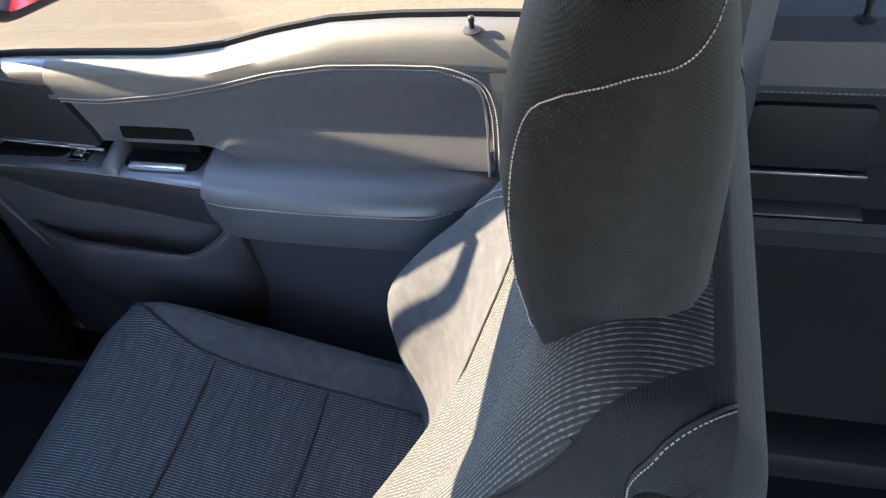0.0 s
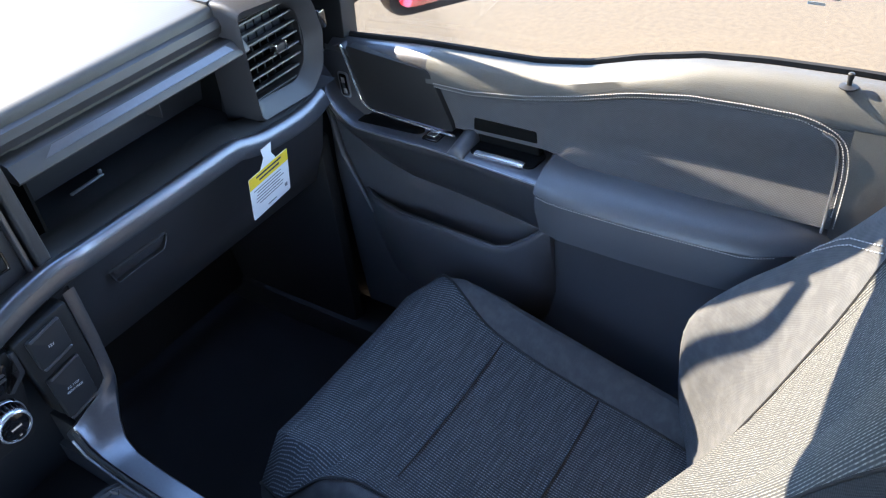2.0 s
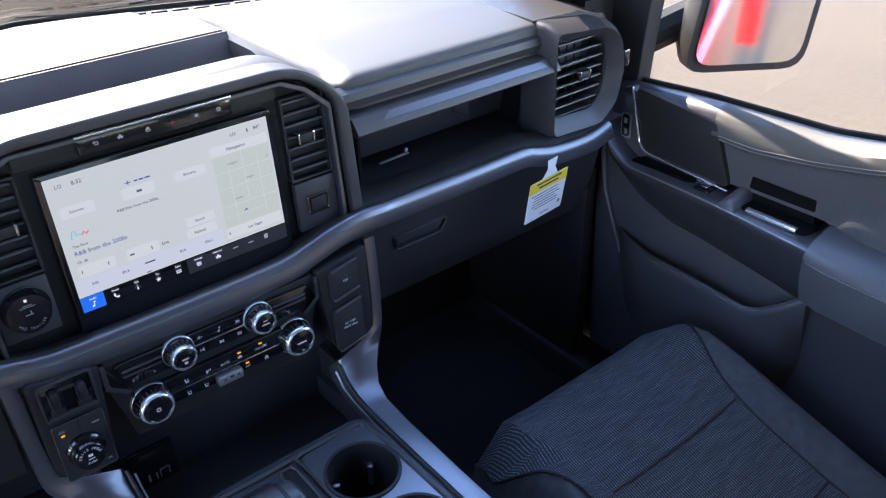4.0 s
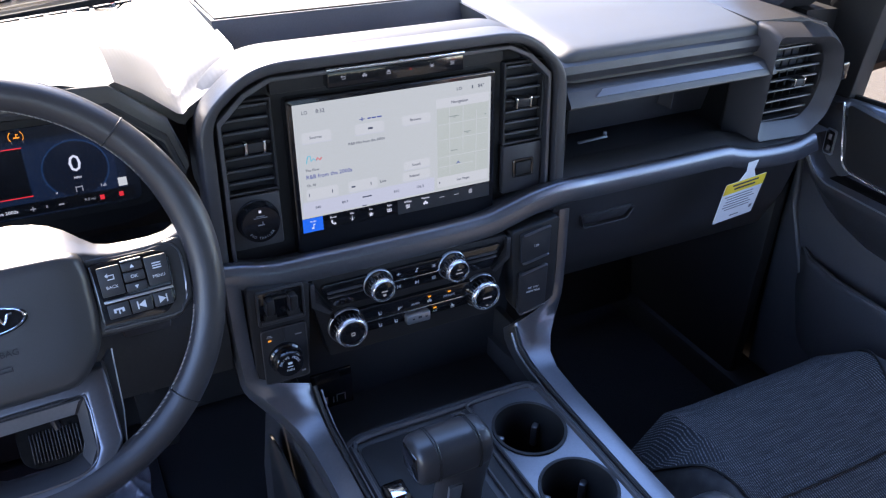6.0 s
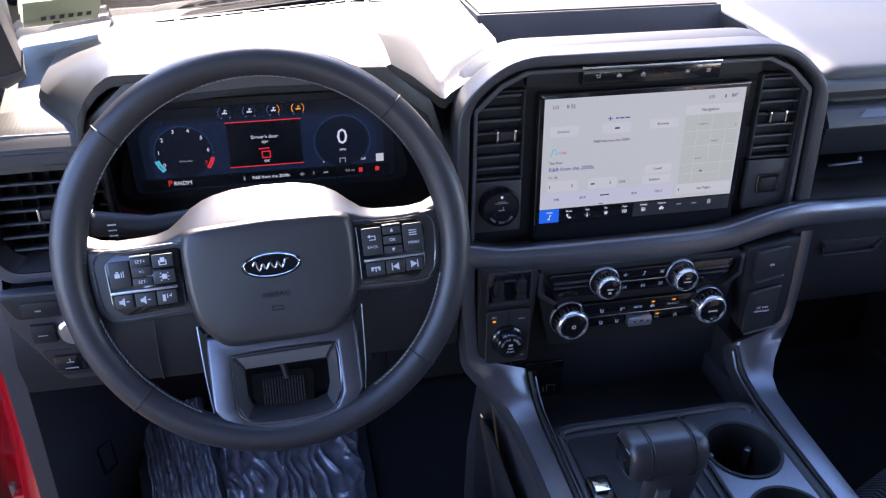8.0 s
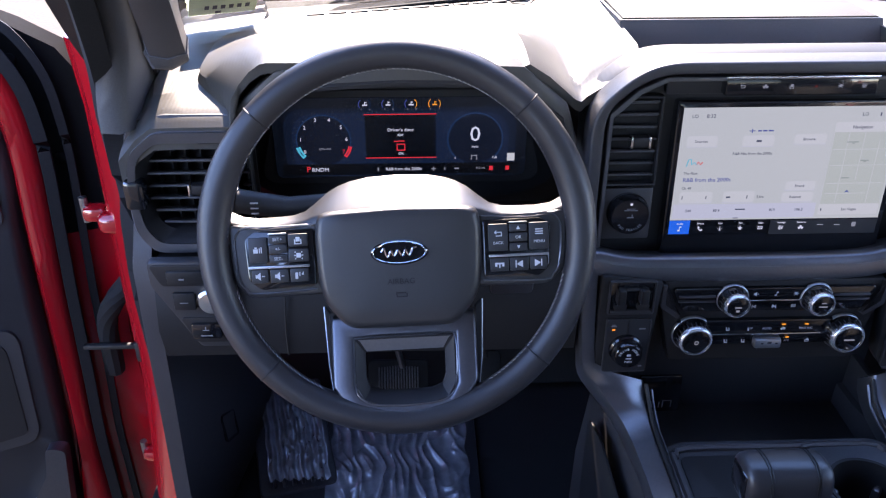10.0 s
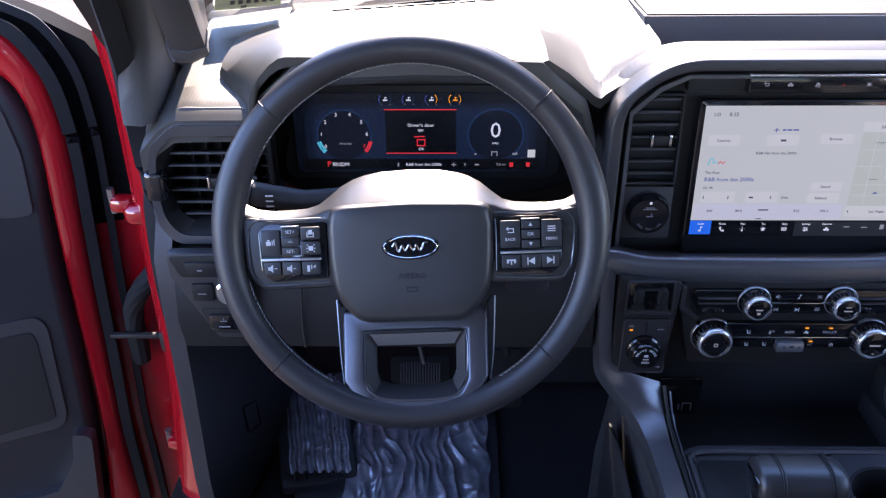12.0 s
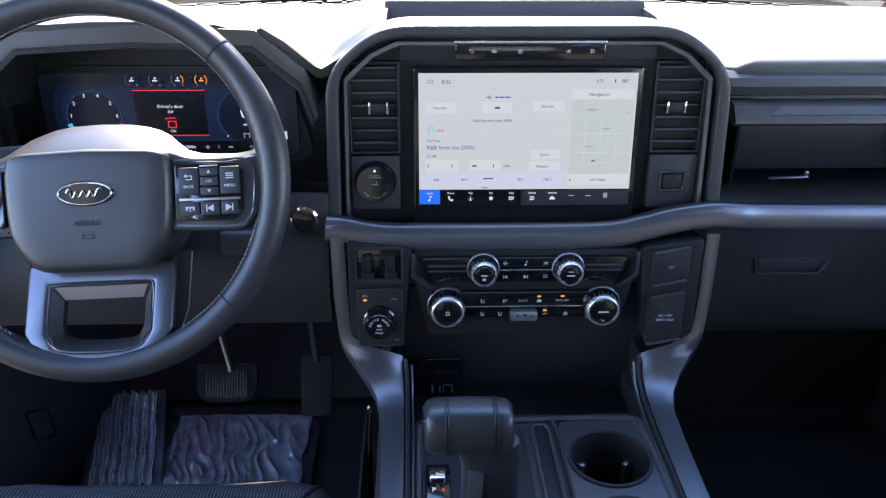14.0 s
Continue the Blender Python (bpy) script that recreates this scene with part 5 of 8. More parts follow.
# stack back plate and side panels
part("stack_plate", prism([(-0.222, -0.195), (-0.219, -0.002), (-0.186, 0.026), (0.186, 0.026), (0.219, -0.002), (0.222, -0.195)], 0.016, 0.028, STACK), BLACK, dash)
part("frame_liner", prism([(u * 0.995, w - 0.001) for u, w in inner], -0.010, 0.016, STACK, 0.001, 1, [(u * 0.972, w - 0.006) for u, w in inner]), SATIN, dash, "thin satin inner frame")
part("upper_plate", prism(rounded([(-0.150, 0.014), (-0.150, 0.034), (0.150, 0.034), (0.150, 0.014)], 0.003), 0.004, 0.016, STACK, 0.001), BLACK, dash)
key_bar = part("button_bar", rbox((0.174, 0.016, 0.021), (0, -0.002, 0.0255), 0.002, STACK), GLOSS, dash, "black row of dash buttons")
part("bright_edge", rbox((0.176, 0.007, 0.0026), (0, -0.0075, 0.0362), 0.0008, STACK), BRIGHT, key_bar)
for i, u in enumerate((-0.068, -0.042, -0.012, 0.016, 0.044, 0.071)):
    print_sign(("turn", "truck", "lane", "up", "car", "sliders")[i], u, 0.0258, 0.0062, STACK @ Matrix.Translation((0, -0.0102, 0)), SIGNRED if i == 3 else ICONLIT, key_bar, "icon")
for sx, nm in ((-1, "knob_panel"), (1, "button_panel")):
    pnl = part(nm, rbox((0.060, 0.012, 0.068), (sx * 0.182, 0.006, -0.133), 0.003, STACK), DARK, dash, "charcoal panel with a trailer knob" if sx < 0 else "charcoal panel with a square button")
    if sx < 0:
        KN = STACK @ Matrix.Translation((-0.182, 0.0, -0.130)) @ Matrix.Rotation(radians(90), 4, "X")
        kb = part("trailer_knob", turned([(0.0255, 0), (0.0255, 0.004), (0.024, 0.006), (0.0235, 0.014), (0.022, 0.017), (0.012, 0.0175)], KN, 40), GLOSS, pnl, "round black trailer knob")
        part("knob_dot", rbox((0.003, 0.001, 0.003), (-0.182, -0.0182, -0.113), 0.0005, STACK), WHITE_LIT, kb)
        for k, ch in enumerate("PRO TRAILER"):
            a = radians(232 - k * 10.4)
            mm = STACK @ Matrix.Translation((-0.182 + 0.0165 * math.sin(a), -0.0180, -0.130 + 0.0165 * math.cos(a))) @ Matrix.Rotation(a - math.pi, 4, "Y")
            if ch != " ":
                lettering(ch, 0.0042, mm, PRINTDIM, kb, "letter")
        part("knob_icon", bars([(-0.182, -0.130, 0.008, 0.0012), (-0.180, -0.128, 0.0012, 0.004), (-0.182, -0.121, 0.016, 0.0009), (-0.182, -0.119, 0.010, 0.0009)], STACK @ Matrix.Translation((0, -0.0176, 0))), PRINTDIM, kb)
    else:
        part("button_rim", prism(rounded(rect(0.166, -0.145, 0.198, -0.119), 0.003), -0.0032, 0.0, STACK, 0.0008, 1, rounded(rect(0.169, -0.142, 0.195, -0.122), 0.002)), GLOSS, pnl)
        part("square_button", rbox((0.024, 0.006, 0.018), (0.182, -0.001, -0.132), 0.002, STACK), BLACK, pnl)

# ---- touchscreen ----
scr = thing("touchscreen", tuple(STACK @ Vector((0, 0, -0.09))), "large lit touchscreen showing radio and map in a black bezel", "touchscreen")
part("bezel", prism(rounded(rect(-0.136, -0.198, 0.136, 0.007), 0.005), -0.003, 0.016, STACK, 0.002), GLOSS, scr, "gloss black bezel")
F = STACK @ Matrix.Translation((0, -0.0032, 0))


def ui(name, u0, w0, u1, w1, mat, lift=0.0, r=0.0):
    pts = rect(u0, w0, u1, w1)
    return part(name, prism(rounded(pts, r, 3) if r else pts, -0.0003 - lift, 0.0, F), mat, scr)


ui("display", -0.129, -0.141, 0.129, 0.0, SCREEN)
ui("map_area", 0.053, -0.136, 0.126, -0.024, SCREENMAP, 0.0003, 0.002)
ui("map_title", 0.052, -0.031, 0.126, -0.019, SCREEN2, 0.0005, 0.002)
ui("map_footer", 0.052, -0.136, 0.126, -0.122, SCREEN2, 0.0005, 0.002)
ui("preset_strip", -0.127, -0.139, 0.048, -0.120, SCRLINE, 0.0001)
for u0, w0, u1, w1 in ((-0.121, -0.047, -0.085, -0.034), (-0.055, -0.047, -0.018, -0.034), (0.006, -0.045, 0.044, -0.033), (0.006, -0.103, 0.042, -0.092), (0.004, -0.118, 0.042, -0.106), (-0.121, -0.118, -0.081, -0.104), (-0.068, -0.118, -0.030, -0.104)):
    ui("button", u0, w0, u1, w1, SCREEN2, 0.0004, 0.003)
    ui("button_edge", u0, w0 - 0.0006, u1, w0 + 0.0002, SCRLINE, 0.0003)
T = F @ Matrix.Translation((0, -0.0012, 0))


def on_screen(text, size, u, w, mat=SCRTXT, align="LEFT"):
    lettering(text, size, T @ Matrix.Translation((u, 0, w)), mat, scr, "caption", align)


for text, size, u, w, mat in (("LO", 0.0058, -0.119, -0.010, SCRTXT), ("8:32", 0.0064, -0.102, -0.010, SCRTXT), ("LO", 0.0058, 0.080, -0.0095, SCRTXT), ("84\u00b0", 0.0064, 0.110, -0.0095, SCRTXT), ("Sources", 0.0048, -0.112, -0.0405, SCRTXT), ("Browse", 0.0048, 0.016, -0.039, SCRTXT), ("R&B Hits from the 2000s", 0.0046, -0.065, -0.056, SCRTXT), ("The Flow", 0.0044, -0.120, -0.080, SCRTXT), ("R&B from the 2000s", 0.0070, -0.120, -0.0885, SCRBLUE), ("Ch. 48", 0.0042, -0.120, -0.099, SCRTXT), ("Live", 0.0052, -0.027, -0.111, SCRTXT), ("Sound", 0.0046, 0.017, -0.0975, SCRTXT), ("Related", 0.0046, 0.013, -0.112, SCRTXT), ("Navigation", 0.0056, 0.072, -0.025, SCRTXT), ("Las Vegas", 0.0048, 0.080, -0.129, SCRTXT), ("540", 0.0048, -0.112, -0.1285, SCRTXT), ("89.9", 0.0048, -0.078, -0.1285, SCRTXT), ("810", 0.0048, -0.009, -0.1285, SCRTXT), ("106.3", 0.0048, 0.022, -0.1285, SCRTXT)):
    on_screen(text, size, u, w, mat)
part("brand_mark", bars([(-0.046, -0.028, 0.007, 0.0008), (-0.046, -0.028, 0.0010, 0.005), (-0.037, -0.028, 0.004, 0.0016), (-0.031, -0.028, 0.005, 0.0016), (-0.024, -0.028, 0.006, 0.0016)], T), SCRBLUE, scr)
part("flow_mark", tube([tuple(T @ Vector(p)) for p in ((-0.118, 0, -0.071), (-0.116, 0, -0.0625), (-0.113, 0, -0.062), (-0.112, 0, -0.069), (-0.109, 0, -0.066), (-0.106, 0, -0.069))], 0.0006, 5), SCRCYAN, scr)
part("flow_mark", tube([tuple(T @ Vector(p)) for p in ((-0.106, 0, -0.069), (-0.104, 0, -0.0655), (-0.1015, 0, -0.069), (-0.099, 0, -0.066))], 0.0006, 5), SCRRED, scr)
split("map_street", ([(0.070, -0.075, 0.0004, 0.09), (0.089, -0.06, 0.0004, 0.06), (0.108, -0.08, 0.0004, 0.08), (0.089, -0.052, 0.07, 0.0004), (0.089, -0.072, 0.07, 0.0004), (0.089, -0.095, 0.07, 0.0004), (0.08, -0.108, 0.05, 0.0004)], T), SCREEN2, scr)
split("map_place", ([(0.076, -0.043, 0.014, 0.0010), (0.095, -0.066, 0.010, 0.0010), (0.076, -0.088, 0.010, 0.0010), (0.077, -0.0445, 0.003, 0.0008), (0.0955, -0.0675, 0.003, 0.0008), (0.121, -0.047, 0.0016, 0.0016)], T), MAPTXT, scr)
part("arrow", prism([(0.079, -0.107), (0.082, -0.1035), (0.085, -0.107), (0.082, -0.106)], -0.0003, 0, T), SCRBLUE, scr)
split("player_icon", ([(-0.118, -0.111, 0.001, 0.004), (-0.089, -0.111, 0.001, 0.004), (-0.062, -0.111, 0.005, 0.002), (-0.039, -0.111, 0.001, 0.004), (-0.049, -0.1385, 0.006, 0.001), (-0.045, -0.127, 0.012, 0.0016), (-0.036, -0.0405, 0.006, 0.0025), (0.112 - 0.01, -0.0095, 0.0015, 0.004), (0.055, -0.129, 0.0012, 0.003)], T), SCRTXT, scr)
ui("tab", -0.129, -0.1595, -0.1035, -0.1415, TABBLUE, 0.0002)
ui("key_field", -0.004, -0.1615, 0.129, -0.1425, KEYCAP, 0.0001)
for i, (text, u) in enumerate((("Audio", -0.116), ("Phone", -0.0905), ("Nav", -0.066), ("Fav", -0.041), ("Apps", -0.016), ("Settings", 0.0095), ("Features", 0.0345))):
    on_screen(text, 0.0033, u, -0.1455, WHITE_LIT, "CENTER")
    print_sign(("note", "handset", "needle", "star", "grid", "sliders", "truck")[i], u, -0.1522, 0.0066, T, WHITE_LIT, scr, "tab_icon")
part("tab_icon", bars([(0.058, -0.149, 0.007, 0.001), (0.079, -0.1495, 0.007, 0.001), (0.100, -0.149, 0.005, 0.006)], T), ICONLIT, scr)

# ---- climate and audio panel ----
HV = pose(0, -0.062, 1.118, -2.0, 0, 0)
clim = thing("climate_panel", (0, -0.05, 1.06), "black climate and audio panel with chrome-rimmed knobs", "control panel")
for sx in (-1, 1):
    part("side_column", prism(rounded([(sx * 0.216, 0.074), (sx * 0.140, 0.064), (sx * 0.148, -0.052), (sx * 0.162, -0.072), (sx * 0.206, -0.066), (sx * 0.216, -0.05)], 0.006), -0.004, 0.02, HV, 0.003), BLACK, clim, "black button column")
part("face", prism(rounded([(-0.138, 0.060), (0.138, 0.060), (0.138, 0.030), (0.118, -0.058), (-0.118, -0.058), (-0.138, 0.030)], 0.006), 0.004, 0.03, HV, 0.002), BLACK, clim)
part("upper_strip", prism(rounded([(-0.128, 0.052), (0.128, 0.052), (0.112, 0.018), (-0.112, 0.018)], 0.008), -0.001, 0.006, HV, 0.002), GLOSS, clim)
part("lower_strip", prism(rounded([(-0.116, 0.006), (0.116, 0.006), (0.110, -0.030), (-0.110, -0.030)], 0.006), -0.003, 0.006, HV, 0.002), GLOSS, clim)
part("bright_line", joined(rbox((0.080, 0.003, 0.002), (0, -0.005, 0.0365), 0.0006, HV), rbox((0.170, 0.003, 0.002), (0, -0.005, -0.013), 0.0006, HV)), CHROME, clim, "chrome line between the knobs")


for sx in (-1, 1):
    for dw in (0.0, 0.0065):
        part("strake", rbox((0.046, 0.004, 0.0026), (sx * 0.096, -0.002, 0.041 - dw), 0.0010, HV), LOWER, clim)
    part("knob_shelf", prism(rounded([(sx * 0.134, 0.058), (sx * 0.140, 0.058), (sx * 0.140, 0.026), (sx * 0.118, 0.010), (sx * 0.112, 0.014), (sx * 0.133, 0.030)], 0.001), -0.0025, 0.006, HV, 0.001), DARK, clim)


def dial(u, w, r, mark, lamp=None):
    m = HV @ Matrix.Translation((u, 0.0, w)) @ Matrix.Rotation(radians(90), 4, "X")
    k = part("knob", turned([(r + 0.0025, -0.002), (r + 0.0025, 0.003), (r + 0.001, 0.006), (r, 0.011), (r * 0.975, 0.0165), (r * 0.80, 0.017)], m, 40), GLOSS, clim, "chrome-rimmed black knob", 50)
    part("knob_ring", turned([(r * 0.985, 0.0150), (r * 0.985, 0.0175), (r * 0.93, 0.0205), (r * 0.86, 0.0222), (r * 0.81, 0.0222), (r * 0.79, 0.020)], m, 40), BRIGHT, k, "chrome rim", 50)
    part("base_ring", turned([(r + 0.0035, -0.002), (r + 0.0035, 0.002), (r + 0.002, 0.0035), (r + 0.0005, 0.0035)], m, 40), SILVER, k, "thin satin ring", 50)
    part("knob_face", turned([(r * 0.80, 0.017), (r * 0.79, 0.0205), (r * 0.70, 0.0215), (r * 0.2, 0.0218)], m, 32), GLOSS, k)
    part("knob_rib", joined(*[rbox((0.0012, 0.010, 0.0012), (u + (r - 0.0002) * math.cos(a), -0.012, w + (r - 0.0002) * math.sin(a)), 0, HV) for a in [2 * math.pi * i / 24 for i in range(24)]]), DARK, k)
    part("knob_mark", bars(mark, HV @ Matrix.Translation((u, -0.0222, w))), ICONLIT, k)


dial(-0.052, 0.037, 0.0165, [(0, 0, 0.008, 0.0016), (0, -0.005, 0.004, 0.003)])
dial(0.052, 0.037, 0.0165, [(0, -0.001, 0.010, 0.0016), (0, 0.004, 0.006, 0.001)])
dial(-0.0955, -0.0135, 0.0215, [(0, 0.002, 0.004, 0.0009), (0, -0.002, 0.004, 0.0009), (-0.002, 0, 0.0009, 0.004), (0.002, 0, 0.0009, 0.004)])
dial(0.0955, -0.0135, 0.0215, [(0, 0, 0.013, 0.002), (0, -0.012, 0.003, 0.001)])
HM = HV @ Matrix.Translation((0, -0.0045, 0))
for kind, u, w in (("speaker", -0.025, 0.045), ("note", 0, 0.045), ("car", 0.024, 0.045), ("back", -0.025, 0.027), ("next", 0, 0.027), ("menu", 0.024, 0.027), ("seat", -0.052, -0.006), ("voice", -0.024, -0.006), ("truck", 0.018, -0.006), ("seat", -0.030, -0.024), ("lane", 0.052, -0.024), ("seat", -0.052, -0.024)):
    print_sign(kind, u, w, 0.0062, HM, PRINT, clim, "icon")
lettering("AUTO", 0.0042, HM @ Matrix.Translation((-0.002, 0, -0.006)), PRINT, clim)
lettering("MAX A/C", 0.0042, HM @ Matrix.Translation((0.047, 0, -0.006)), PRINT, clim)
lettering("A/C", 0.0040, HM @ Matrix.Translation((0.026, 0, -0.0245)), PRINT, clim)
split("amber_light", ([(0.018, 0.000, 0.0045, 0.002), (0.047, 0.000, 0.0045, 0.002), (0.026, -0.0195, 0.0045, 0.002)], HM), AMBER, clim, "lit amber indicator")
fk = part("fan_key", rbox((0.034, 0.012, 0.014), (-0.001, -0.008, -0.0235), 0.003, HV), SILVER, clim, "silver fan rocker key")
part("key_mark", bars([(-0.009, -0.022, 0.003, 0.002), (0.009, -0.022, 0.003, 0.002), (0, -0.021, 0.005, 0.003)], HV @ Matrix.Translation((0, -0.0142, 0))), INK, fk)
for w0, w1, text in ((0.016, 0.066, "12V"), (-0.066, 0.006, "")):
    soc = part("socket_cover", prism(rounded([(0.154, w0), (0.199, w0 + 0.006), (0.199, w1), (0.152, w1 - 0.006)], 0.004), -0.0095, -0.003, HV, 0.002), KEYCAP, clim, "black socket cover")
    for a, b in ((w0, w0 + 0.006), (w1 - 0.006, w1)):
        # Satin tube drawn as the light caught on the cover's chamfered edge.
        part("cover_edge", tube(smooth_line([HV @ Vector(p) for p in ((0.157, -0.0098, a + (0.0015 if a == w0 else -0.001)), (0.160, -0.0104, a), (0.192, -0.0104, b), (0.196, -0.0098, b + (0.001 if a == w0 else -0.0015)))], 3), 0.0018, 6), SATIN, soc)
    if text:
        lettering(text, 0.005, HV @ Matrix.Translation((0.176, -0.0100, 0.040)), PRINT, soc)
    else:
        lettering("AC 110V", 0.0045, HV @ Matrix.Translation((0.176, -0.0100, -0.026)), PRINT, soc)
        lettering("400W MAX", 0.0045, HV @ Matrix.Translation((0.176, -0.0100, -0.032)), PRINT, soc)
tb = part("brake_controller", prism(rounded(rect(-0.207, 0.020, -0.149, 0.068), 0.004), -0.0075, -0.003, HV, 0.0012, 2, rounded(rect(-0.204, 0.023, -0.152, 0.065), 0.003)), DARK, clim, "trailer brake controller in a thin frame")
part("well", rbox((0.054, 0.002, 0.044), (-0.178, -0.0038, 0.044), 0.0005, HV), GLOSS, tb)
for u in (-0.192, -0.164):
    part("lever", joined(rbox((0.010, 0.013, 0.021), (u, -0.010, 0.049), 0.0035, HV), rbox((0.015, 0.008, 0.009), (u, -0.0075, 0.0325), 0.002, HV)), BLACK, tb)
    part("lever_line", rbox((0.0008, 0.014, 0.018), (u - 0.0055, -0.0095, 0.049), 0.0003, HV), SATIN, tb)
part("slider_slot", rbox((0.018, 0.004, 0.004), (-0.178, -0.006, 0.056), 0.001, HV), DARK, tb)
part("slider_sill", rbox((0.050, 0.006, 0.004), (-0.178, -0.0058, 0.0255), 0.001, HV), DARK, tb)
dm = part("drive_panel", prism(rounded(rect(-0.206, -0.066, -0.150, 0.014), 0.004), -0.0075, -0.003, HV, 0.0012), KEYCAP, clim, "drive mode panel")
part("panel_rim", tube([HV @ Vector((u, -0.0076, w)) for u, w in rounded(rect(-0.2055, -0.0655, -0.1505, 0.0135), 0.004, 3)], 0.0008, 5, True), LOWER, dm)
KM = HV @ Matrix.Translation((-0.179, -0.006, -0.030)) @ Matrix.Rotation(radians(90), 4, "X")
dk = part("drive_knob", turned([(0.0215, 0), (0.021, 0.006), (0.019, 0.008), (0.0175, 0.018), (0.016, 0.020), (0.006, 0.0202)], KM, 36), GLOSS, dm)
for k, ch in enumerate("DRIVE MODE"):
    a = radians(-72 + k * 16)
    if ch != " ":
        lettering(ch, 0.0044, HV @ Matrix.Translation((-0.179 + 0.0115 * math.sin(a), -0.0266, -0.030 + 0.0115 * math.cos(a))) @ Matrix.Rotation(a, 4, "Y"), PRINT, dk, "letter")
lettering("PUSH", 0.0040, HV @ Matrix.Translation((-0.179, -0.0266, -0.037)), PRINT, dk)
part("knob_icon", bars([(-0.179, -0.027, 0.005, 0.003), (-0.179, -0.032, 0.007, 0.0012)], HV @ Matrix.Translation((0, -0.0264, 0))), PRINT, dk)
part("panel_line", rbox((0.0008, 0.001, 0.018), (-0.178, -0.0082, 0.003), 0, HV), BLACK, dm)
split("icon", ([(-0.1965, 0.004, 0.007, 0.0012), (-0.1965, 0.006, 0.005, 0.0010), (-0.161, 0.0, 0.008, 0.0018), (-0.158, -0.0565, 0.0045, 0.0022)], HV @ Matrix.Translation((0, -0.0084, 0))), PRINTDIM, dm)
split("amber_light", ([(-0.1965, -0.001, 0.004, 0.0022)], HV @ Matrix.Translation((0, -0.0084, 0))), AMBER, dm)

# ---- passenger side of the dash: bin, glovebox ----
# Bin and its back near-black, with the shade inside put into the colour.
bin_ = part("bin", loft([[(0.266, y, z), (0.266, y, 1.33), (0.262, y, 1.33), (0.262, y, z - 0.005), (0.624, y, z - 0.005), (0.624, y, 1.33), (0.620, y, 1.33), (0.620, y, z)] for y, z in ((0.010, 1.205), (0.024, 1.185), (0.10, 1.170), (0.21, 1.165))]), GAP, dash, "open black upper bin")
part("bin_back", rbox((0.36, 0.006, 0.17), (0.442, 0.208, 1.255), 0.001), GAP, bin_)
part("bin_divider", rbox((0.003, 0.12, 0.07), (0.51, 0.14, 1.28), 0.001, rot=Matrix.Rotation(radians(8), 4, "Z")), LOWER, bin_)
part("bin_cheek", prism([(0.611, 1.325), (0.628, 1.33), (0.625, 1.21), (0.604, 1.213), (0.610, 1.24)], 0.018, 0.06, None, 0.003), BLACK, dash)
lid = part("bin_lid", loft([[(x, 0.045, 1.343), (x, 0.004, 1.3425), (x, -0.004, 1.3405), (x, -0.016, 1.326), (x, -0.017, 1.322), (x, -0.012, 1.318), (x, 0.045, 1.318)] for x in (0.248, 0.30, 0.50, 0.622)]), DARK, dash, "raised lid of the open upper bin")
part("lid_strip", loft([[(x0, -0.0060, 1.3400), (x0 + s_, -0.0128, 1.3318), (x0 + s_, -0.0100, 1.3288), (x0, -0.0030, 1.3375)] for x0, s_ in ((0.306, -0.016), (0.45, 0.0), (0.590, 0.008))]), SATIN, lid, "satin strip on the lid")
part("lid_inner", rbox((0.340, 0.006, 0.070), (0.452, 0.112, 1.250), 0.003, rot=Matrix.Rotation(radians(14), 4, "X")), DARK, dash, "dark inner panel of the open bin")
# Thin satin tube added to draw the light along the bin floor's edge.
part("bin_edge", tube(smooth_line([(0.300, 0.098, 1.1895), (0.40, 0.097, 1.190), (0.52, 0.096, 1.192), (0.600, 0.096, 1.198)], 4), 0.0012, 5), SATIN, dash, "line of light on the bin floor's edge, as a satin tube")
part("latch", joined(rbox((0.055, 0.006, 0.0032), (0.376, 0.090, 1.2135), 0.002, rot=Matrix.Rotation(radians(-2), 4, "Y")), rbox((0.006, 0.005, 0.007), (0.402, 0.094, 1.218), 0.002)), SILVER, dash, "metal bin latch")
part("glovebox", loft([[(x, -0.022, 1.206), (x, 0.004, 1.190), (x, 0.022, 1.140), (x, 0.040, 1.06), (x, 0.075, 0.98), (x, 0.12, 0.95), (x, 0.20, 0.95), (x, 0.20, 1.20)] for x in (0.238, 0.45, 0.62, 0.78)]), GLOVE, dash, "dark slate glovebox front")
gh = part("glovebox_handle", prism(rounded([(0.318, 1.124), (0.422, 1.124), (0.424, 1.118), (0.412, 1.099), (0.326, 1.099)], 0.004), 0.0215, 0.034, None, 0.001, 1, rounded([(0.3205, 1.1218), (0.4195, 1.1218), (0.4212, 1.1178), (0.4100, 1.1012), (0.3282, 1.1012)], 0.003)), LOWER, dash, "moulded rim of the glovebox handle")
part("handle_flap", prism(rounded([(0.326, 1.119), (0.413, 1.119), (0.408, 1.109), (0.330, 1.109)], 0.003), 0.0245, 0.034, None, 0.0015), GLOVE, gh)
part("glovebox_gap", tube([(0.25, -0.0, 1.170), (0.26, 0.016, 1.15), (0.262, 0.05, 1.03)], 0.002, 5), BLACK, dash)
part("kick_panel", joined(rbox((0.03, 0.5, 0.5), (0.80, 0.30, 0.82), 0.01), rbox((0.54, 0.02, 0.35), (0.52, 0.42, 0.78), 0.01, rot=Matrix.Rotation(radians(-12), 4, "X"))), BLACK, dash)

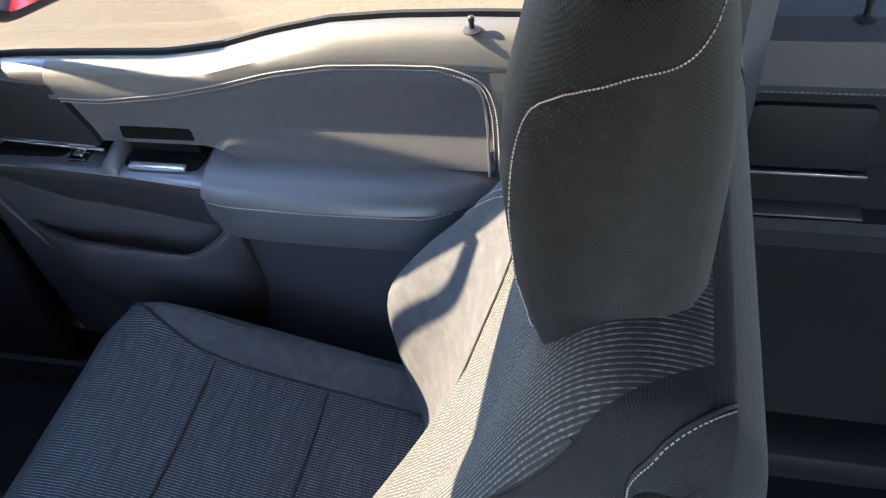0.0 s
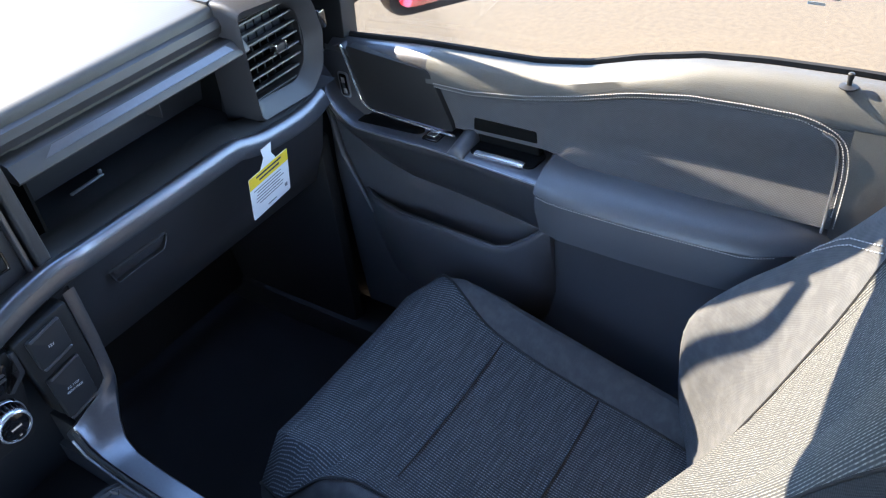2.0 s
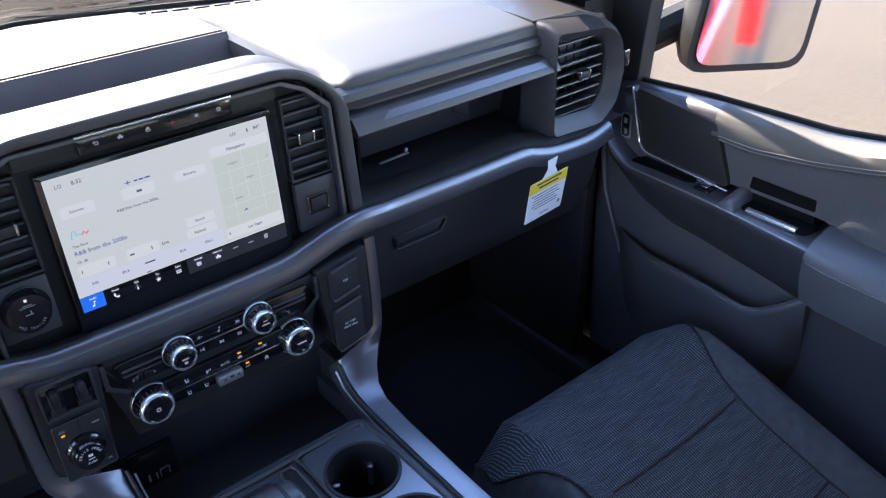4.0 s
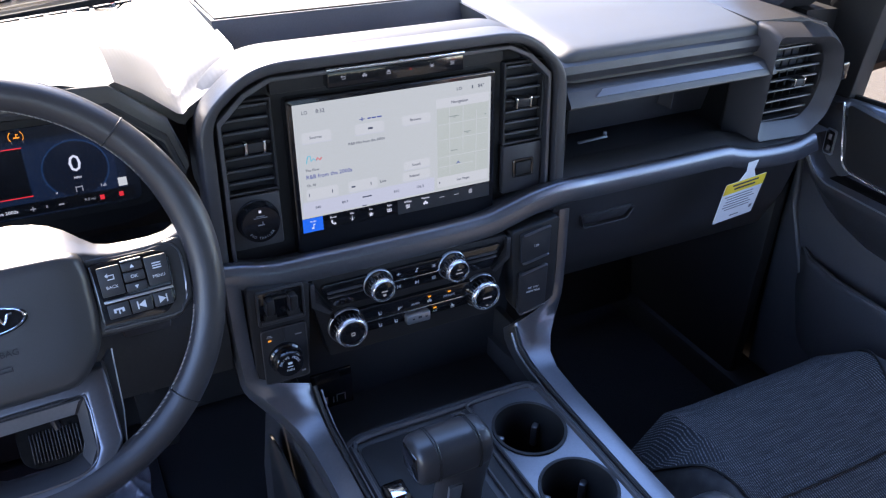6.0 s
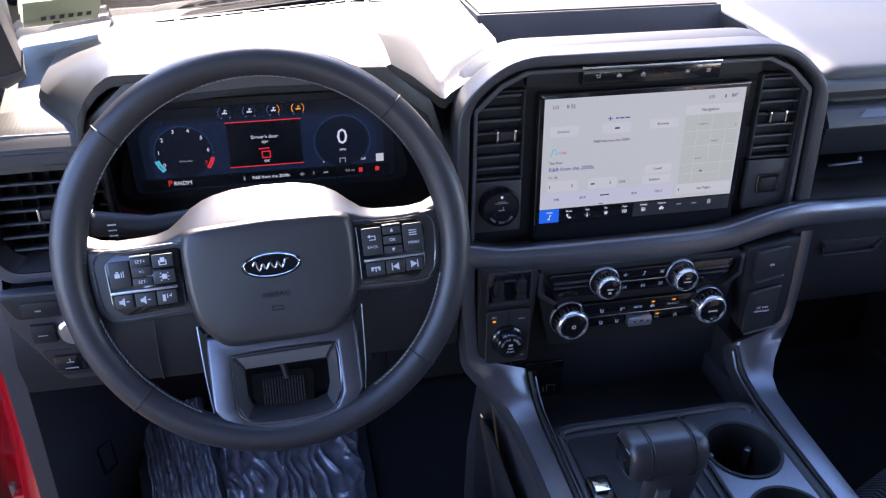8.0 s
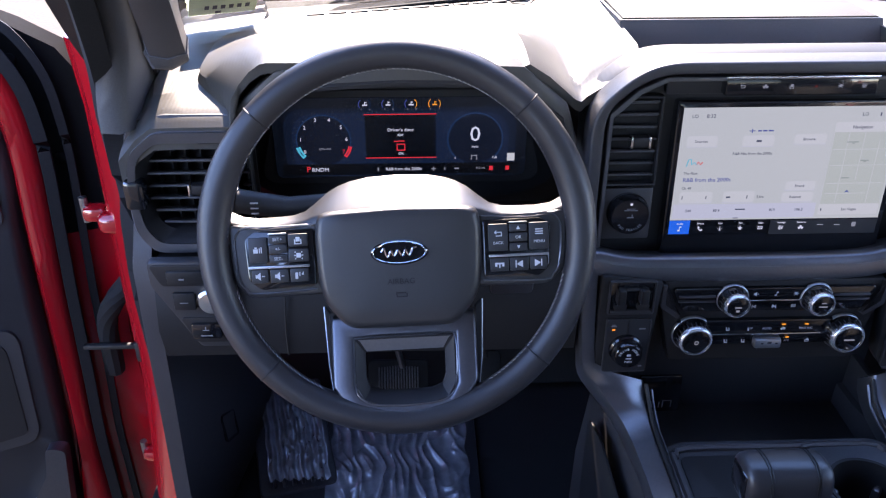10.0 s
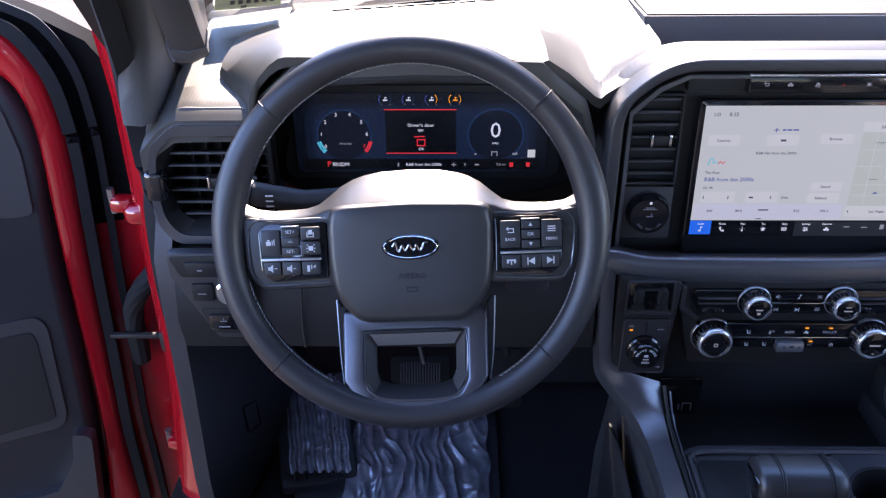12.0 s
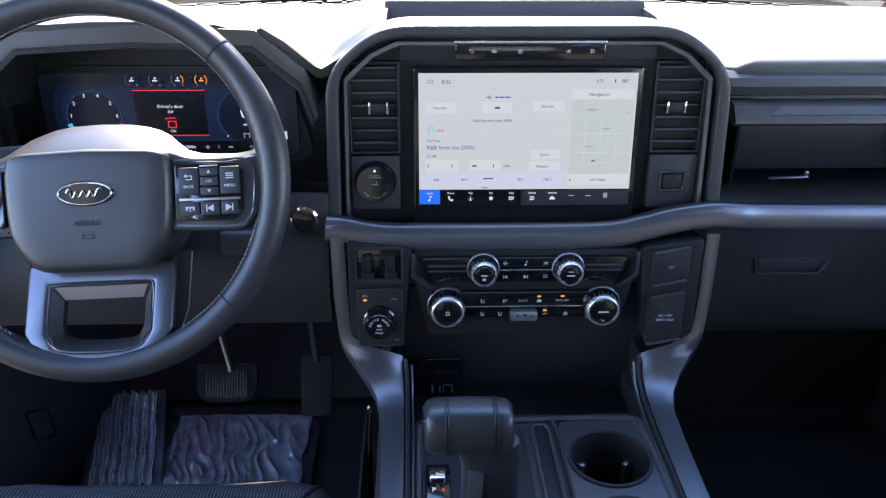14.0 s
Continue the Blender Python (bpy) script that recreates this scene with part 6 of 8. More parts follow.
# hanging warning tag
tag = thing("warning_tag", (0.575, -0.048, 1.10), "white card tag with a yellow head hanging from the trim band", "tag")
TM = pose(0.569, -0.051, 1.143, 8, 0, 6)
part("card", prism(rounded([(-0.046, -0.045), (0.046, -0.045), (0.047, 0.030), (-0.047, 0.030)], 0.003), 0, 0.0006, TM), PAPER, tag)
part("card_neck", prism([(-0.018, 0.0302), (0.020, 0.0302), (0.010, 0.045), (0.012, 0.062), (-0.012, 0.062), (-0.008, 0.045)], 0, 0.0006, TM), PAPER, tag)
part("yellow_head", prism(rect(-0.0465, 0.010, 0.0465, 0.0298), -0.0004, 0, TM), YELLOW, tag, "yellow printed head")
split("print_line", ([(0, 0.0245, 0.060, 0.003), (0, 0.0175, 0.048, 0.003)], TM @ Matrix.Translation((0, -0.0005, 0))), INK, tag)
split("print_line", ([(-0.006 + 0.003 * (i % 3), 0.004 - 0.0052 * i, 0.066 - 0.008 * (i % 2), 0.0014) for i in range(6)] + [(0, -0.037, 0.020, 0.002), (0.036, -0.030, 0.006, 0.006)], TM @ Matrix.Translation((0, -0.0002, 0))), PRINTDIM, tag)

# ---- driver's side of the dash ----
lv_o = [(-0.640, 1.382), (-0.728, 1.382), (-0.766, 1.350), (-0.776, 1.29), (-0.776, 1.235), (-0.757, 1.206), (-0.640, 1.204)]
lv_i = [(-0.640, 1.342), (-0.731, 1.342), (-0.747, 1.324), (-0.753, 1.284), (-0.744, 1.250), (-0.731, 1.237), (-0.640, 1.237)]
def ring_band(outer, inner, k0, k1, y0, y1, back=0.04, r=0.012):
    """One band of a surround, from share k0 to share k1 of the way in."""
    o, i = rounded(outer, r, 4), rounded(inner, r, 4)
    at = lambda k: [(a[0] + (b[0] - a[0]) * k, a[1] + (b[1] - a[1]) * k) for a, b in zip(o, i)]
    return loft([[(u, y, w) for u, w in ring] for ring, y in ((at(k0), back), (at(k0), y0), (at(k1), y1), (at(k1), back))], loop=True)


vs = part("vent_surround", ring_band(lv_o, lv_i, 0.0, 0.36, -0.012, -0.030), DOORP, dash, "slate grey surround of the driver's vent")
part("satin_ring", ring_band(lv_o, lv_i, 0.34, 0.66, -0.033, -0.031), SATIN, vs, "satin ring round the vent")
part("inner_bevel", ring_band(lv_o, lv_i, 0.64, 1.0, -0.029, -0.012), BLACK, vs, "black inner bevel")
vent(-0.752, 1.234, -0.630, 1.346, Matrix.Translation((0, -0.013, 0)), dash, 7, [(-0.69, 1.292)])
part("surround_clip", rbox((0.024, 0.02, 0.036), (-0.760, -0.026, 1.292), 0.005), GLOSS, dash)
part("end_cap", loft([[(-xl, yf, z), (-xl - 0.006, yf + 0.02, z), (-xl - 0.010, 0.45, z), (-0.72, 0.45, z), (-xl + 0.022, yf, z)] for z, xl, yf in ((1.372, 0.760, 0.0), (1.345, 0.772, 0.0), (1.25, 0.778, 0.0), (1.215, 0.782, -0.012), (1.19, 0.783, -0.028), (1.108, 0.785, -0.03), (0.976, 0.792, -0.02), (0.778, 0.806, 0.0), (0.60, 0.815, 0.03))]), LOWER, dash, "charcoal end panel of the dash")
part("corner_filler", loft([[(xi - 0.034, yf + 0.004, z), (xi - 0.012, yf, z), (xi, yf + 0.014, z), (xi - 0.004, 0.10, z), (xi - 0.02, 0.18, z), (xi - 0.034, 0.18, z)] for z, xi, yf in ((1.365, -0.752, -0.026), (1.385, -0.753, -0.022), (1.405, -0.753, -0.016), (1.43, -0.748, -0.016), (1.46, -0.740, -0.026), (1.50, -0.728, -0.052), (1.55, -0.714, -0.095), (1.60, -0.700, -0.140))]), BPILLAR, dash, "dark grey foot of the pillar trim", 80)
part("vent_backing", prism([(-0.79, 1.36), (-0.655, 1.36), (-0.655, 1.19), (-0.79, 1.19)], 0.06, 0.10), BLACK, dash)
part("knee_panel", loft([[(x, -0.022, 1.200), (x, -0.045, 1.180), (x, -0.060, 1.12), (x, -0.050, 1.075), (x, 0.06, 1.05), (x, 0.12, 1.20)] for x in (-0.755, -0.74, -0.60, -0.40, -0.24)]), BLACK, dash, "dark knee panel under the column")
part("knee_seam", tube([(-0.598, -0.055, 1.17), (-0.600, -0.0635, 1.12), (-0.602, -0.053, 1.076)], 0.0014, 5), BLACK, dash)
swp = part("switch_panel", prism(rounded([(-0.752, 1.222), (-0.655, 1.222), (-0.655, 1.10), (-0.705, 1.10), (-0.752, 1.19)], 0.006), -0.066, -0.050, None, 0.003), DARK, dash, "lamp and parking brake switch panel")
part("switch_slot", prism(rounded([(-0.750, 1.219), (-0.658, 1.219), (-0.658, 1.190), (-0.738, 1.190)], 0.006), -0.0672, -0.060, None, 0.001), BLACK, swp, "black slot round the keys")
part("switch_slot", prism(rounded([(-0.724, 1.145), (-0.658, 1.145), (-0.658, 1.108), (-0.708, 1.108)], 0.006), -0.0672, -0.060, None, 0.001), BLACK, swp, "black slot round the keys")
part("switch_key", joined(rbox((0.044, 0.006, 0.018), (-0.708, -0.068, 1.203), 0.002)), BLACK, swp)
part("lamp_switch", turned([(0.017, 0), (0.017, 0.006), (0.014, 0.009), (0.004, 0.0092)], Matrix.Translation((-0.682, -0.066, 1.170)) @ Matrix.Rotation(radians(90), 4, "X"), 28), CHROME, swp, "chrome-rimmed lamp switch")
part("switch_key", rbox((0.026, 0.006, 0.024), (-0.714, -0.068, 1.170), 0.002), BLACK, swp)
part("parking_brake_switch", rbox((0.036, 0.008, 0.022), (-0.694, -0.068, 1.127), 0.003), GLOSS, swp)
split("switch_icon", ([(-0.694, 1.130, 0.008, 0.0012), (-0.694, 1.133, 0.0012, 0.004), (-0.694, 1.122, 0.014, 0.0016), (-0.712, 1.203, 0.006, 0.002), (-0.714, 1.170, 0.010, 0.0012)], Matrix.Translation((0, -0.0725, 0))), PRINTDIM, swp)
st = part("start_panel", rbox((0.05, 0.012, 0.058), (-0.263, -0.026, 1.212), 0.004), DARK, dash)
sb = part("start_button", turned([(0.0175, 0), (0.0175, 0.005), (0.015, 0.007), (0.0145, 0.005)], Matrix.Translation((-0.268, -0.032, 1.210)) @ Matrix.Rotation(radians(90), 4, "X"), 30), CHROME, st, "chrome-ringed start button")
part("button_face", turned([(0.0142, 0), (0.0142, 0.006), (0.006, 0.0065)], Matrix.Translation((-0.268, -0.032, 1.210)) @ Matrix.Rotation(radians(90), 4, "X"), 24), GLOSS, sb)

part("kick_panel", loft([[(-0.800, y, 1.06), (-0.786, y, 1.05), (-0.790, y, 0.90), (-0.797, y, 0.70), (-0.800, y, 0.58), (-0.815, y, 0.58)] for y in (0.02, 0.06, 0.20, 0.34, 0.46)]), LOWER, dash, "charcoal kick panel beside the pedals")
on_end = lambda y, z, lift: (-0.7695 + (y - 0.108) * 0.0816 + lift, y, z)
cover = rounded([(0.140, 0.800), (0.196, 0.768), (0.204, 0.706), (0.150, 0.736)], 0.008, 3)
fc = part("fuse_cover", loft([[on_end(y, z, d) for y, z in cover] for d in (-0.002, 0.003)]), LOWER, dash, "small access cover beside the pedals")
part("cover_rim", tube([on_end(y, z, 0.003) for y, z in cover], 0.003, 6, True), BLACK, fc, "black rim")

# ---- instrument cluster ----
clu = thing("instrument_cluster", (-0.455, 0.12, 1.22), "lit dark blue digital instrument cluster behind the wheel", "instrument cluster")
CM = pose(-0.457, 0.118, 1.286, 0, 0, 0)
part("lens_surround", prism(rounded([(-0.19, -0.055), (-0.155, 0.075), (0.155, 0.075), (0.19, -0.055)], 0.03), 0.002, 0.008, CM), BLACK, clu)
part("display", prism(rounded(rect(-0.166, -0.045, 0.166, 0.066), 0.010), 0.0, 0.002, CM), CLUEDGE, clu)
part("display_glow", prism(rounded(rect(-0.152, -0.043, 0.152, 0.052), 0.030, 8), -0.0002, 0, CM), CLUMID, clu)
part("display_glow", prism(rounded(rect(-0.142, -0.043, 0.142, 0.046), 0.034, 8), -0.0003, 0, CM), CLUSTER, clu)
part("display_foot", prism(rect(-0.158, -0.042, 0.158, -0.026), -0.0004, 0, CM), CLUDARK, clu)
ctr = prism(rect(-0.046, -0.017, 0.046, 0.043), -0.0004, 0, CM)
part("message_field", ctr, CLUDARK, clu, "black message field")
split("red_line", ([(0, 0.0435, 0.094, 0.0012), (0, -0.0175, 0.094, 0.0012)], CM @ Matrix.Translation((0, -0.0005, 0))), SCRRED, clu)
CT = CM @ Matrix.Translation((0, -0.0010, 0))
for text, size, u, w, mat in (("Driver's door", 0.0062, 0, 0.022, WHITE_LIT), ("ajar", 0.0056, 0, 0.0155, WHITE_LIT), ("OK", 0.005, 0, -0.0115, WHITE_LIT), ("0", 0.030, 0.098, 0.014, WHITE_LIT), ("MPH", 0.0042, 0.098, -0.0035, WHITE_LIT), ("RNDM", 0.0078, -0.108, -0.034, WHITE_LIT), ("P", 0.0115, -0.1235, -0.0335, SCRRED), ("R&B from the 2000s", 0.0058, 0.003, -0.034, WHITE_LIT), ("RPMx1000", 0.0036, -0.100, -0.004, ICONLIT), ("120", 0.0046, 0.124, -0.0185, WHITE_LIT), ("0", 0.0046, 0.072, -0.0185, WHITE_LIT), ("E", 0.0050, 0.058, -0.034, ICONLIT), ("9.0 mi", 0.0050, 0.106, -0.034, ICONLIT)):
    lettering(text, size, CT @ Matrix.Translation((u, 0, w)), mat, clu, "caption")
part("door_mark", joined(bars([(0, 0.002, 0.011, 0.0014), (-0.005, -0.002, 0.0014, 0.009), (0.005, -0.002, 0.0014, 0.009), (0, -0.0065, 0.011, 0.0014), (-0.006, 0.006, 0.006, 0.0014), (0.001, 0.0065, 0.008, 0.0014)], CT)), SCRRED, clu)


def arc(cx, cz, r, a0, a1, thick, mat, name, n=28):
    pts = [(cx + r * math.sin(radians(a0 + (a1 - a0) * i / n)), cz + r * math.cos(radians(a0 + (a1 - a0) * i / n))) for i in range(n + 1)]
    inn = [(cx + (r - thick) * math.sin(radians(a0 + (a1 - a0) * i / n)), cz + (r - thick) * math.cos(radians(a0 + (a1 - a0) * i / n))) for i in range(n, -1, -1)]
    part(name, prism(pts + inn, -0.0004, 0, CT), mat, clu)


for u in (-0.101, 0.098):
    part("gauge_face", prism([(u + 0.0345 * math.cos(math.pi * k / 18), 0.008 + 0.0345 * math.sin(math.pi * k / 18)) for k in range(36)], -0.0003, 0, CM @ Matrix.Translation((0, -0.0002, 0))), CLUFACE, clu)
    for k in range(16):
        a = radians(-128 + k * 17)
        part("tick", rbox((0.0007, 0.0003, 0.0022), (0, 0, 0), 0, CT @ Matrix.Translation((u + 0.0365 * math.sin(a), 0, 0.008 + 0.0365 * math.cos(a))) @ Matrix.Rotation(a, 4, "Y"), 1), CLUBLUE, clu)
arc(-0.101, 0.008, 0.036, -128, 128, 0.0014, CLUBLUE, "tachometer_ring")
arc(-0.101, 0.008, 0.038, -132, -105, 0.006, SCRCYAN, "tachometer_start", 8)
arc(-0.101, 0.008, 0.038, 104, 130, 0.005, SCRRED, "tachometer_limit", 8)
for i in range(8):
    a = radians(-122 + i * 34.8)
    lettering(str(i), 0.0072, CT @ Matrix.Translation((-0.101 + 0.030 * math.sin(a), 0, 0.008 + 0.030 * math.cos(a))), SCRRED if i == 7 else WHITE_LIT, clu, "numeral")
arc(0.098, 0.008, 0.037, -135, 135, 0.0014, CLUBLUE, "speed_ring")
for k, u in enumerate((-0.045, -0.015, 0.0145, 0.045)):
    arc(u - 0.0005, 0.0575, 0.0080, -128, -40, 0.0009, SCRBLUE if k < 3 else AMBER, "small_gauge", 10)
    arc(u - 0.0005, 0.0575, 0.0080, 40, 128, 0.0007, CLUBLUE if k < 2 else AMBER, "small_gauge", 10)
    part("gauge_icon", bars([(u, 0.0565, 0.0062, 0.0016), (u, 0.0590, 0.0010, 0.0040), (u + 0.0014, 0.0600, 0.0022, 0.0008)], CT), AMBER if k == 3 else WHITE_LIT, clu)
    for text, du in (("C", -0.0045), ("H", 0.0062)) if k < 3 else (("E", -0.0058), ("F", 0.0058)):
        lettering(text, 0.0026, CT @ Matrix.Translation((u + du, 0, 0.0505)), ICONLIT, clu, "caption")
split("foot_icon", ([(0.043, -0.034, 0.006, 0.0012), (0.043, -0.034, 0.0012, 0.006), (0.074, -0.034, 0.006, 0.002), (-0.028 - 0.003, -0.034, 0.002, 0.005), (0.0935, -0.018, 0.0012, 0.007), (0.1005, -0.018, 0.0012, 0.007), (0.097, -0.0155, 0.006, 0.0012)], CT), ICONLIT, clu)
split("warning_mark", ([(0.120, -0.034, 0.005, 0.006), (0.142, -0.034, 0.005, 0.006)], CT), SCRRED, clu)
part("sign_mark", bars([(0.146, -0.018, 0.010, 0.011)], CT), SCREEN2, clu)

# ---- steering wheel ----
WM = pose(-0.4555, -0.176, 1.3105, -24.0, 0, 0) @ Matrix.Rotation(radians(-2.0), 4, "Y")  # local x right, z up the wheel, -y towards the driver
wheel = thing("steering_wheel", (-0.4555, -0.176, 1.3105), "black leather steering wheel with dark spokes and a satin lower spoke", "steering wheel")
R0 = 0.1826


def rim_at(a, t, grow=0.0):
    """A place on the rim: a round the wheel, t round its section; it swells where the thumbs rest."""
    swell = 1 + 0.10 * math.exp(-((abs(math.degrees(a) if a <= math.pi else math.degrees(a) - 360) - 74) / 16) ** 2)
    rr, dd = (0.0150 * swell + grow) * math.cos(t), (0.0165 + grow) * math.sin(t)
    return WM @ Vector(((R0 + rr) * math.sin(a), dd, (R0 + rr) * math.cos(a)))


part("rim", loft([[rim_at(2 * math.pi * i / 96, 2 * math.pi * k / 16) for k in range(16)] for i in range(96)], loop=True), LEATHER, wheel, "smooth black leather rim", 80)
for deg in (46.2, -46.2, 132.5, -132.5):
    part("rim_seam", tube([rim_at(radians(deg) % (2 * math.pi), 2 * math.pi * k / 18, 0.0002) for k in range(18)], 0.0009, 5, True), BLACK, wheel)
for a0, a1 in ((-86, 86), (104, 150), (-150, -104)):
    n_st = int(abs(a1 - a0) / 1.7)
    stitch = []
    for i in range(n_st):
        a = radians(a0 + (a1 - a0) * (i + 0.5) / n_st)
        stitch.append(tube([WM @ Vector(((R0 - 0.0149) * math.sin(b), -0.0035 + 0.0016 * q, (R0 - 0.0149) * math.cos(b))) for b, q in ((a - 0.011, -1), (a + 0.011, 1))], 0.00055, 4))
    part("stitching", joined(*stitch), THREAD, wheel, "grey stitching inside the rim")
# hub
HB = WM @ Matrix.Translation((0, 0.0265, 0)) @ Matrix.Diagonal((1.035, 1.0, 0.94, 1.0))
hubo = [(-0.080, 0.018), (-0.079, -0.03), (-0.0755, -0.058), (-0.063, -0.079), (-0.050, -0.092), (0.050, -0.092), (0.063, -0.079), (0.0755, -0.058), (0.079, -0.03), (0.080, 0.018), (0.077, 0.058), (0.066, 0.066), (0.0, 0.071), (-0.066, 0.066), (-0.077, 0.058)]


def hub_ring(k, d, top):
    """The hub's outline at depth d: scaled by k, its upper edge brought to height top."""
    return [HB @ Vector((u * k, d, (w * top / 0.068 if w > 0 else w) * (k if w < 0 else 1))) for u, w in rounded(hubo, 0.012, 5)]


part("airbag_cover", loft([hub_ring(0.97, 0.045, 0.032), hub_ring(0.99, 0.024, 0.032), hub_ring(1.0, 0.0, 0.034), hub_ring(1.0, -0.016, 0.036), hub_ring(0.999, -0.027, 0.0360), hub_ring(0.990, -0.0325, 0.0355), hub_ring(0.945, -0.0392, 0.0335), hub_ring(0.90, -0.0408, 0.0315), hub_ring(0.7, -0.0416, 0.024), hub_ring(0.5, -0.0422, 0.017), hub_ring(0.3, -0.0426, 0.010), hub_ring(0.1, -0.0427, 0.004)]), HUBMAT, wheel, "charcoal airbag cover", 40)
SHELF = ((0.0, 0.0325, 0.0645), (0.030, 0.0322, 0.0632), (0.048, 0.0310, 0.0600), (0.060, 0.0300, 0.0560), (0.071, 0.0290, 0.0500), (0.083, 0.0265, 0.0400), (0.093, 0.0225, 0.0325), (0.105, 0.0200, 0.0290), (0.120, 0.0190, 0.0280), (0.140, 0.0195, 0.0275), (0.155, 0.0215, 0.0295), (0.168, 0.0260, 0.0360))
shelf = []
for u, wf, wb in [(-u, a, b) for u, a, b in reversed(SHELF[1:])] + list(SHELF):
    out = min(1.0, max(0.0, (abs(u) - 0.060) / 0.034))
    db, df = 0.038 - 0.018 * out, -0.0075 + 0.0085 * out
    shelf.append([WM @ Vector(p) for p in ((u, df, wf - 0.006), (u, df + 0.0005, wf), (u, df + 0.004, wf + 0.0025), (u, df * 0.6 + db * 0.4, wf * 0.45 + wb * 0.55), (u, db, wb), (u, db + 0.004, wb - 0.012), (u, 0.012, wf - 0.012))])
part("hub_shelf", loft(shelf), HUBMAT, wheel, "charcoal shelf above the airbag cover", 60)
lm = WM @ Matrix.Translation((0.0005, -0.0170, -0.0095))
oval = [(0.0280 * math.cos(2 * math.pi * i / 40), 0.0124 * math.sin(2 * math.pi * i / 40)) for i in range(40)]
badge = part("badge", prism(oval, -0.001, 0.004, lm, 0.0006, 1), GLOSS, wheel, "oval badge with a chrome rim")
part("badge_rim", prism([(u * 0.95, w * 0.90) for u, w in oval], -0.0022, 0, lm, 0.0004, 1, [(u * 0.895, w * 0.80) for u, w in oval]), CHROME, badge, "thin chrome rim")
part("badge_script", tube(smooth_line([lm @ Vector((u, -0.0018, w)) for u, w in ((-0.0175, 0.001), (-0.0145, 0.0045), (-0.0115, -0.004), (-0.008, 0.002), (-0.005, -0.003), (-0.001, 0.0025), (0.003, -0.003), (0.006, 0.0025), (0.0095, -0.003), (0.0130, 0.0035), (0.017, 0.0045))], 4), 0.0011, 6), CHROME, badge)
lettering("AIRBAG", 0.0078, WM @ Matrix.Translation((0.001, -0.0166, -0.0385)), BLACK, wheel)
part("horn_mark", bars([(0.001, -0.0535, 0.010, 0.001), (-0.004, -0.051, 0.001, 0.005), (0.006, -0.0520, 0.001, 0.004), (0.001, -0.0497, 0.009, 0.0008)], WM @ Matrix.Translation((0, -0.0165, 0))), BLACK, wheel)


for sx in (-1, 1):
    arm = [(sx * u, w) for u, w in ((0.072, 0.028), (0.098, 0.0205), (0.135, 0.0190), (0.170, 0.0255), (0.166, -0.034), (0.150, -0.051), (0.074, -0.050))]
    part("spoke", prism(rounded(arm, 0.008), -0.0005, 0.030, WM, 0.004, 3), HUBMAT, wheel, "charcoal spoke")
    pod_o = [(sx * u, w) for u, w in ((0.083, 0.0165), (0.142, 0.0165), (0.1515, 0.0090), (0.1495, -0.0320), (0.1385, -0.0420), (0.083, -0.0400))]
    pod = part("switch_pod", prism(rounded(pod_o, 0.004), -0.0052, 0.004, WM, 0.0015), GLOSS, wheel, "black switch pod with a bright bar")
    part("pod_rim", tube(smooth_line([WM @ Vector((sx * u, -0.0012, w)) for u, w in ((0.083, 0.0205), (0.128, 0.0200), (0.150, 0.0205), (0.1585, 0.0155), (0.1620, 0.004), (0.1595, -0.030), (0.1535, -0.0405), (0.144, -0.0460), (0.083, -0.0440))], 3), 0.0011, 5), SATIN, pod, "thin satin rim")
    BM = WM @ Matrix.Translation((0, -0.0083, 0))
    part("bright_bar", rbox((0.060, 0.003, 0.0028), (sx * 0.1185, -0.0068, -0.0192), 0.0008, WM), SILVER, pod)
    part("bright_bar", rbox((0.018, 0.003, 0.0014), (sx * 0.1185, -0.0068, 0.0135), 0.0005, WM), SILVER, pod)
    keys = [(0.1185, 0.0080, 0.018, 0.0082), (0.1185, -0.0016, 0.018, 0.0090), (0.1185, -0.0112, 0.018, 0.0082), (0.0990, -0.0282, 0.0185, 0.0135), (0.1185, -0.0282, 0.0185, 0.0135), (0.1375, -0.0278, 0.0165, 0.0135)]
    keys += [(0.0985, -0.0010, 0.0195, 0.027), (0.1390, -0.0010, 0.0195, 0.027)] if sx > 0 else [(0.0985, 0.0065, 0.0195, 0.0125), (0.0985, -0.0085, 0.0195, 0.0130), (0.1380, -0.0020, 0.0185, 0.025)]
    signs = ("up", "OK", "down", "phone", "back", "next", "turn", "menu") if sx > 0 else ("SET+", "+/-", "SET-", "voice", "speaker", "speaker", "lane", "car", "gap")
    for (u, w, du, dw), sign in zip(keys, signs):
        bt = part("button", rbox((du, 0.004, dw), (sx * u, -0.0062, w), 0.0012, WM), KEYCAP, pod)
        if sign in ("OK", "SET+", "+/-", "SET-"):
            lettering(sign, 0.0044, BM @ Matrix.Translation((sx * u, 0, w)), PRINT, bt)
        elif sign in ("turn", "menu"):
            lettering("BACK" if sign == "turn" else "MENU", 0.0040, BM @ Matrix.Translation((sx * u, 0, w - 0.0055)), PRINT, bt)
            print_sign(sign, sx * u, w + 0.0035, 0.0085, BM, PRINT, bt)
        else:
            print_sign(sign, sx * u, w, 0.0090 if dw > 0.010 else 0.0062, BM, PRINT, bt)
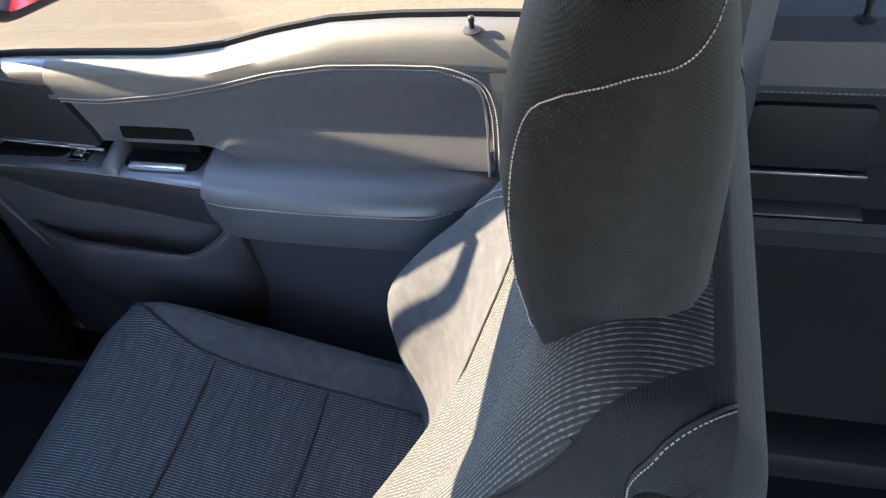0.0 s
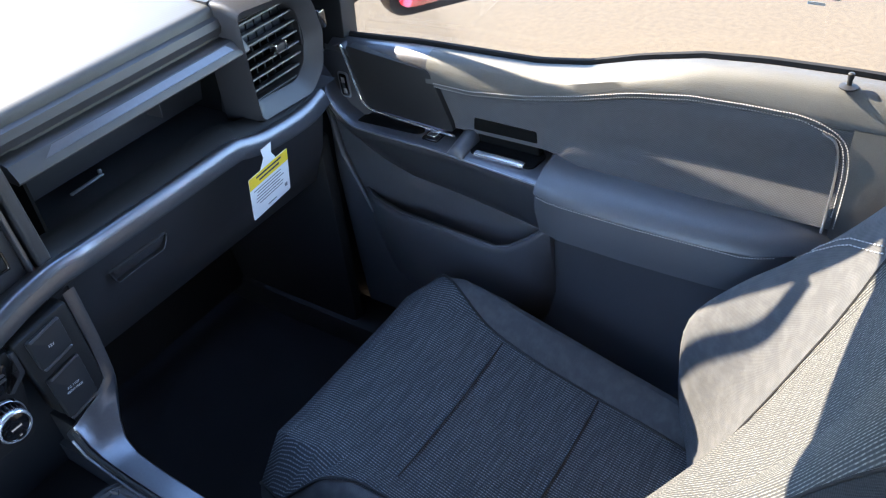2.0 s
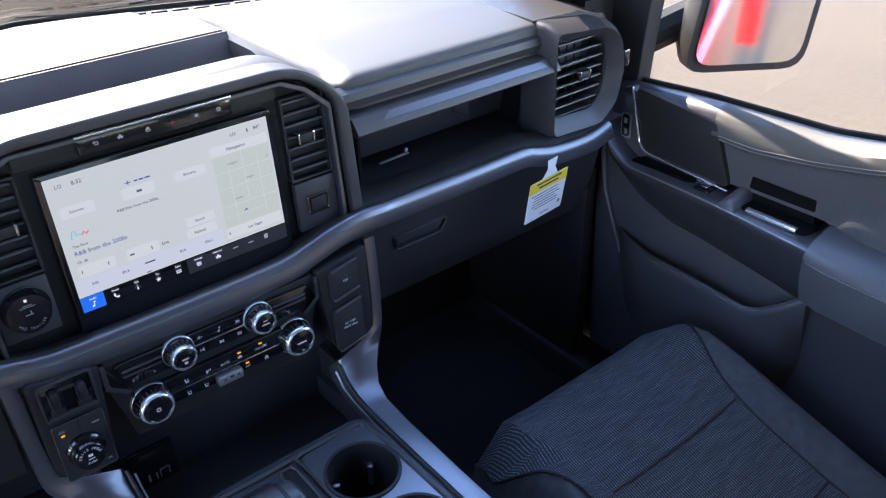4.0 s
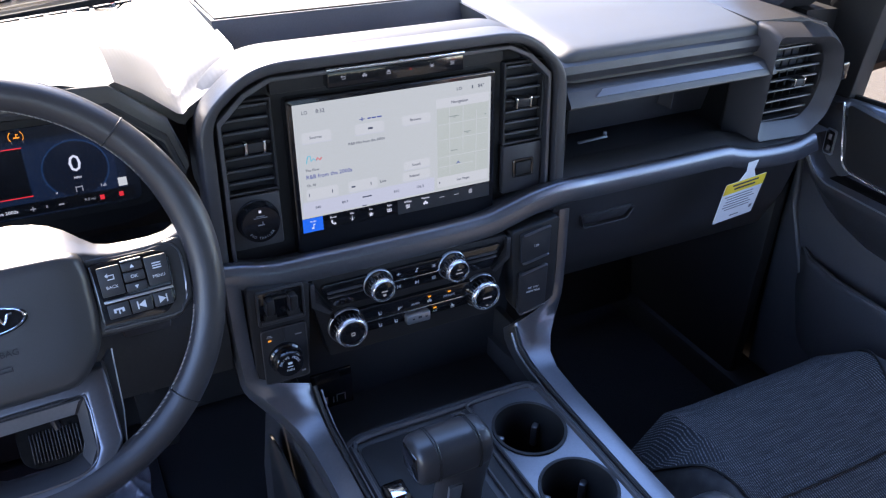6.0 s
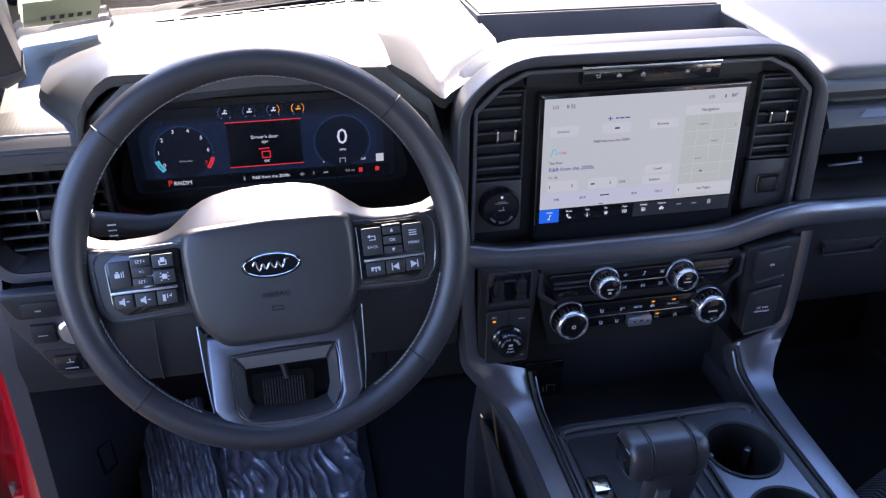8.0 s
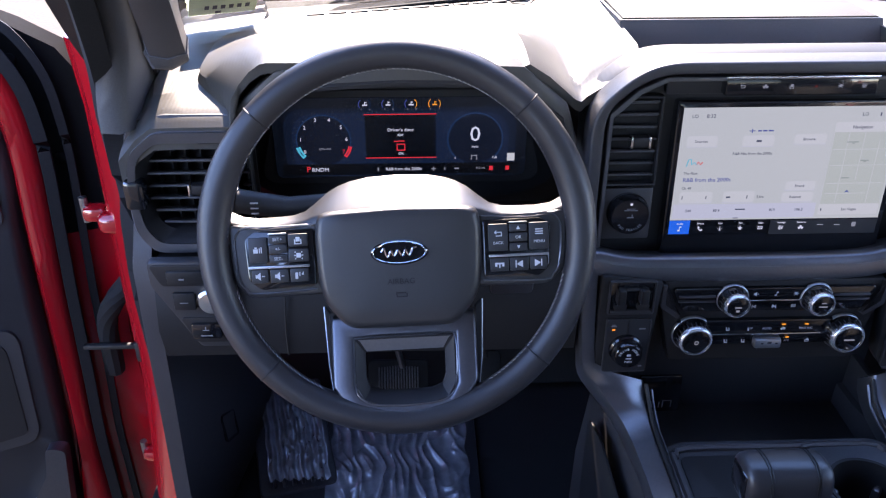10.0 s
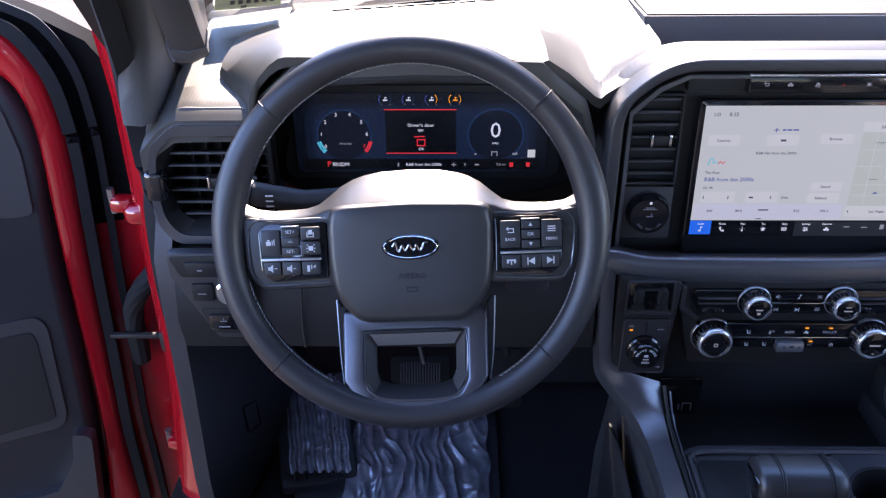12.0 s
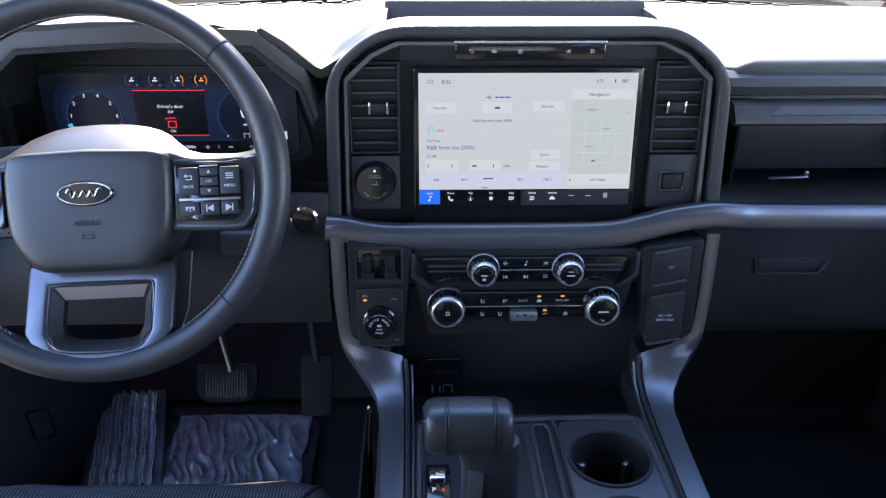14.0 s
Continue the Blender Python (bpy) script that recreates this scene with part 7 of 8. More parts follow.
# lower spoke, leaning back towards the hub
LS = WM @ Matrix.Translation((0, 0.0536, 0)) @ Matrix(((1, 0, 0, 0), (0, 1, 0.316, 0), (0, 0, 1, 0), (0, 0, 0, 1)))
ls_o = [(-0.0745, -0.078), (-0.060, -0.078), (0.060, -0.078), (0.0745, -0.078), (0.0740, -0.1465), (0.0570, -0.1700), (0.0400, -0.1785), (0.0, -0.1808), (-0.0400, -0.1785), (-0.0570, -0.1700), (-0.0740, -0.1465)]
ls_i = [(-0.0525, -0.100), (-0.030, -0.0985), (0.030, -0.0985), (0.0525, -0.100), (0.0520, -0.1465), (0.0440, -0.1600), (0.030, -0.1650), (0.0, -0.1665), (-0.030, -0.1650), (-0.0440, -0.1600), (-0.0520, -0.1465)]
op = [(-0.0415, -0.1165), (-0.020, -0.1160), (0.020, -0.1160), (0.0415, -0.1165), (0.0410, -0.1430), (0.0370, -0.1520), (0.026, -0.1560), (0.0, -0.1570), (-0.026, -0.1560), (-0.0370, -0.1520), (-0.0410, -0.1430)]
part("lower_spoke", prism(ls_o, -0.010, 0.012, LS, 0.004, 3, ls_i), SATIN, wheel, "satin grey lower spoke with a rectangular opening")
part("spoke_inner", loft([[LS @ Vector((u, d, w)) for u, w in ring] for ring, d in ((ls_i, 0.012), (ls_i, -0.0080), ([(u * 0.965, -0.1325 + (w + 0.1325) * 0.965) for u, w in ls_i], -0.0088), (op, 0.004), (op, 0.014))], loop=True), DARK, wheel, "dark inner frame", 30)
part("spoke_bar", loft([[LS @ Vector(p) for p in ((sx * 0.0475, -0.0088, -0.1018), (sx * 0.0455, -0.0078, -0.1032), (sx * 0.0395, 0.0012, -0.1150), (sx * 0.0400, 0.006, -0.1152), (sx * 0.0475, 0.0, -0.1018))] for sx in (-1, 1)]), SILVER, wheel, "brushed bar in the lower spoke")
part("opening_edge", tube(smooth_line([LS @ Vector((u * 0.985, -0.0090, -0.1325 + (w + 0.1325) * 0.985)) for u, w in ls_i + ls_i[:1]], 3), 0.0009, 5), SATIN, wheel, "thin satin edge")
for sx in (-1, 1):
    part("spoke_cheek", loft([[WM @ Vector((sx * (u + k), d, w)) for u, d, w in ((0.0755, 0.020, -0.074), (0.0835, 0.046, -0.071), (0.0800, 0.034, -0.130), (0.0745, 0.012, -0.158), (0.0740, 0.006, -0.150))] for k in (0.0, -0.003)]), BLACK, wheel)
    part("cheek_edge", tube([WM @ Vector((sx * u, d, w)) for u, d, w in ((0.0838, 0.046, -0.071), (0.0803, 0.034, -0.130), (0.0748, 0.013, -0.158))], 0.0009, 5), SILVER, wheel, "thin bright edge")
col = thing("steering_column", (-0.455, -0.06, 1.25), "dark steering column shroud with stalk", "steering column")
part("shroud", loft([[WM @ Vector((0.058 * k * math.cos(t), y, -0.02 + 0.052 * k * math.sin(t))) for t in [2 * math.pi * i / 16 for i in range(16)]] for y, k in ((0.02, 0.9), (0.05, 1.1), (0.12, 1.15), (0.22, 1.1))]), BLACK, col)
stalk = part("stalk", tube([(-0.50, -0.115, 1.325), (-0.57, -0.115, 1.318), (-0.61, -0.112, 1.322), (-0.655, -0.108, 1.328)], lambda t: 0.010 + 0.004 * t, 12), BLACK, col, "black lamp stalk")
part("stalk_ring", tube([(-0.625, -0.111, 1.324), (-0.643, -0.109, 1.327)], 0.0148, 14), DARK, stalk)
part("stalk_mark", joined(*[rbox((0.008, 0.0006, 0.0014), (-0.605, -0.1245, 1.316 + 0.006 * i), 0) for i in range(3)]), PRINT, stalk)
part("lever", rbox((0.05, 0.012, 0.03), (-0.33, -0.10, 1.21), 0.006), LOWER, col)

# ---- centre console ----
con = thing("centre_console", (0, -0.4, 0.6), "charcoal centre console with satin side rails and cup holders", "console")
for sx in (-1, 1):
    # upright beside the climate panel, flaring into the side rail
    secs = []
    for xo, zo, xi, zi, y in ((0.238, 1.195, 0.219, 1.195, -0.054), (0.236, 1.12, 0.2175, 1.12, -0.062), (0.233, 1.085, 0.2155, 1.085, -0.066), (0.2315, 1.066, 0.213, 1.064, -0.068), (0.229, 1.056, 0.190, 1.051, -0.071), (0.224, 1.047, 0.150, 1.040, -0.075), (0.215, 1.037, 0.148, 1.028, -0.083), (0.200, 1.022, 0.148, 1.016, -0.098), (0.187, 1.010, 0.148, 1.008, -0.118), (0.180, 1.004, 0.148, 1.0035, -0.146), (0.177, 1.003, 0.147, 1.003, -0.20), (0.175, 1.002, 0.147, 1.002, -0.30), (0.175, 1.0, 0.147, 1.0, -0.50)):
        a, b, dn = Vector((sx * xo, y, zo)), Vector((sx * xi, y, zi)), Vector((0, 0.030, -0.030))
        secs.append([a + dn, a + dn * 0.15, a + (b - a) * 0.08, a + (b - a) * 0.5 - dn * 0.05, b + (a - b) * 0.06, b + dn * 0.12, b + dn])
    part("side_rail", loft(secs), SATIN, con, "satin grey console rail", 50)
    part("rail_edge", tube([(sx * xi, y, z) for xi, y, z in ((0.1475, -0.078, 1.036), (0.1455, -0.098, 1.016), (0.1455, -0.12, 1.007), (0.1445, -0.18, 1.003), (0.1445, -0.30, 1.002), (0.1445, -0.5, 1.0))], 0.0026, 6), BLACK, con)
    part("rail_line", tube([(sx * xi, y, z) for xi, y, z in ((0.1405, -0.082, 1.030), (0.1395, -0.10, 1.012), (0.1395, -0.125, 1.004), (0.1385, -0.18, 1.0), (0.1385, -0.30, 0.999), (0.1385, -0.5, 0.998))], 0.0016, 6), SATIN, con)
    part("side_wall", loft([[(sx * x, y, z) for x, z in ((0.170, zt), (0.180, zt - 0.02), (0.196, 0.80), (0.20, 0.58), (0.15, 0.58), (0.15, zt - 0.005))] for y, zt in ((0.05, 0.97), (-0.05, 0.975), (-0.10, 0.985), (-0.16, 0.995), (-0.30, 0.995), (-0.6, 0.99))]), DARK, con)
part("side_pocket", prism(rounded([(-0.02, 0.93), (-0.10, 0.955), (-0.30, 0.955), (-0.30, 0.70), (-0.08, 0.70), (-0.02, 0.78)], 0.02), 0.1985, 0.2015, Matrix.Rotation(radians(90), 4, "Z"), 0.0005), BLACK, con)
# cavity under the climate panel
cav = part("cavity", rbox((0.36, 0.01, 0.24), (0, 0.0, 0.98), 0.002), KEYCAP, con, "black storage cavity")
for sx in (-1, 1):
    part("cavity_side", rbox((0.01, 0.09, 0.13), (sx * 0.163, -0.030, 0.955), 0.002), KEYCAP, cav)
part("cavity_floor", rbox((0.34, 0.17, 0.01), (0, -0.07, 0.93), 0.002), KEYCAP, cav)
prt = part("port_panel", rbox((0.06, 0.006, 0.075), (-0.103, -0.012, 0.955), 0.004, rot=Matrix.Rotation(radians(-6), 4, "X")), GLOSS, con)
part("port_mark", joined(*[rbox((w, 0.0006, h), (u, -0.0162, z), 0) for u, z, w, h in ((-0.113, 0.945, 0.003, 0.016), (-0.103, 0.945, 0.0016, 0.012), (-0.092, 0.953, 0.012, 0.0014), (-0.092, 0.937, 0.012, 0.0014), (-0.098, 0.945, 0.0014, 0.016), (-0.086, 0.945, 0.0014, 0.016))]), PRINTDIM, prt)
# top plate with openings
part("top_plate", pierced(rounded([(-0.142, -0.60), (0.146, -0.60), (0.146, -0.155), (0.125, -0.140), (-0.120, -0.140), (-0.142, -0.155)], 0.012), [(0.083, -0.226, 0.0445), (0.083, -0.335, 0.0445)], 0.975, 0.994), DARK, con, "dark console top")
part("plate_rim", tube(smooth_line([(-0.132, -0.60, 0.997), (-0.132, -0.20, 0.997), (-0.128, -0.168, 0.997), (-0.112, -0.153, 0.997), (0.0, -0.153, 0.997), (0.112, -0.153, 0.997), (0.128, -0.166, 0.997), (0.134, -0.20, 0.997), (0.138, -0.60, 0.997)], 3), 0.004, 6), LOWER, con)
part("shifter_well", flat(rounded(rect(-0.124, -0.40, -0.008, -0.165), 0.012), 0.988, 0.9955, 0.001), BLACK, con)
part("slot", flat(rounded(rect(0.004, -0.42, 0.020, -0.165), 0.006), 0.988, 0.9958, 0.0008), BLACK, con)
part("slot_rim", tube([(0.002, -0.42, 0.997), (0.002, -0.170, 0.997), (0.006, -0.163, 0.997), (0.018, -0.163, 0.997), (0.022, -0.170, 0.997), (0.022, -0.42, 0.997)], 0.0022, 6), LOWER, con)
part("cup_tray", pierced(rounded([(0.036, -0.158), (0.112, -0.156), (0.131, -0.164), (0.1365, -0.19), (0.138, -0.42), (0.034, -0.42), (0.032, -0.19)], 0.008), [(0.083, -0.226, 0.0445), (0.083, -0.335, 0.0445)], 0.990, 0.9975), SATIN, con, "satin cup holder surround")
part("tray_lip", tube(smooth_line([(0.0325, -0.40, 0.999), (0.0315, -0.19, 0.999), (0.035, -0.1555, 0.999), (0.108, -0.1535, 0.999), (0.132, -0.161, 0.999), (0.139, -0.19, 0.999), (0.1395, -0.40, 0.999)], 4), 0.0022, 6), DARK, con)
for cy, r in ((-0.226, 0.044), (-0.335, 0.044)):
    cup = part("cup_holder", turned([(r * 0.80, 0.905), (r * 0.84, 0.91), (r * 0.98, 0.995), (r, 0.9995), (r + 0.004, 0.9995), (r + 0.004, 0.985), (r * 0.9, 0.90)], Matrix.Translation((0.083, cy, 0)), 40), BLACK, con, "round black cup holder")
    for a in (42, 138):
        part("cup_finger", rbox((0.009, 0.012, 0.034), (0.083 + 0.036 * math.cos(radians(a)), cy + 0.036 * math.sin(radians(a)), 0.955), 0.003, rot=Matrix.Rotation(radians(a + 90), 4, "Z")), SATIN, cup)
part("armrest_lid", rbox((0.335, 0.36, 0.13), (0.0, -0.632, 1.035), 0.03, seg=4), LEATHER, con, "padded armrest lid")

# gear selector
gs = thing("gear_selector", (-0.08, -0.32, 0.99), "black leather T-handle gear selector with a satin stem", "gear selector")
GM = pose(-0.083, -0.318, 1.118, -8, 0, 0)
def grip_ring(u, k):
    pts = []
    for i in range(28):
        t = 2 * math.pi * i / 28
        c, e = math.cos(t), math.sin(t)
        q = (abs(c) ** 2.8 + abs(e) ** 2.8) ** (-1 / 2.8)
        pts.append(GM @ Vector((u * 0.95, 0.0262 * k * q * c, 0.0242 * k * q * e)))
    return pts


part("handle", loft([grip_ring(u, k) for u, k in ((-0.0455, 0.55), (-0.045, 0.72), (-0.0435, 0.84), (-0.040, 0.93), (-0.034, 0.985), (-0.022, 1.0), (0.0, 1.01), (0.018, 1.0), (0.030, 0.975), (0.037, 0.93), (0.041, 0.85), (0.043, 0.74), (0.0438, 0.55))]), LEATHER, gs, "rounded leather handle", 80)
for u in (-0.0245, -0.0215, 0.0235, 0.0265):
    part("seam", tube(grip_ring(u, 1.012), 0.0007, 5, True), BLACK, gs)
part("side_cap", rbox((0.006, 0.034, 0.028), (-0.0418, 0, 0), 0.003, GM), GLOSS, gs)
part("stem", loft([[(x + w * math.cos(t) * (abs(math.cos(t)) ** 2.5 + abs(math.sin(t)) ** 2.5) ** -0.4, y + 0.016 * math.sin(t) * (abs(math.cos(t)) ** 2.5 + abs(math.sin(t)) ** 2.5) ** -0.4, z) for t in [2 * math.pi * k / 20 for k in range(20)]] for x, y, z, w in ((-0.060, -0.30, 0.985, 0.030), (-0.060, -0.302, 1.03, 0.029), (-0.060, -0.307, 1.06, 0.029), (-0.062, -0.312, 1.08, 0.031), (-0.070, -0.316, 1.098, 0.036))]), LEATHER, gs, "", 70)
part("stem_plate", loft([[(x - w, y - 0.018, z), (x + w, y - 0.018, z), (x + w, y - 0.014, z), (x - w, y - 0.014, z)] for x, y, z, w in ((-0.076, -0.301, 0.985, 0.007), (-0.076, -0.303, 1.03, 0.007), (-0.076, -0.308, 1.066, 0.0075))]), SILVER, gs, "satin stem plate")
pp = part("selector_display", flat(rounded(rect(-0.125, -0.30, -0.098, -0.235), 0.004), 0.994, 1.001, 0.001), GLOSS, gs)
part("release_key", flat(rounded(rect(-0.121, -0.262, -0.103, -0.244), 0.003), 1.001, 1.005, 0.001), CHROME, pp)
lettering("P", 0.009, Matrix.Translation((-0.116, -0.276, 1.0014)) @ Matrix.Rotation(radians(-90), 4, "X"), WHITE_LIT, pp)
part("amber_light", rbox((0.003, 0.003, 0.0006), (-0.106, -0.276, 1.0013), 0), SCRRED, pp)

# ---- footwell ----
brake = thing("brake_pedal", (-0.475, 0.28, 0.70), "black ribbed rubber brake pedal on a grey arm", "pedal")
PM = pose(-0.476, 0.285, 0.752, -30, 0, 0)
part("pedal_pad", prism(rounded([(-0.055, 0.036), (0.055, 0.036), (0.054, -0.018), (0.036, -0.034), (-0.036, -0.034), (-0.054, -0.018)], 0.012), -0.008, 0.008, PM, 0.003), RUBBER, brake)
for i in range(15):
    part("rib", rbox((0.0022, 0.004, 0.052 - 0.0008 * abs(i - 7)), (-0.035 + 0.005 * i, -0.009, 0.0), 0.0008, PM), MATRIB, brake)
part("pedal_arm", tube([(-0.468, 0.29, 0.775), (-0.485, 0.31, 0.84), (-0.50, 0.34, 0.98)], 0.006, 8), SATIN, brake)
acc = thing("accelerator_pedal", (-0.315, 0.30, 0.65), "black rubber accelerator pedal", "pedal")
part("pedal_pad", prism(rounded([(-0.030, 0.055), (0.030, 0.055), (0.027, -0.055), (-0.027, -0.055)], 0.012), -0.006, 0.006, pose(-0.317, 0.29, 0.742, -28, 0, 0), 0.003), RUBBER, acc)
part("pedal_arm", tube([(-0.317, 0.31, 0.78), (-0.33, 0.34, 0.90)], 0.008, 8), BLACK, acc)
rest = thing("foot_rest", (-0.70, 0.30, 0.58), "ribbed foot rest under crumpled clear film", "foot rest")
FM = pose(-0.685, 0.30, 0.612, -81, 0, 12.5)
part("rest_pad", prism(rounded(rect(-0.070, -0.13, 0.070, 0.13), 0.01), 0, 0.05, FM, 0.003), MATRIB, rest)
for i in range(6):
    part("rib", rbox((0.007, 0.008, 0.24), (-0.042 + 0.017 * i, -0.001, 0.0), 0.003, FM), MATRIB, rest)


def crease(u, v, seed):
    """Sharp folds: high along the lines where the noise changes sign."""
    return (1.0 - abs(noise.noise(Vector((u, v, seed))))) ** 4


def film(name, x0, x1, y0, y1, zf, label, seed, amp=0.006, lean=0.25, skew=0.0, cross=0.35):
    """A crumpled plastic sheet laid over the floor, with long sharp folds that lean across it."""
    rows = []
    n, k = 150, 110
    for i in range(n):
        r = []
        for j in range(k):
            x, y = x0 + (x1 - x0) * j / (k - 1), y0 + (y1 - y0) * i / (n - 1)
            wx, wy = x + 0.010 * noise.noise(Vector((x * 11, y * 11, seed))), y + 0.010 * noise.noise(Vector((x * 14, y * 14, seed + 9)))
            h = crease((wx + lean * wy) * 46, wy * 9, seed) + cross * crease((wx - 0.5 * wy) * 28, wy * 15, seed + 3) + 0.8 * noise.noise(Vector((x * 8, y * 8, seed)))
            edge = min(1.0, 12 * min(j / (k - 1), 1 - j / (k - 1), i / (n - 1), 1 - i / (n - 1)))
            calm = ease(x1 - 0.075, x1 - 0.01, x + 0.30 * (y1 - y)) if skew else 1.0
            r.append((x + skew * (y1 - y) + 0.006 * noise.noise(Vector((seed, y * 20, 1))), y + 0.006 * noise.noise(Vector((x * 20, seed, 2))), zf(x, y) + amp * h * calm * (0.3 + 0.7 * edge)))
        rows.append(r)
    return solid(name, sheet(rows, 0.0008), FILM, label, "plastic sheet", smooth=60)


mat_bm = flat(rounded(rect(-0.70, -0.15, -0.33, 0.40), 0.03), 0.572, 0.584, 0.004)
solid("floor_mat", mat_bm, MATRIB, "black rubber floor mat in front of the driver's seat", "floor mat")
film("plastic_sheet", -0.612, -0.350, 0.10, 0.408, lambda x, y: 0.588, "crumpled clear plastic film over the driver's floor mat", 3.1)
film("plastic_sheet", -0.760, -0.650, 0.175, 0.405, lambda x, y: 0.616 + (y - 0.165) * 0.14 + 0.0042 * math.cos(2 * math.pi * (x + 0.7) / 0.0165), "crumpled clear plastic film over the foot rest", 7.7, 0.0034, -0.8, 0.22, 0.0)

# ---- open driver's door, red jamb and outside ----
jamb = thing("door_jamb", (-0.86, 0.1, 0.6), "red painted front door jamb with black seal and hinges", "door jamb", kind="structure")
part("jamb_panel", loft([[(-0.80, y, z), (-0.845, y + 0.01, z), (-0.885, y + 0.05, z), (-0.90, y + 0.16, z), (-0.88, y + 0.42, z), (-0.80, y + 0.16, z)] for y, z in ((0.055, 0.42), (0.055, 0.55), (0.07, 0.66), (0.115, 0.85), (0.12, 1.05), (0.13, 1.20), (0.135, 1.32), (0.12, 1.42))]), REDP, jamb, "glossy red jamb")
part("door_seal", sweep(smooth_line([(-0.805, -0.2, 0.62), (-0.806, 0.0, 0.63), (-0.808, 0.045, 0.70), (-0.808, 0.06, 0.90), (-0.806, 0.05, 1.10), (-0.802, 0.06, 1.25), (-0.80, 0.045, 1.36), (-0.772, -0.02, 1.452), (-0.735, -0.14, 1.60), (-0.675, -0.35, 1.85)], 4), [(-0.012, -0.010), (0.010, -0.012), (0.014, 0.0), (0.010, 0.012), (-0.012, 0.010)]), RUBBER, jamb, "black rubber door seal")
for z in (1.145, 0.665):
    hg = part("hinge", joined(rbox((0.045, 0.035, 0.034), (-0.878, 0.180, z), 0.012, seg=3), rbox((0.035, 0.03, 0.024), (-0.908, 0.195, z + 0.008), 0.009)), REDP, jamb, "red painted hinge")
    part("hinge_pin", tube([(-0.925, 0.20, z - 0.01), (-0.925, 0.20, z + 0.03)], 0.006, 10), STEEL, hg)
part("check_strap", joined(rbox((0.10, 0.010, 0.009), (-0.925, 0.185, 0.915), 0.003), rbox((0.03, 0.03, 0.04), (-0.872, 0.175, 0.918), 0.006)), BLACK, jamb, "black door check strap")
part("wiring_boot", tube(smooth_line([(-0.885, 0.20, 1.03), (-0.91, 0.19, 1.0), (-0.935, 0.20, 0.95), (-0.95, 0.22, 0.84)], 5), 0.016, 10), RUBBER, jamb, "black wiring boot")

ddoor = thing("door_3", (-0.95, 0.22, 0.6), "open driver's door with dark trim and red painted edge", "door", kind="structure")


def at_door(x, z, d=0.0):
    """A place on the open door: x across, z up, d out of its inner face towards the cab."""
    return Vector((x, 0.205 + 0.34 * (x + 0.98) - d, z))


inner_line = [(-1.062, 0.48), (-1.048, 0.576), (-1.033, 0.698), (-1.025, 0.811), (-1.020, 0.961), (-1.015, 1.097), (-1.011, 1.182), (-1.008, 1.235), (-1.008, 1.291), (-1.018, 1.338), (-1.044, 1.369), (-1.12, 1.415)]
outer_line = [(-1.004, 0.48), (-1.003, 0.602), (-1.002, 0.713), (-0.994, 0.862), (-0.987, 1.007), (-0.980, 1.119), (-0.974, 1.220), (-0.974, 1.290), (-0.982, 1.349), (-1.004, 1.400), (-1.031, 1.425), (-1.12, 1.475)]
el = smooth_line([(x, 0, z) for x, z in inner_line], 5)
eo = smooth_line([(x, 0, z) for x, z in outer_line], 5)
part("inner_flange", loft([[at_door(p.x - 0.002, p.z, 0.0), at_door(p.x + 0.004, p.z, 0.014), at_door(p.x * 0.65 + q.x * 0.35, p.z * 0.65 + q.z * 0.35, 0.022), at_door(p.x * 0.2 + q.x * 0.8, p.z * 0.2 + q.z * 0.8, 0.020), at_door(q.x, q.z, 0.010), at_door(q.x + 0.002, q.z, -0.03), at_door(p.x, p.z, -0.03)] for p, q in zip(el, eo)]), REDP, ddoor, "red painted inner flange", 60)
for off, d, r in ((0.010, 0.010, 0.009), (0.034, -0.006, 0.006)):
    part("edge_seal", sweep([at_door(p.x + off, p.z + 0.3 * off * (p.z > 1.3), d) for p in eo], [(-r, -r), (r, -r), (r * 1.1, r * 0.7), (-r * 0.7, r)]), RUBBER, ddoor, "black rubber door seal")
# Upper edge and bolts coloured near-black for the shade they stand in.
part("shell", loft([[at_door(x, z, d) for x, z in ((-0.908, 1.10), (-0.898, 1.183), (-0.895, 1.240), (-0.894, 1.292), (-0.905, 1.337), (-0.931, 1.384), (-0.979, 1.420), (-1.032, 1.451), (-1.12, 1.485), (-1.9, 1.50), (-1.9, 1.10))] for d in (-0.02, -0.06)]), GAP, ddoor, "black upper front edge of the door")
part("lower_shell", loft([[at_door(x, z, d) for x, z in ((-0.915, 0.40), (-0.918, 0.70), (-0.922, 0.9), (-0.908, 1.0995), (-1.9, 1.0995), (-1.9, 0.40))] for d in (-0.02, -0.06)]), REDP, ddoor, "red painted lower front edge of the door")
part("outer_skin", loft([[at_door(x, z, d) for x, z in ((-0.96, 0.50), (-0.95, 1.20), (-1.02, 1.36), (-1.9, 1.36), (-1.9, 0.50))] for d in (-0.145, -0.16)]), REDP, ddoor, "red outer door skin")
trim_edge = [(-1.060, 0.48), (-1.051, 0.607), (-1.041, 0.727), (-1.033, 0.873), (-1.027, 1.016), (-1.019, 1.135), (-1.008, 1.224), (-1.010, 1.284), (-1.021, 1.331), (-1.039, 1.365), (-1.12, 1.408)]
te = smooth_line([(x, 0, z) for x, z in trim_edge], 4)
part("trim_panel", loft([[at_door(p.x - k, p.z, d) for p in te] + [at_door(-1.95, 1.42, d), at_door(-1.95, 0.48, d)] for d, k in ((-0.01, 0.0), (0.020, 0.0), (0.026, 0.002), (0.030, 0.007))]), DARK, ddoor, "dark door trim panel")
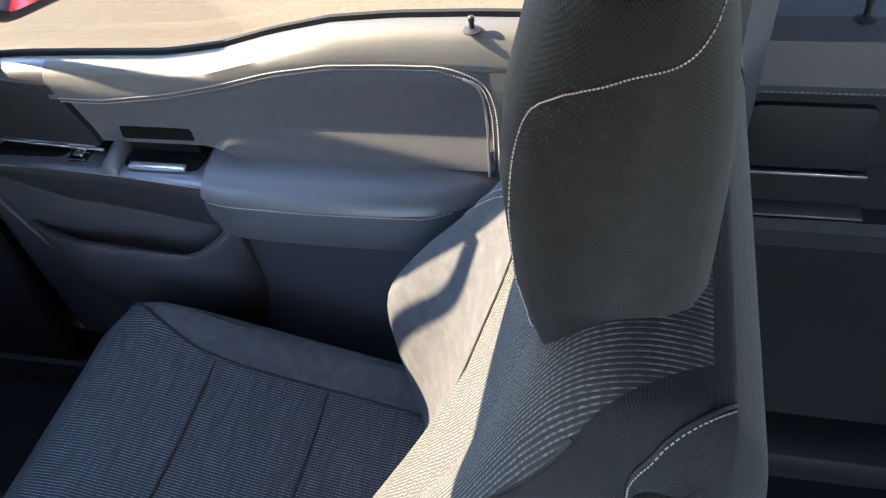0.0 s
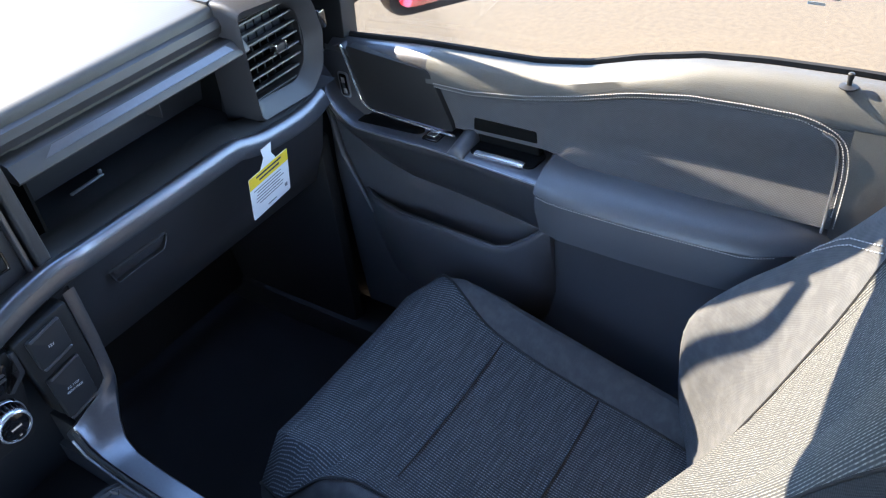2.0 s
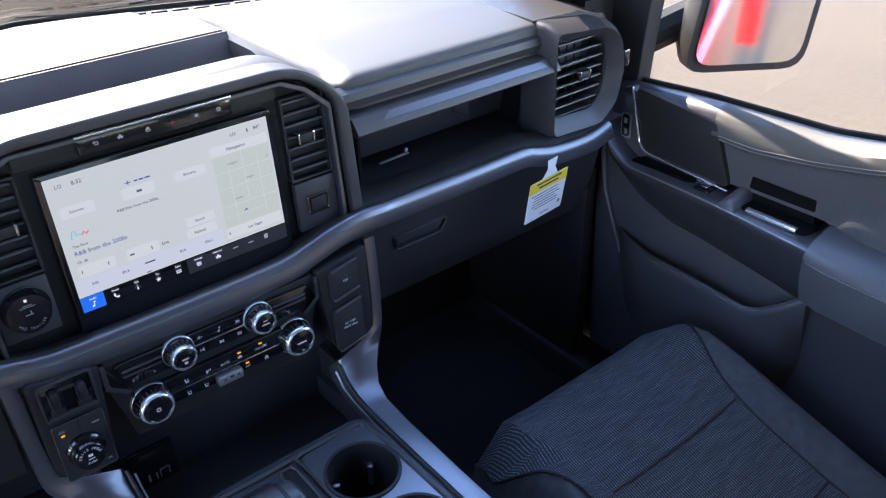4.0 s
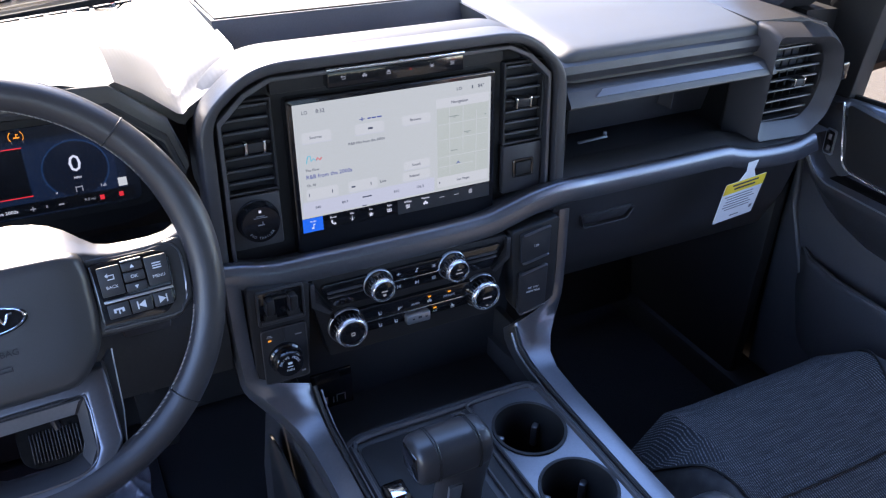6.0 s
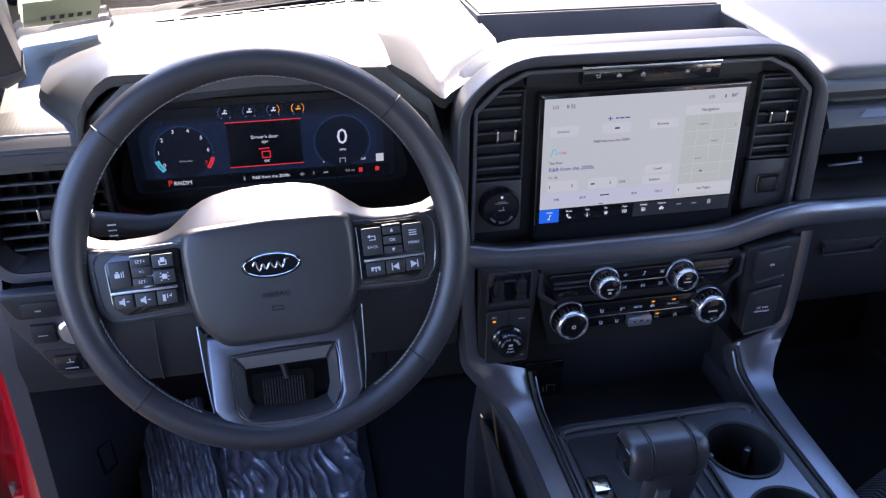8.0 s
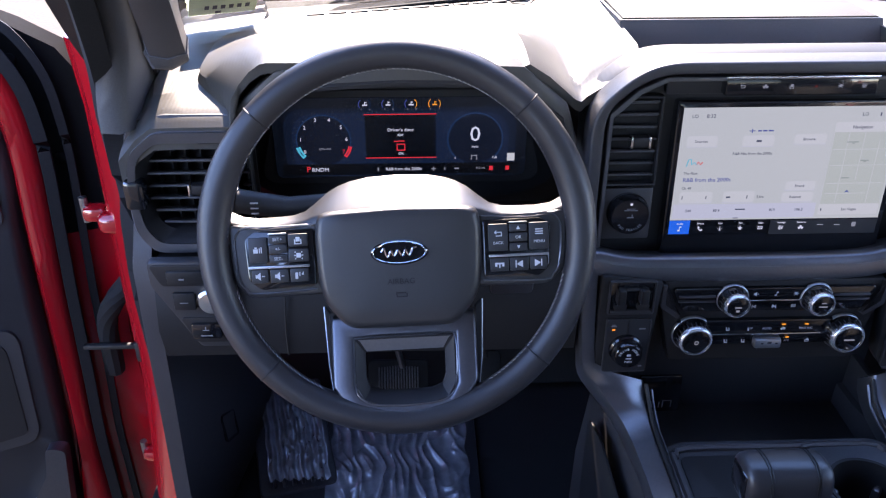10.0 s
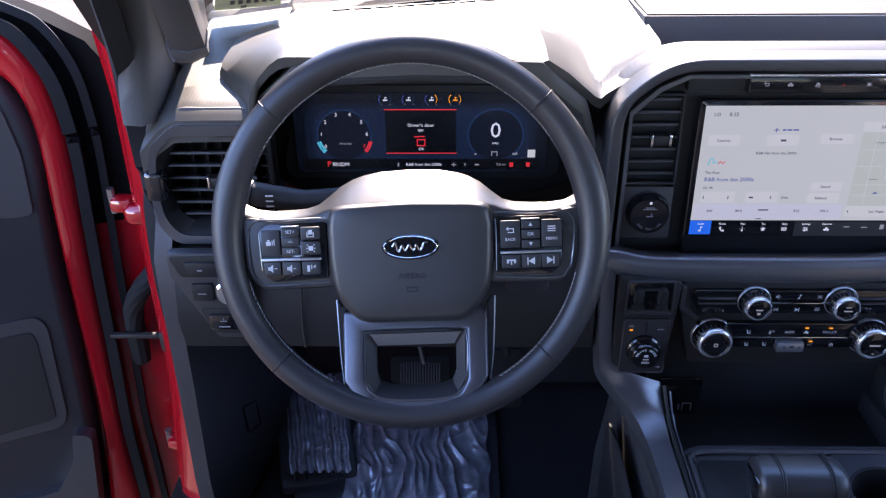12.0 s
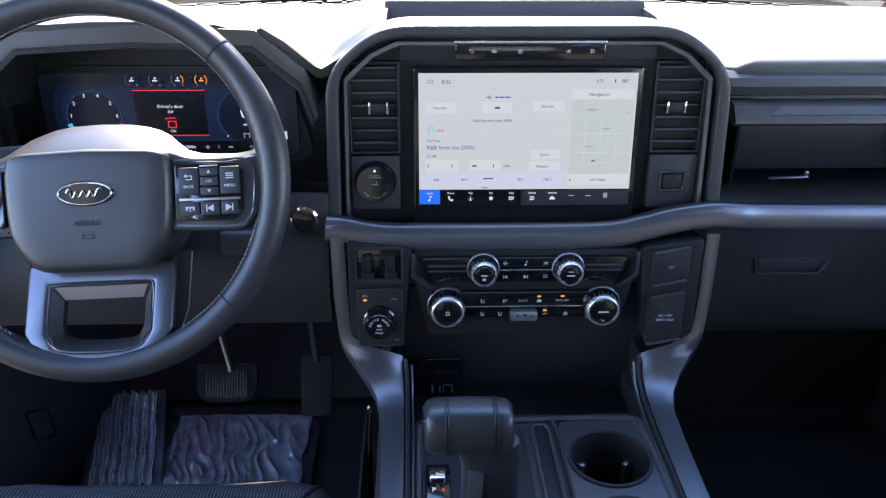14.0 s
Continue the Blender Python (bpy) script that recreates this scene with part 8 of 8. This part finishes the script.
part("speaker_panel", loft([[at_door(x, z, d) for x, z in rounded([(-1.36, 0.965), (-1.062, 0.981), (-1.051, 0.960), (-1.062, 0.778), (-1.074, 0.757), (-1.191, 0.748), (-1.36, 0.74)], 0.012)] for d in (0.028, 0.035)]), DARK, ddoor, "raised speaker panel")
part("speaker_grille", loft([[at_door(x, z, d) for x, z in rounded([(-1.34, 0.945), (-1.074, 0.956), (-1.070, 0.940), (-1.077, 0.778), (-1.19, 0.764), (-1.34, 0.755)], 0.010)] for d in (0.035, 0.037)]), BLACK, ddoor, "fine speaker grille")
part("belt_panel", loft([[at_door(x, z, d) for x, z in rounded([(-1.024, 1.154), (-1.018, 1.25), (-1.026, 1.318), (-1.050, 1.356), (-1.5, 1.40), (-1.5, 1.20), (-1.12, 1.192), (-1.087, 1.172), (-1.063, 1.154)], 0.012)] for d in (0.028, 0.036)]), DARK, ddoor, "upper trim panel")
part("pocket", loft([[at_door(x, z, d) for x, z in rounded([(-1.044, 0.612), (-1.030, 0.735), (-1.056, 0.748), (-1.066, 0.69), (-1.10, 0.63), (-1.4, 0.60), (-1.4, 0.48), (-1.06, 0.48)], 0.010)] for d in (0.028, 0.05)]), SATIN, ddoor, "grey pocket end")
for x, z in ((-0.985, 1.375), (-0.985, 1.345), (-0.955, 1.225)):
    part("bolt", turned([(0.008, 0), (0.008, 0.003), (0.005, 0.005), (0.002, 0.0052)], Matrix.Translation(at_door(x, z, -0.018)) @ Matrix.Rotation(radians(90), 4, "X"), 14), GAP, ddoor)

# windscreen sticker and wiper line
sk = thing("windscreen_sticker", (-0.717, 0.30, 1.40), "pale green paper sticker on the windscreen with dark print", "sticker")
sa = screen_at(-0.717, 0.0) + Vector((0, -0.016, 0.012))
SM = Matrix.Translation(sa) @ Matrix.Rotation(radians(20), 4, "Z") @ Matrix.Rotation(radians(56.7), 4, "X")
part("sheet", prism(rect(-0.045, 0.034, 0.047, 0.12), 0, 0.0006, SM), STICKER, sk)
part("print", bars([(0.034 - 0.011 * i, 0.062, 0.006, 0.013) for i in range(6)] + [(-0.005, 0.043, 0.008, 0.008)], SM @ Matrix.Translation((0, -0.0004, 0))), INK, sk)

# grab handle on the driver's pillar
gb = thing("grab_handle", (-0.74, 0.02, 1.44), "dark grab handle on the driver's pillar", "grab handle")
GRIP = smooth_line([(-0.704, -0.010, 1.452), (-0.697, -0.022, 1.463), (-0.688, -0.065, 1.505), (-0.678, -0.125, 1.570), (-0.668, -0.195, 1.645), (-0.663, -0.265, 1.720)], 5)
GP = [(-0.018, -0.014), (0.0, -0.019), (0.018, -0.014), (0.021, 0.004), (0.011, 0.017), (-0.011, 0.017), (-0.021, 0.004)]
part("grip", sweep(GRIP, GP), LOWER, gb, "", 50)
part("grip_end", sweep(GRIP[0:7], [(a * 1.07, b * 1.07) for a, b in GP]), DOORP, gb, "grey moulded end", 50)

# outside: bonnet, wing, mirror, cargo side
hood = thing("truck_body", (0, 1.2, 0.4), "red painted truck body outside the cab", "truck body")
part("bonnet", sheet([[(x, y, 1.352 - 0.06 * (x / 0.85) ** 2 - 0.04 * (y - 0.75)) for x in (-0.86, -0.6, -0.3, 0, 0.3, 0.6, 0.86)] for y in (0.62, 1.0, 1.5, 2.0)], 0.03), REDP, hood, "red bonnet")
part("cowl", sheet([[(x, base_y(x) + d, 1.345) for x in (-0.78, -0.4, 0, 0.4, 0.78)] for d in (0.015, 0.16)], 0.03), BLACK, hood, "black cowl")
for sx in (-1, 1):
    part("wing", rbox((0.05, 1.7, 0.70), (sx * 0.93, 1.15, 0.92), 0.03, seg=3), REDP, hood, "red front wing")
part("cab_side", joined(rbox((0.04, 2.3, 0.62), (0.93, -0.95, 0.88), 0.02), rbox((0.06, 1.7, 0.70), (0.95, -3.1, 0.95), 0.03)), REDP, hood, "red cab and cargo side")
part("roof_skin", sheet([[(x, y, 1.985 - 0.05 * (x / 0.7) ** 2) for x in (-0.76, -0.4, 0, 0.4, 0.76)] for y in (-0.36, -1.0, -2.15)], 0.01), REDP, hood)
mir = thing("side_mirror", (1.0, 0.05, 1.22), "black side mirror on the passenger door", "side mirror")
HMM = pose(1.055, -0.064, 1.342, 0, 5, -31)
part("housing", loft([[HMM @ Vector((u * k, d, w * k)) for u, w in rounded([(-0.115, -0.115), (0.115, -0.10), (0.115, 0.115), (-0.105, 0.115)], 0.04, 4)] for d, k in ((-0.02, 0.985), (-0.012, 1.0), (0.02, 1.0), (0.06, 0.9), (0.09, 0.6))]), BLACK, mir, "black mirror housing")
part("mirror_glass", prism(rounded([(-0.100, -0.098), (0.100, -0.085), (0.100, 0.100), (-0.092, 0.100)], 0.035), -0.024, -0.021, HMM), MIRROR, mir, "mirror glass")
part("mirror_arm", tube(smooth_line([(0.89, 0.10, 1.26), (0.94, 0.09, 1.275), (1.00, 0.06, 1.30), (1.06, 0.02, 1.33)], 4), 0.034, 10), BLACK, mir)
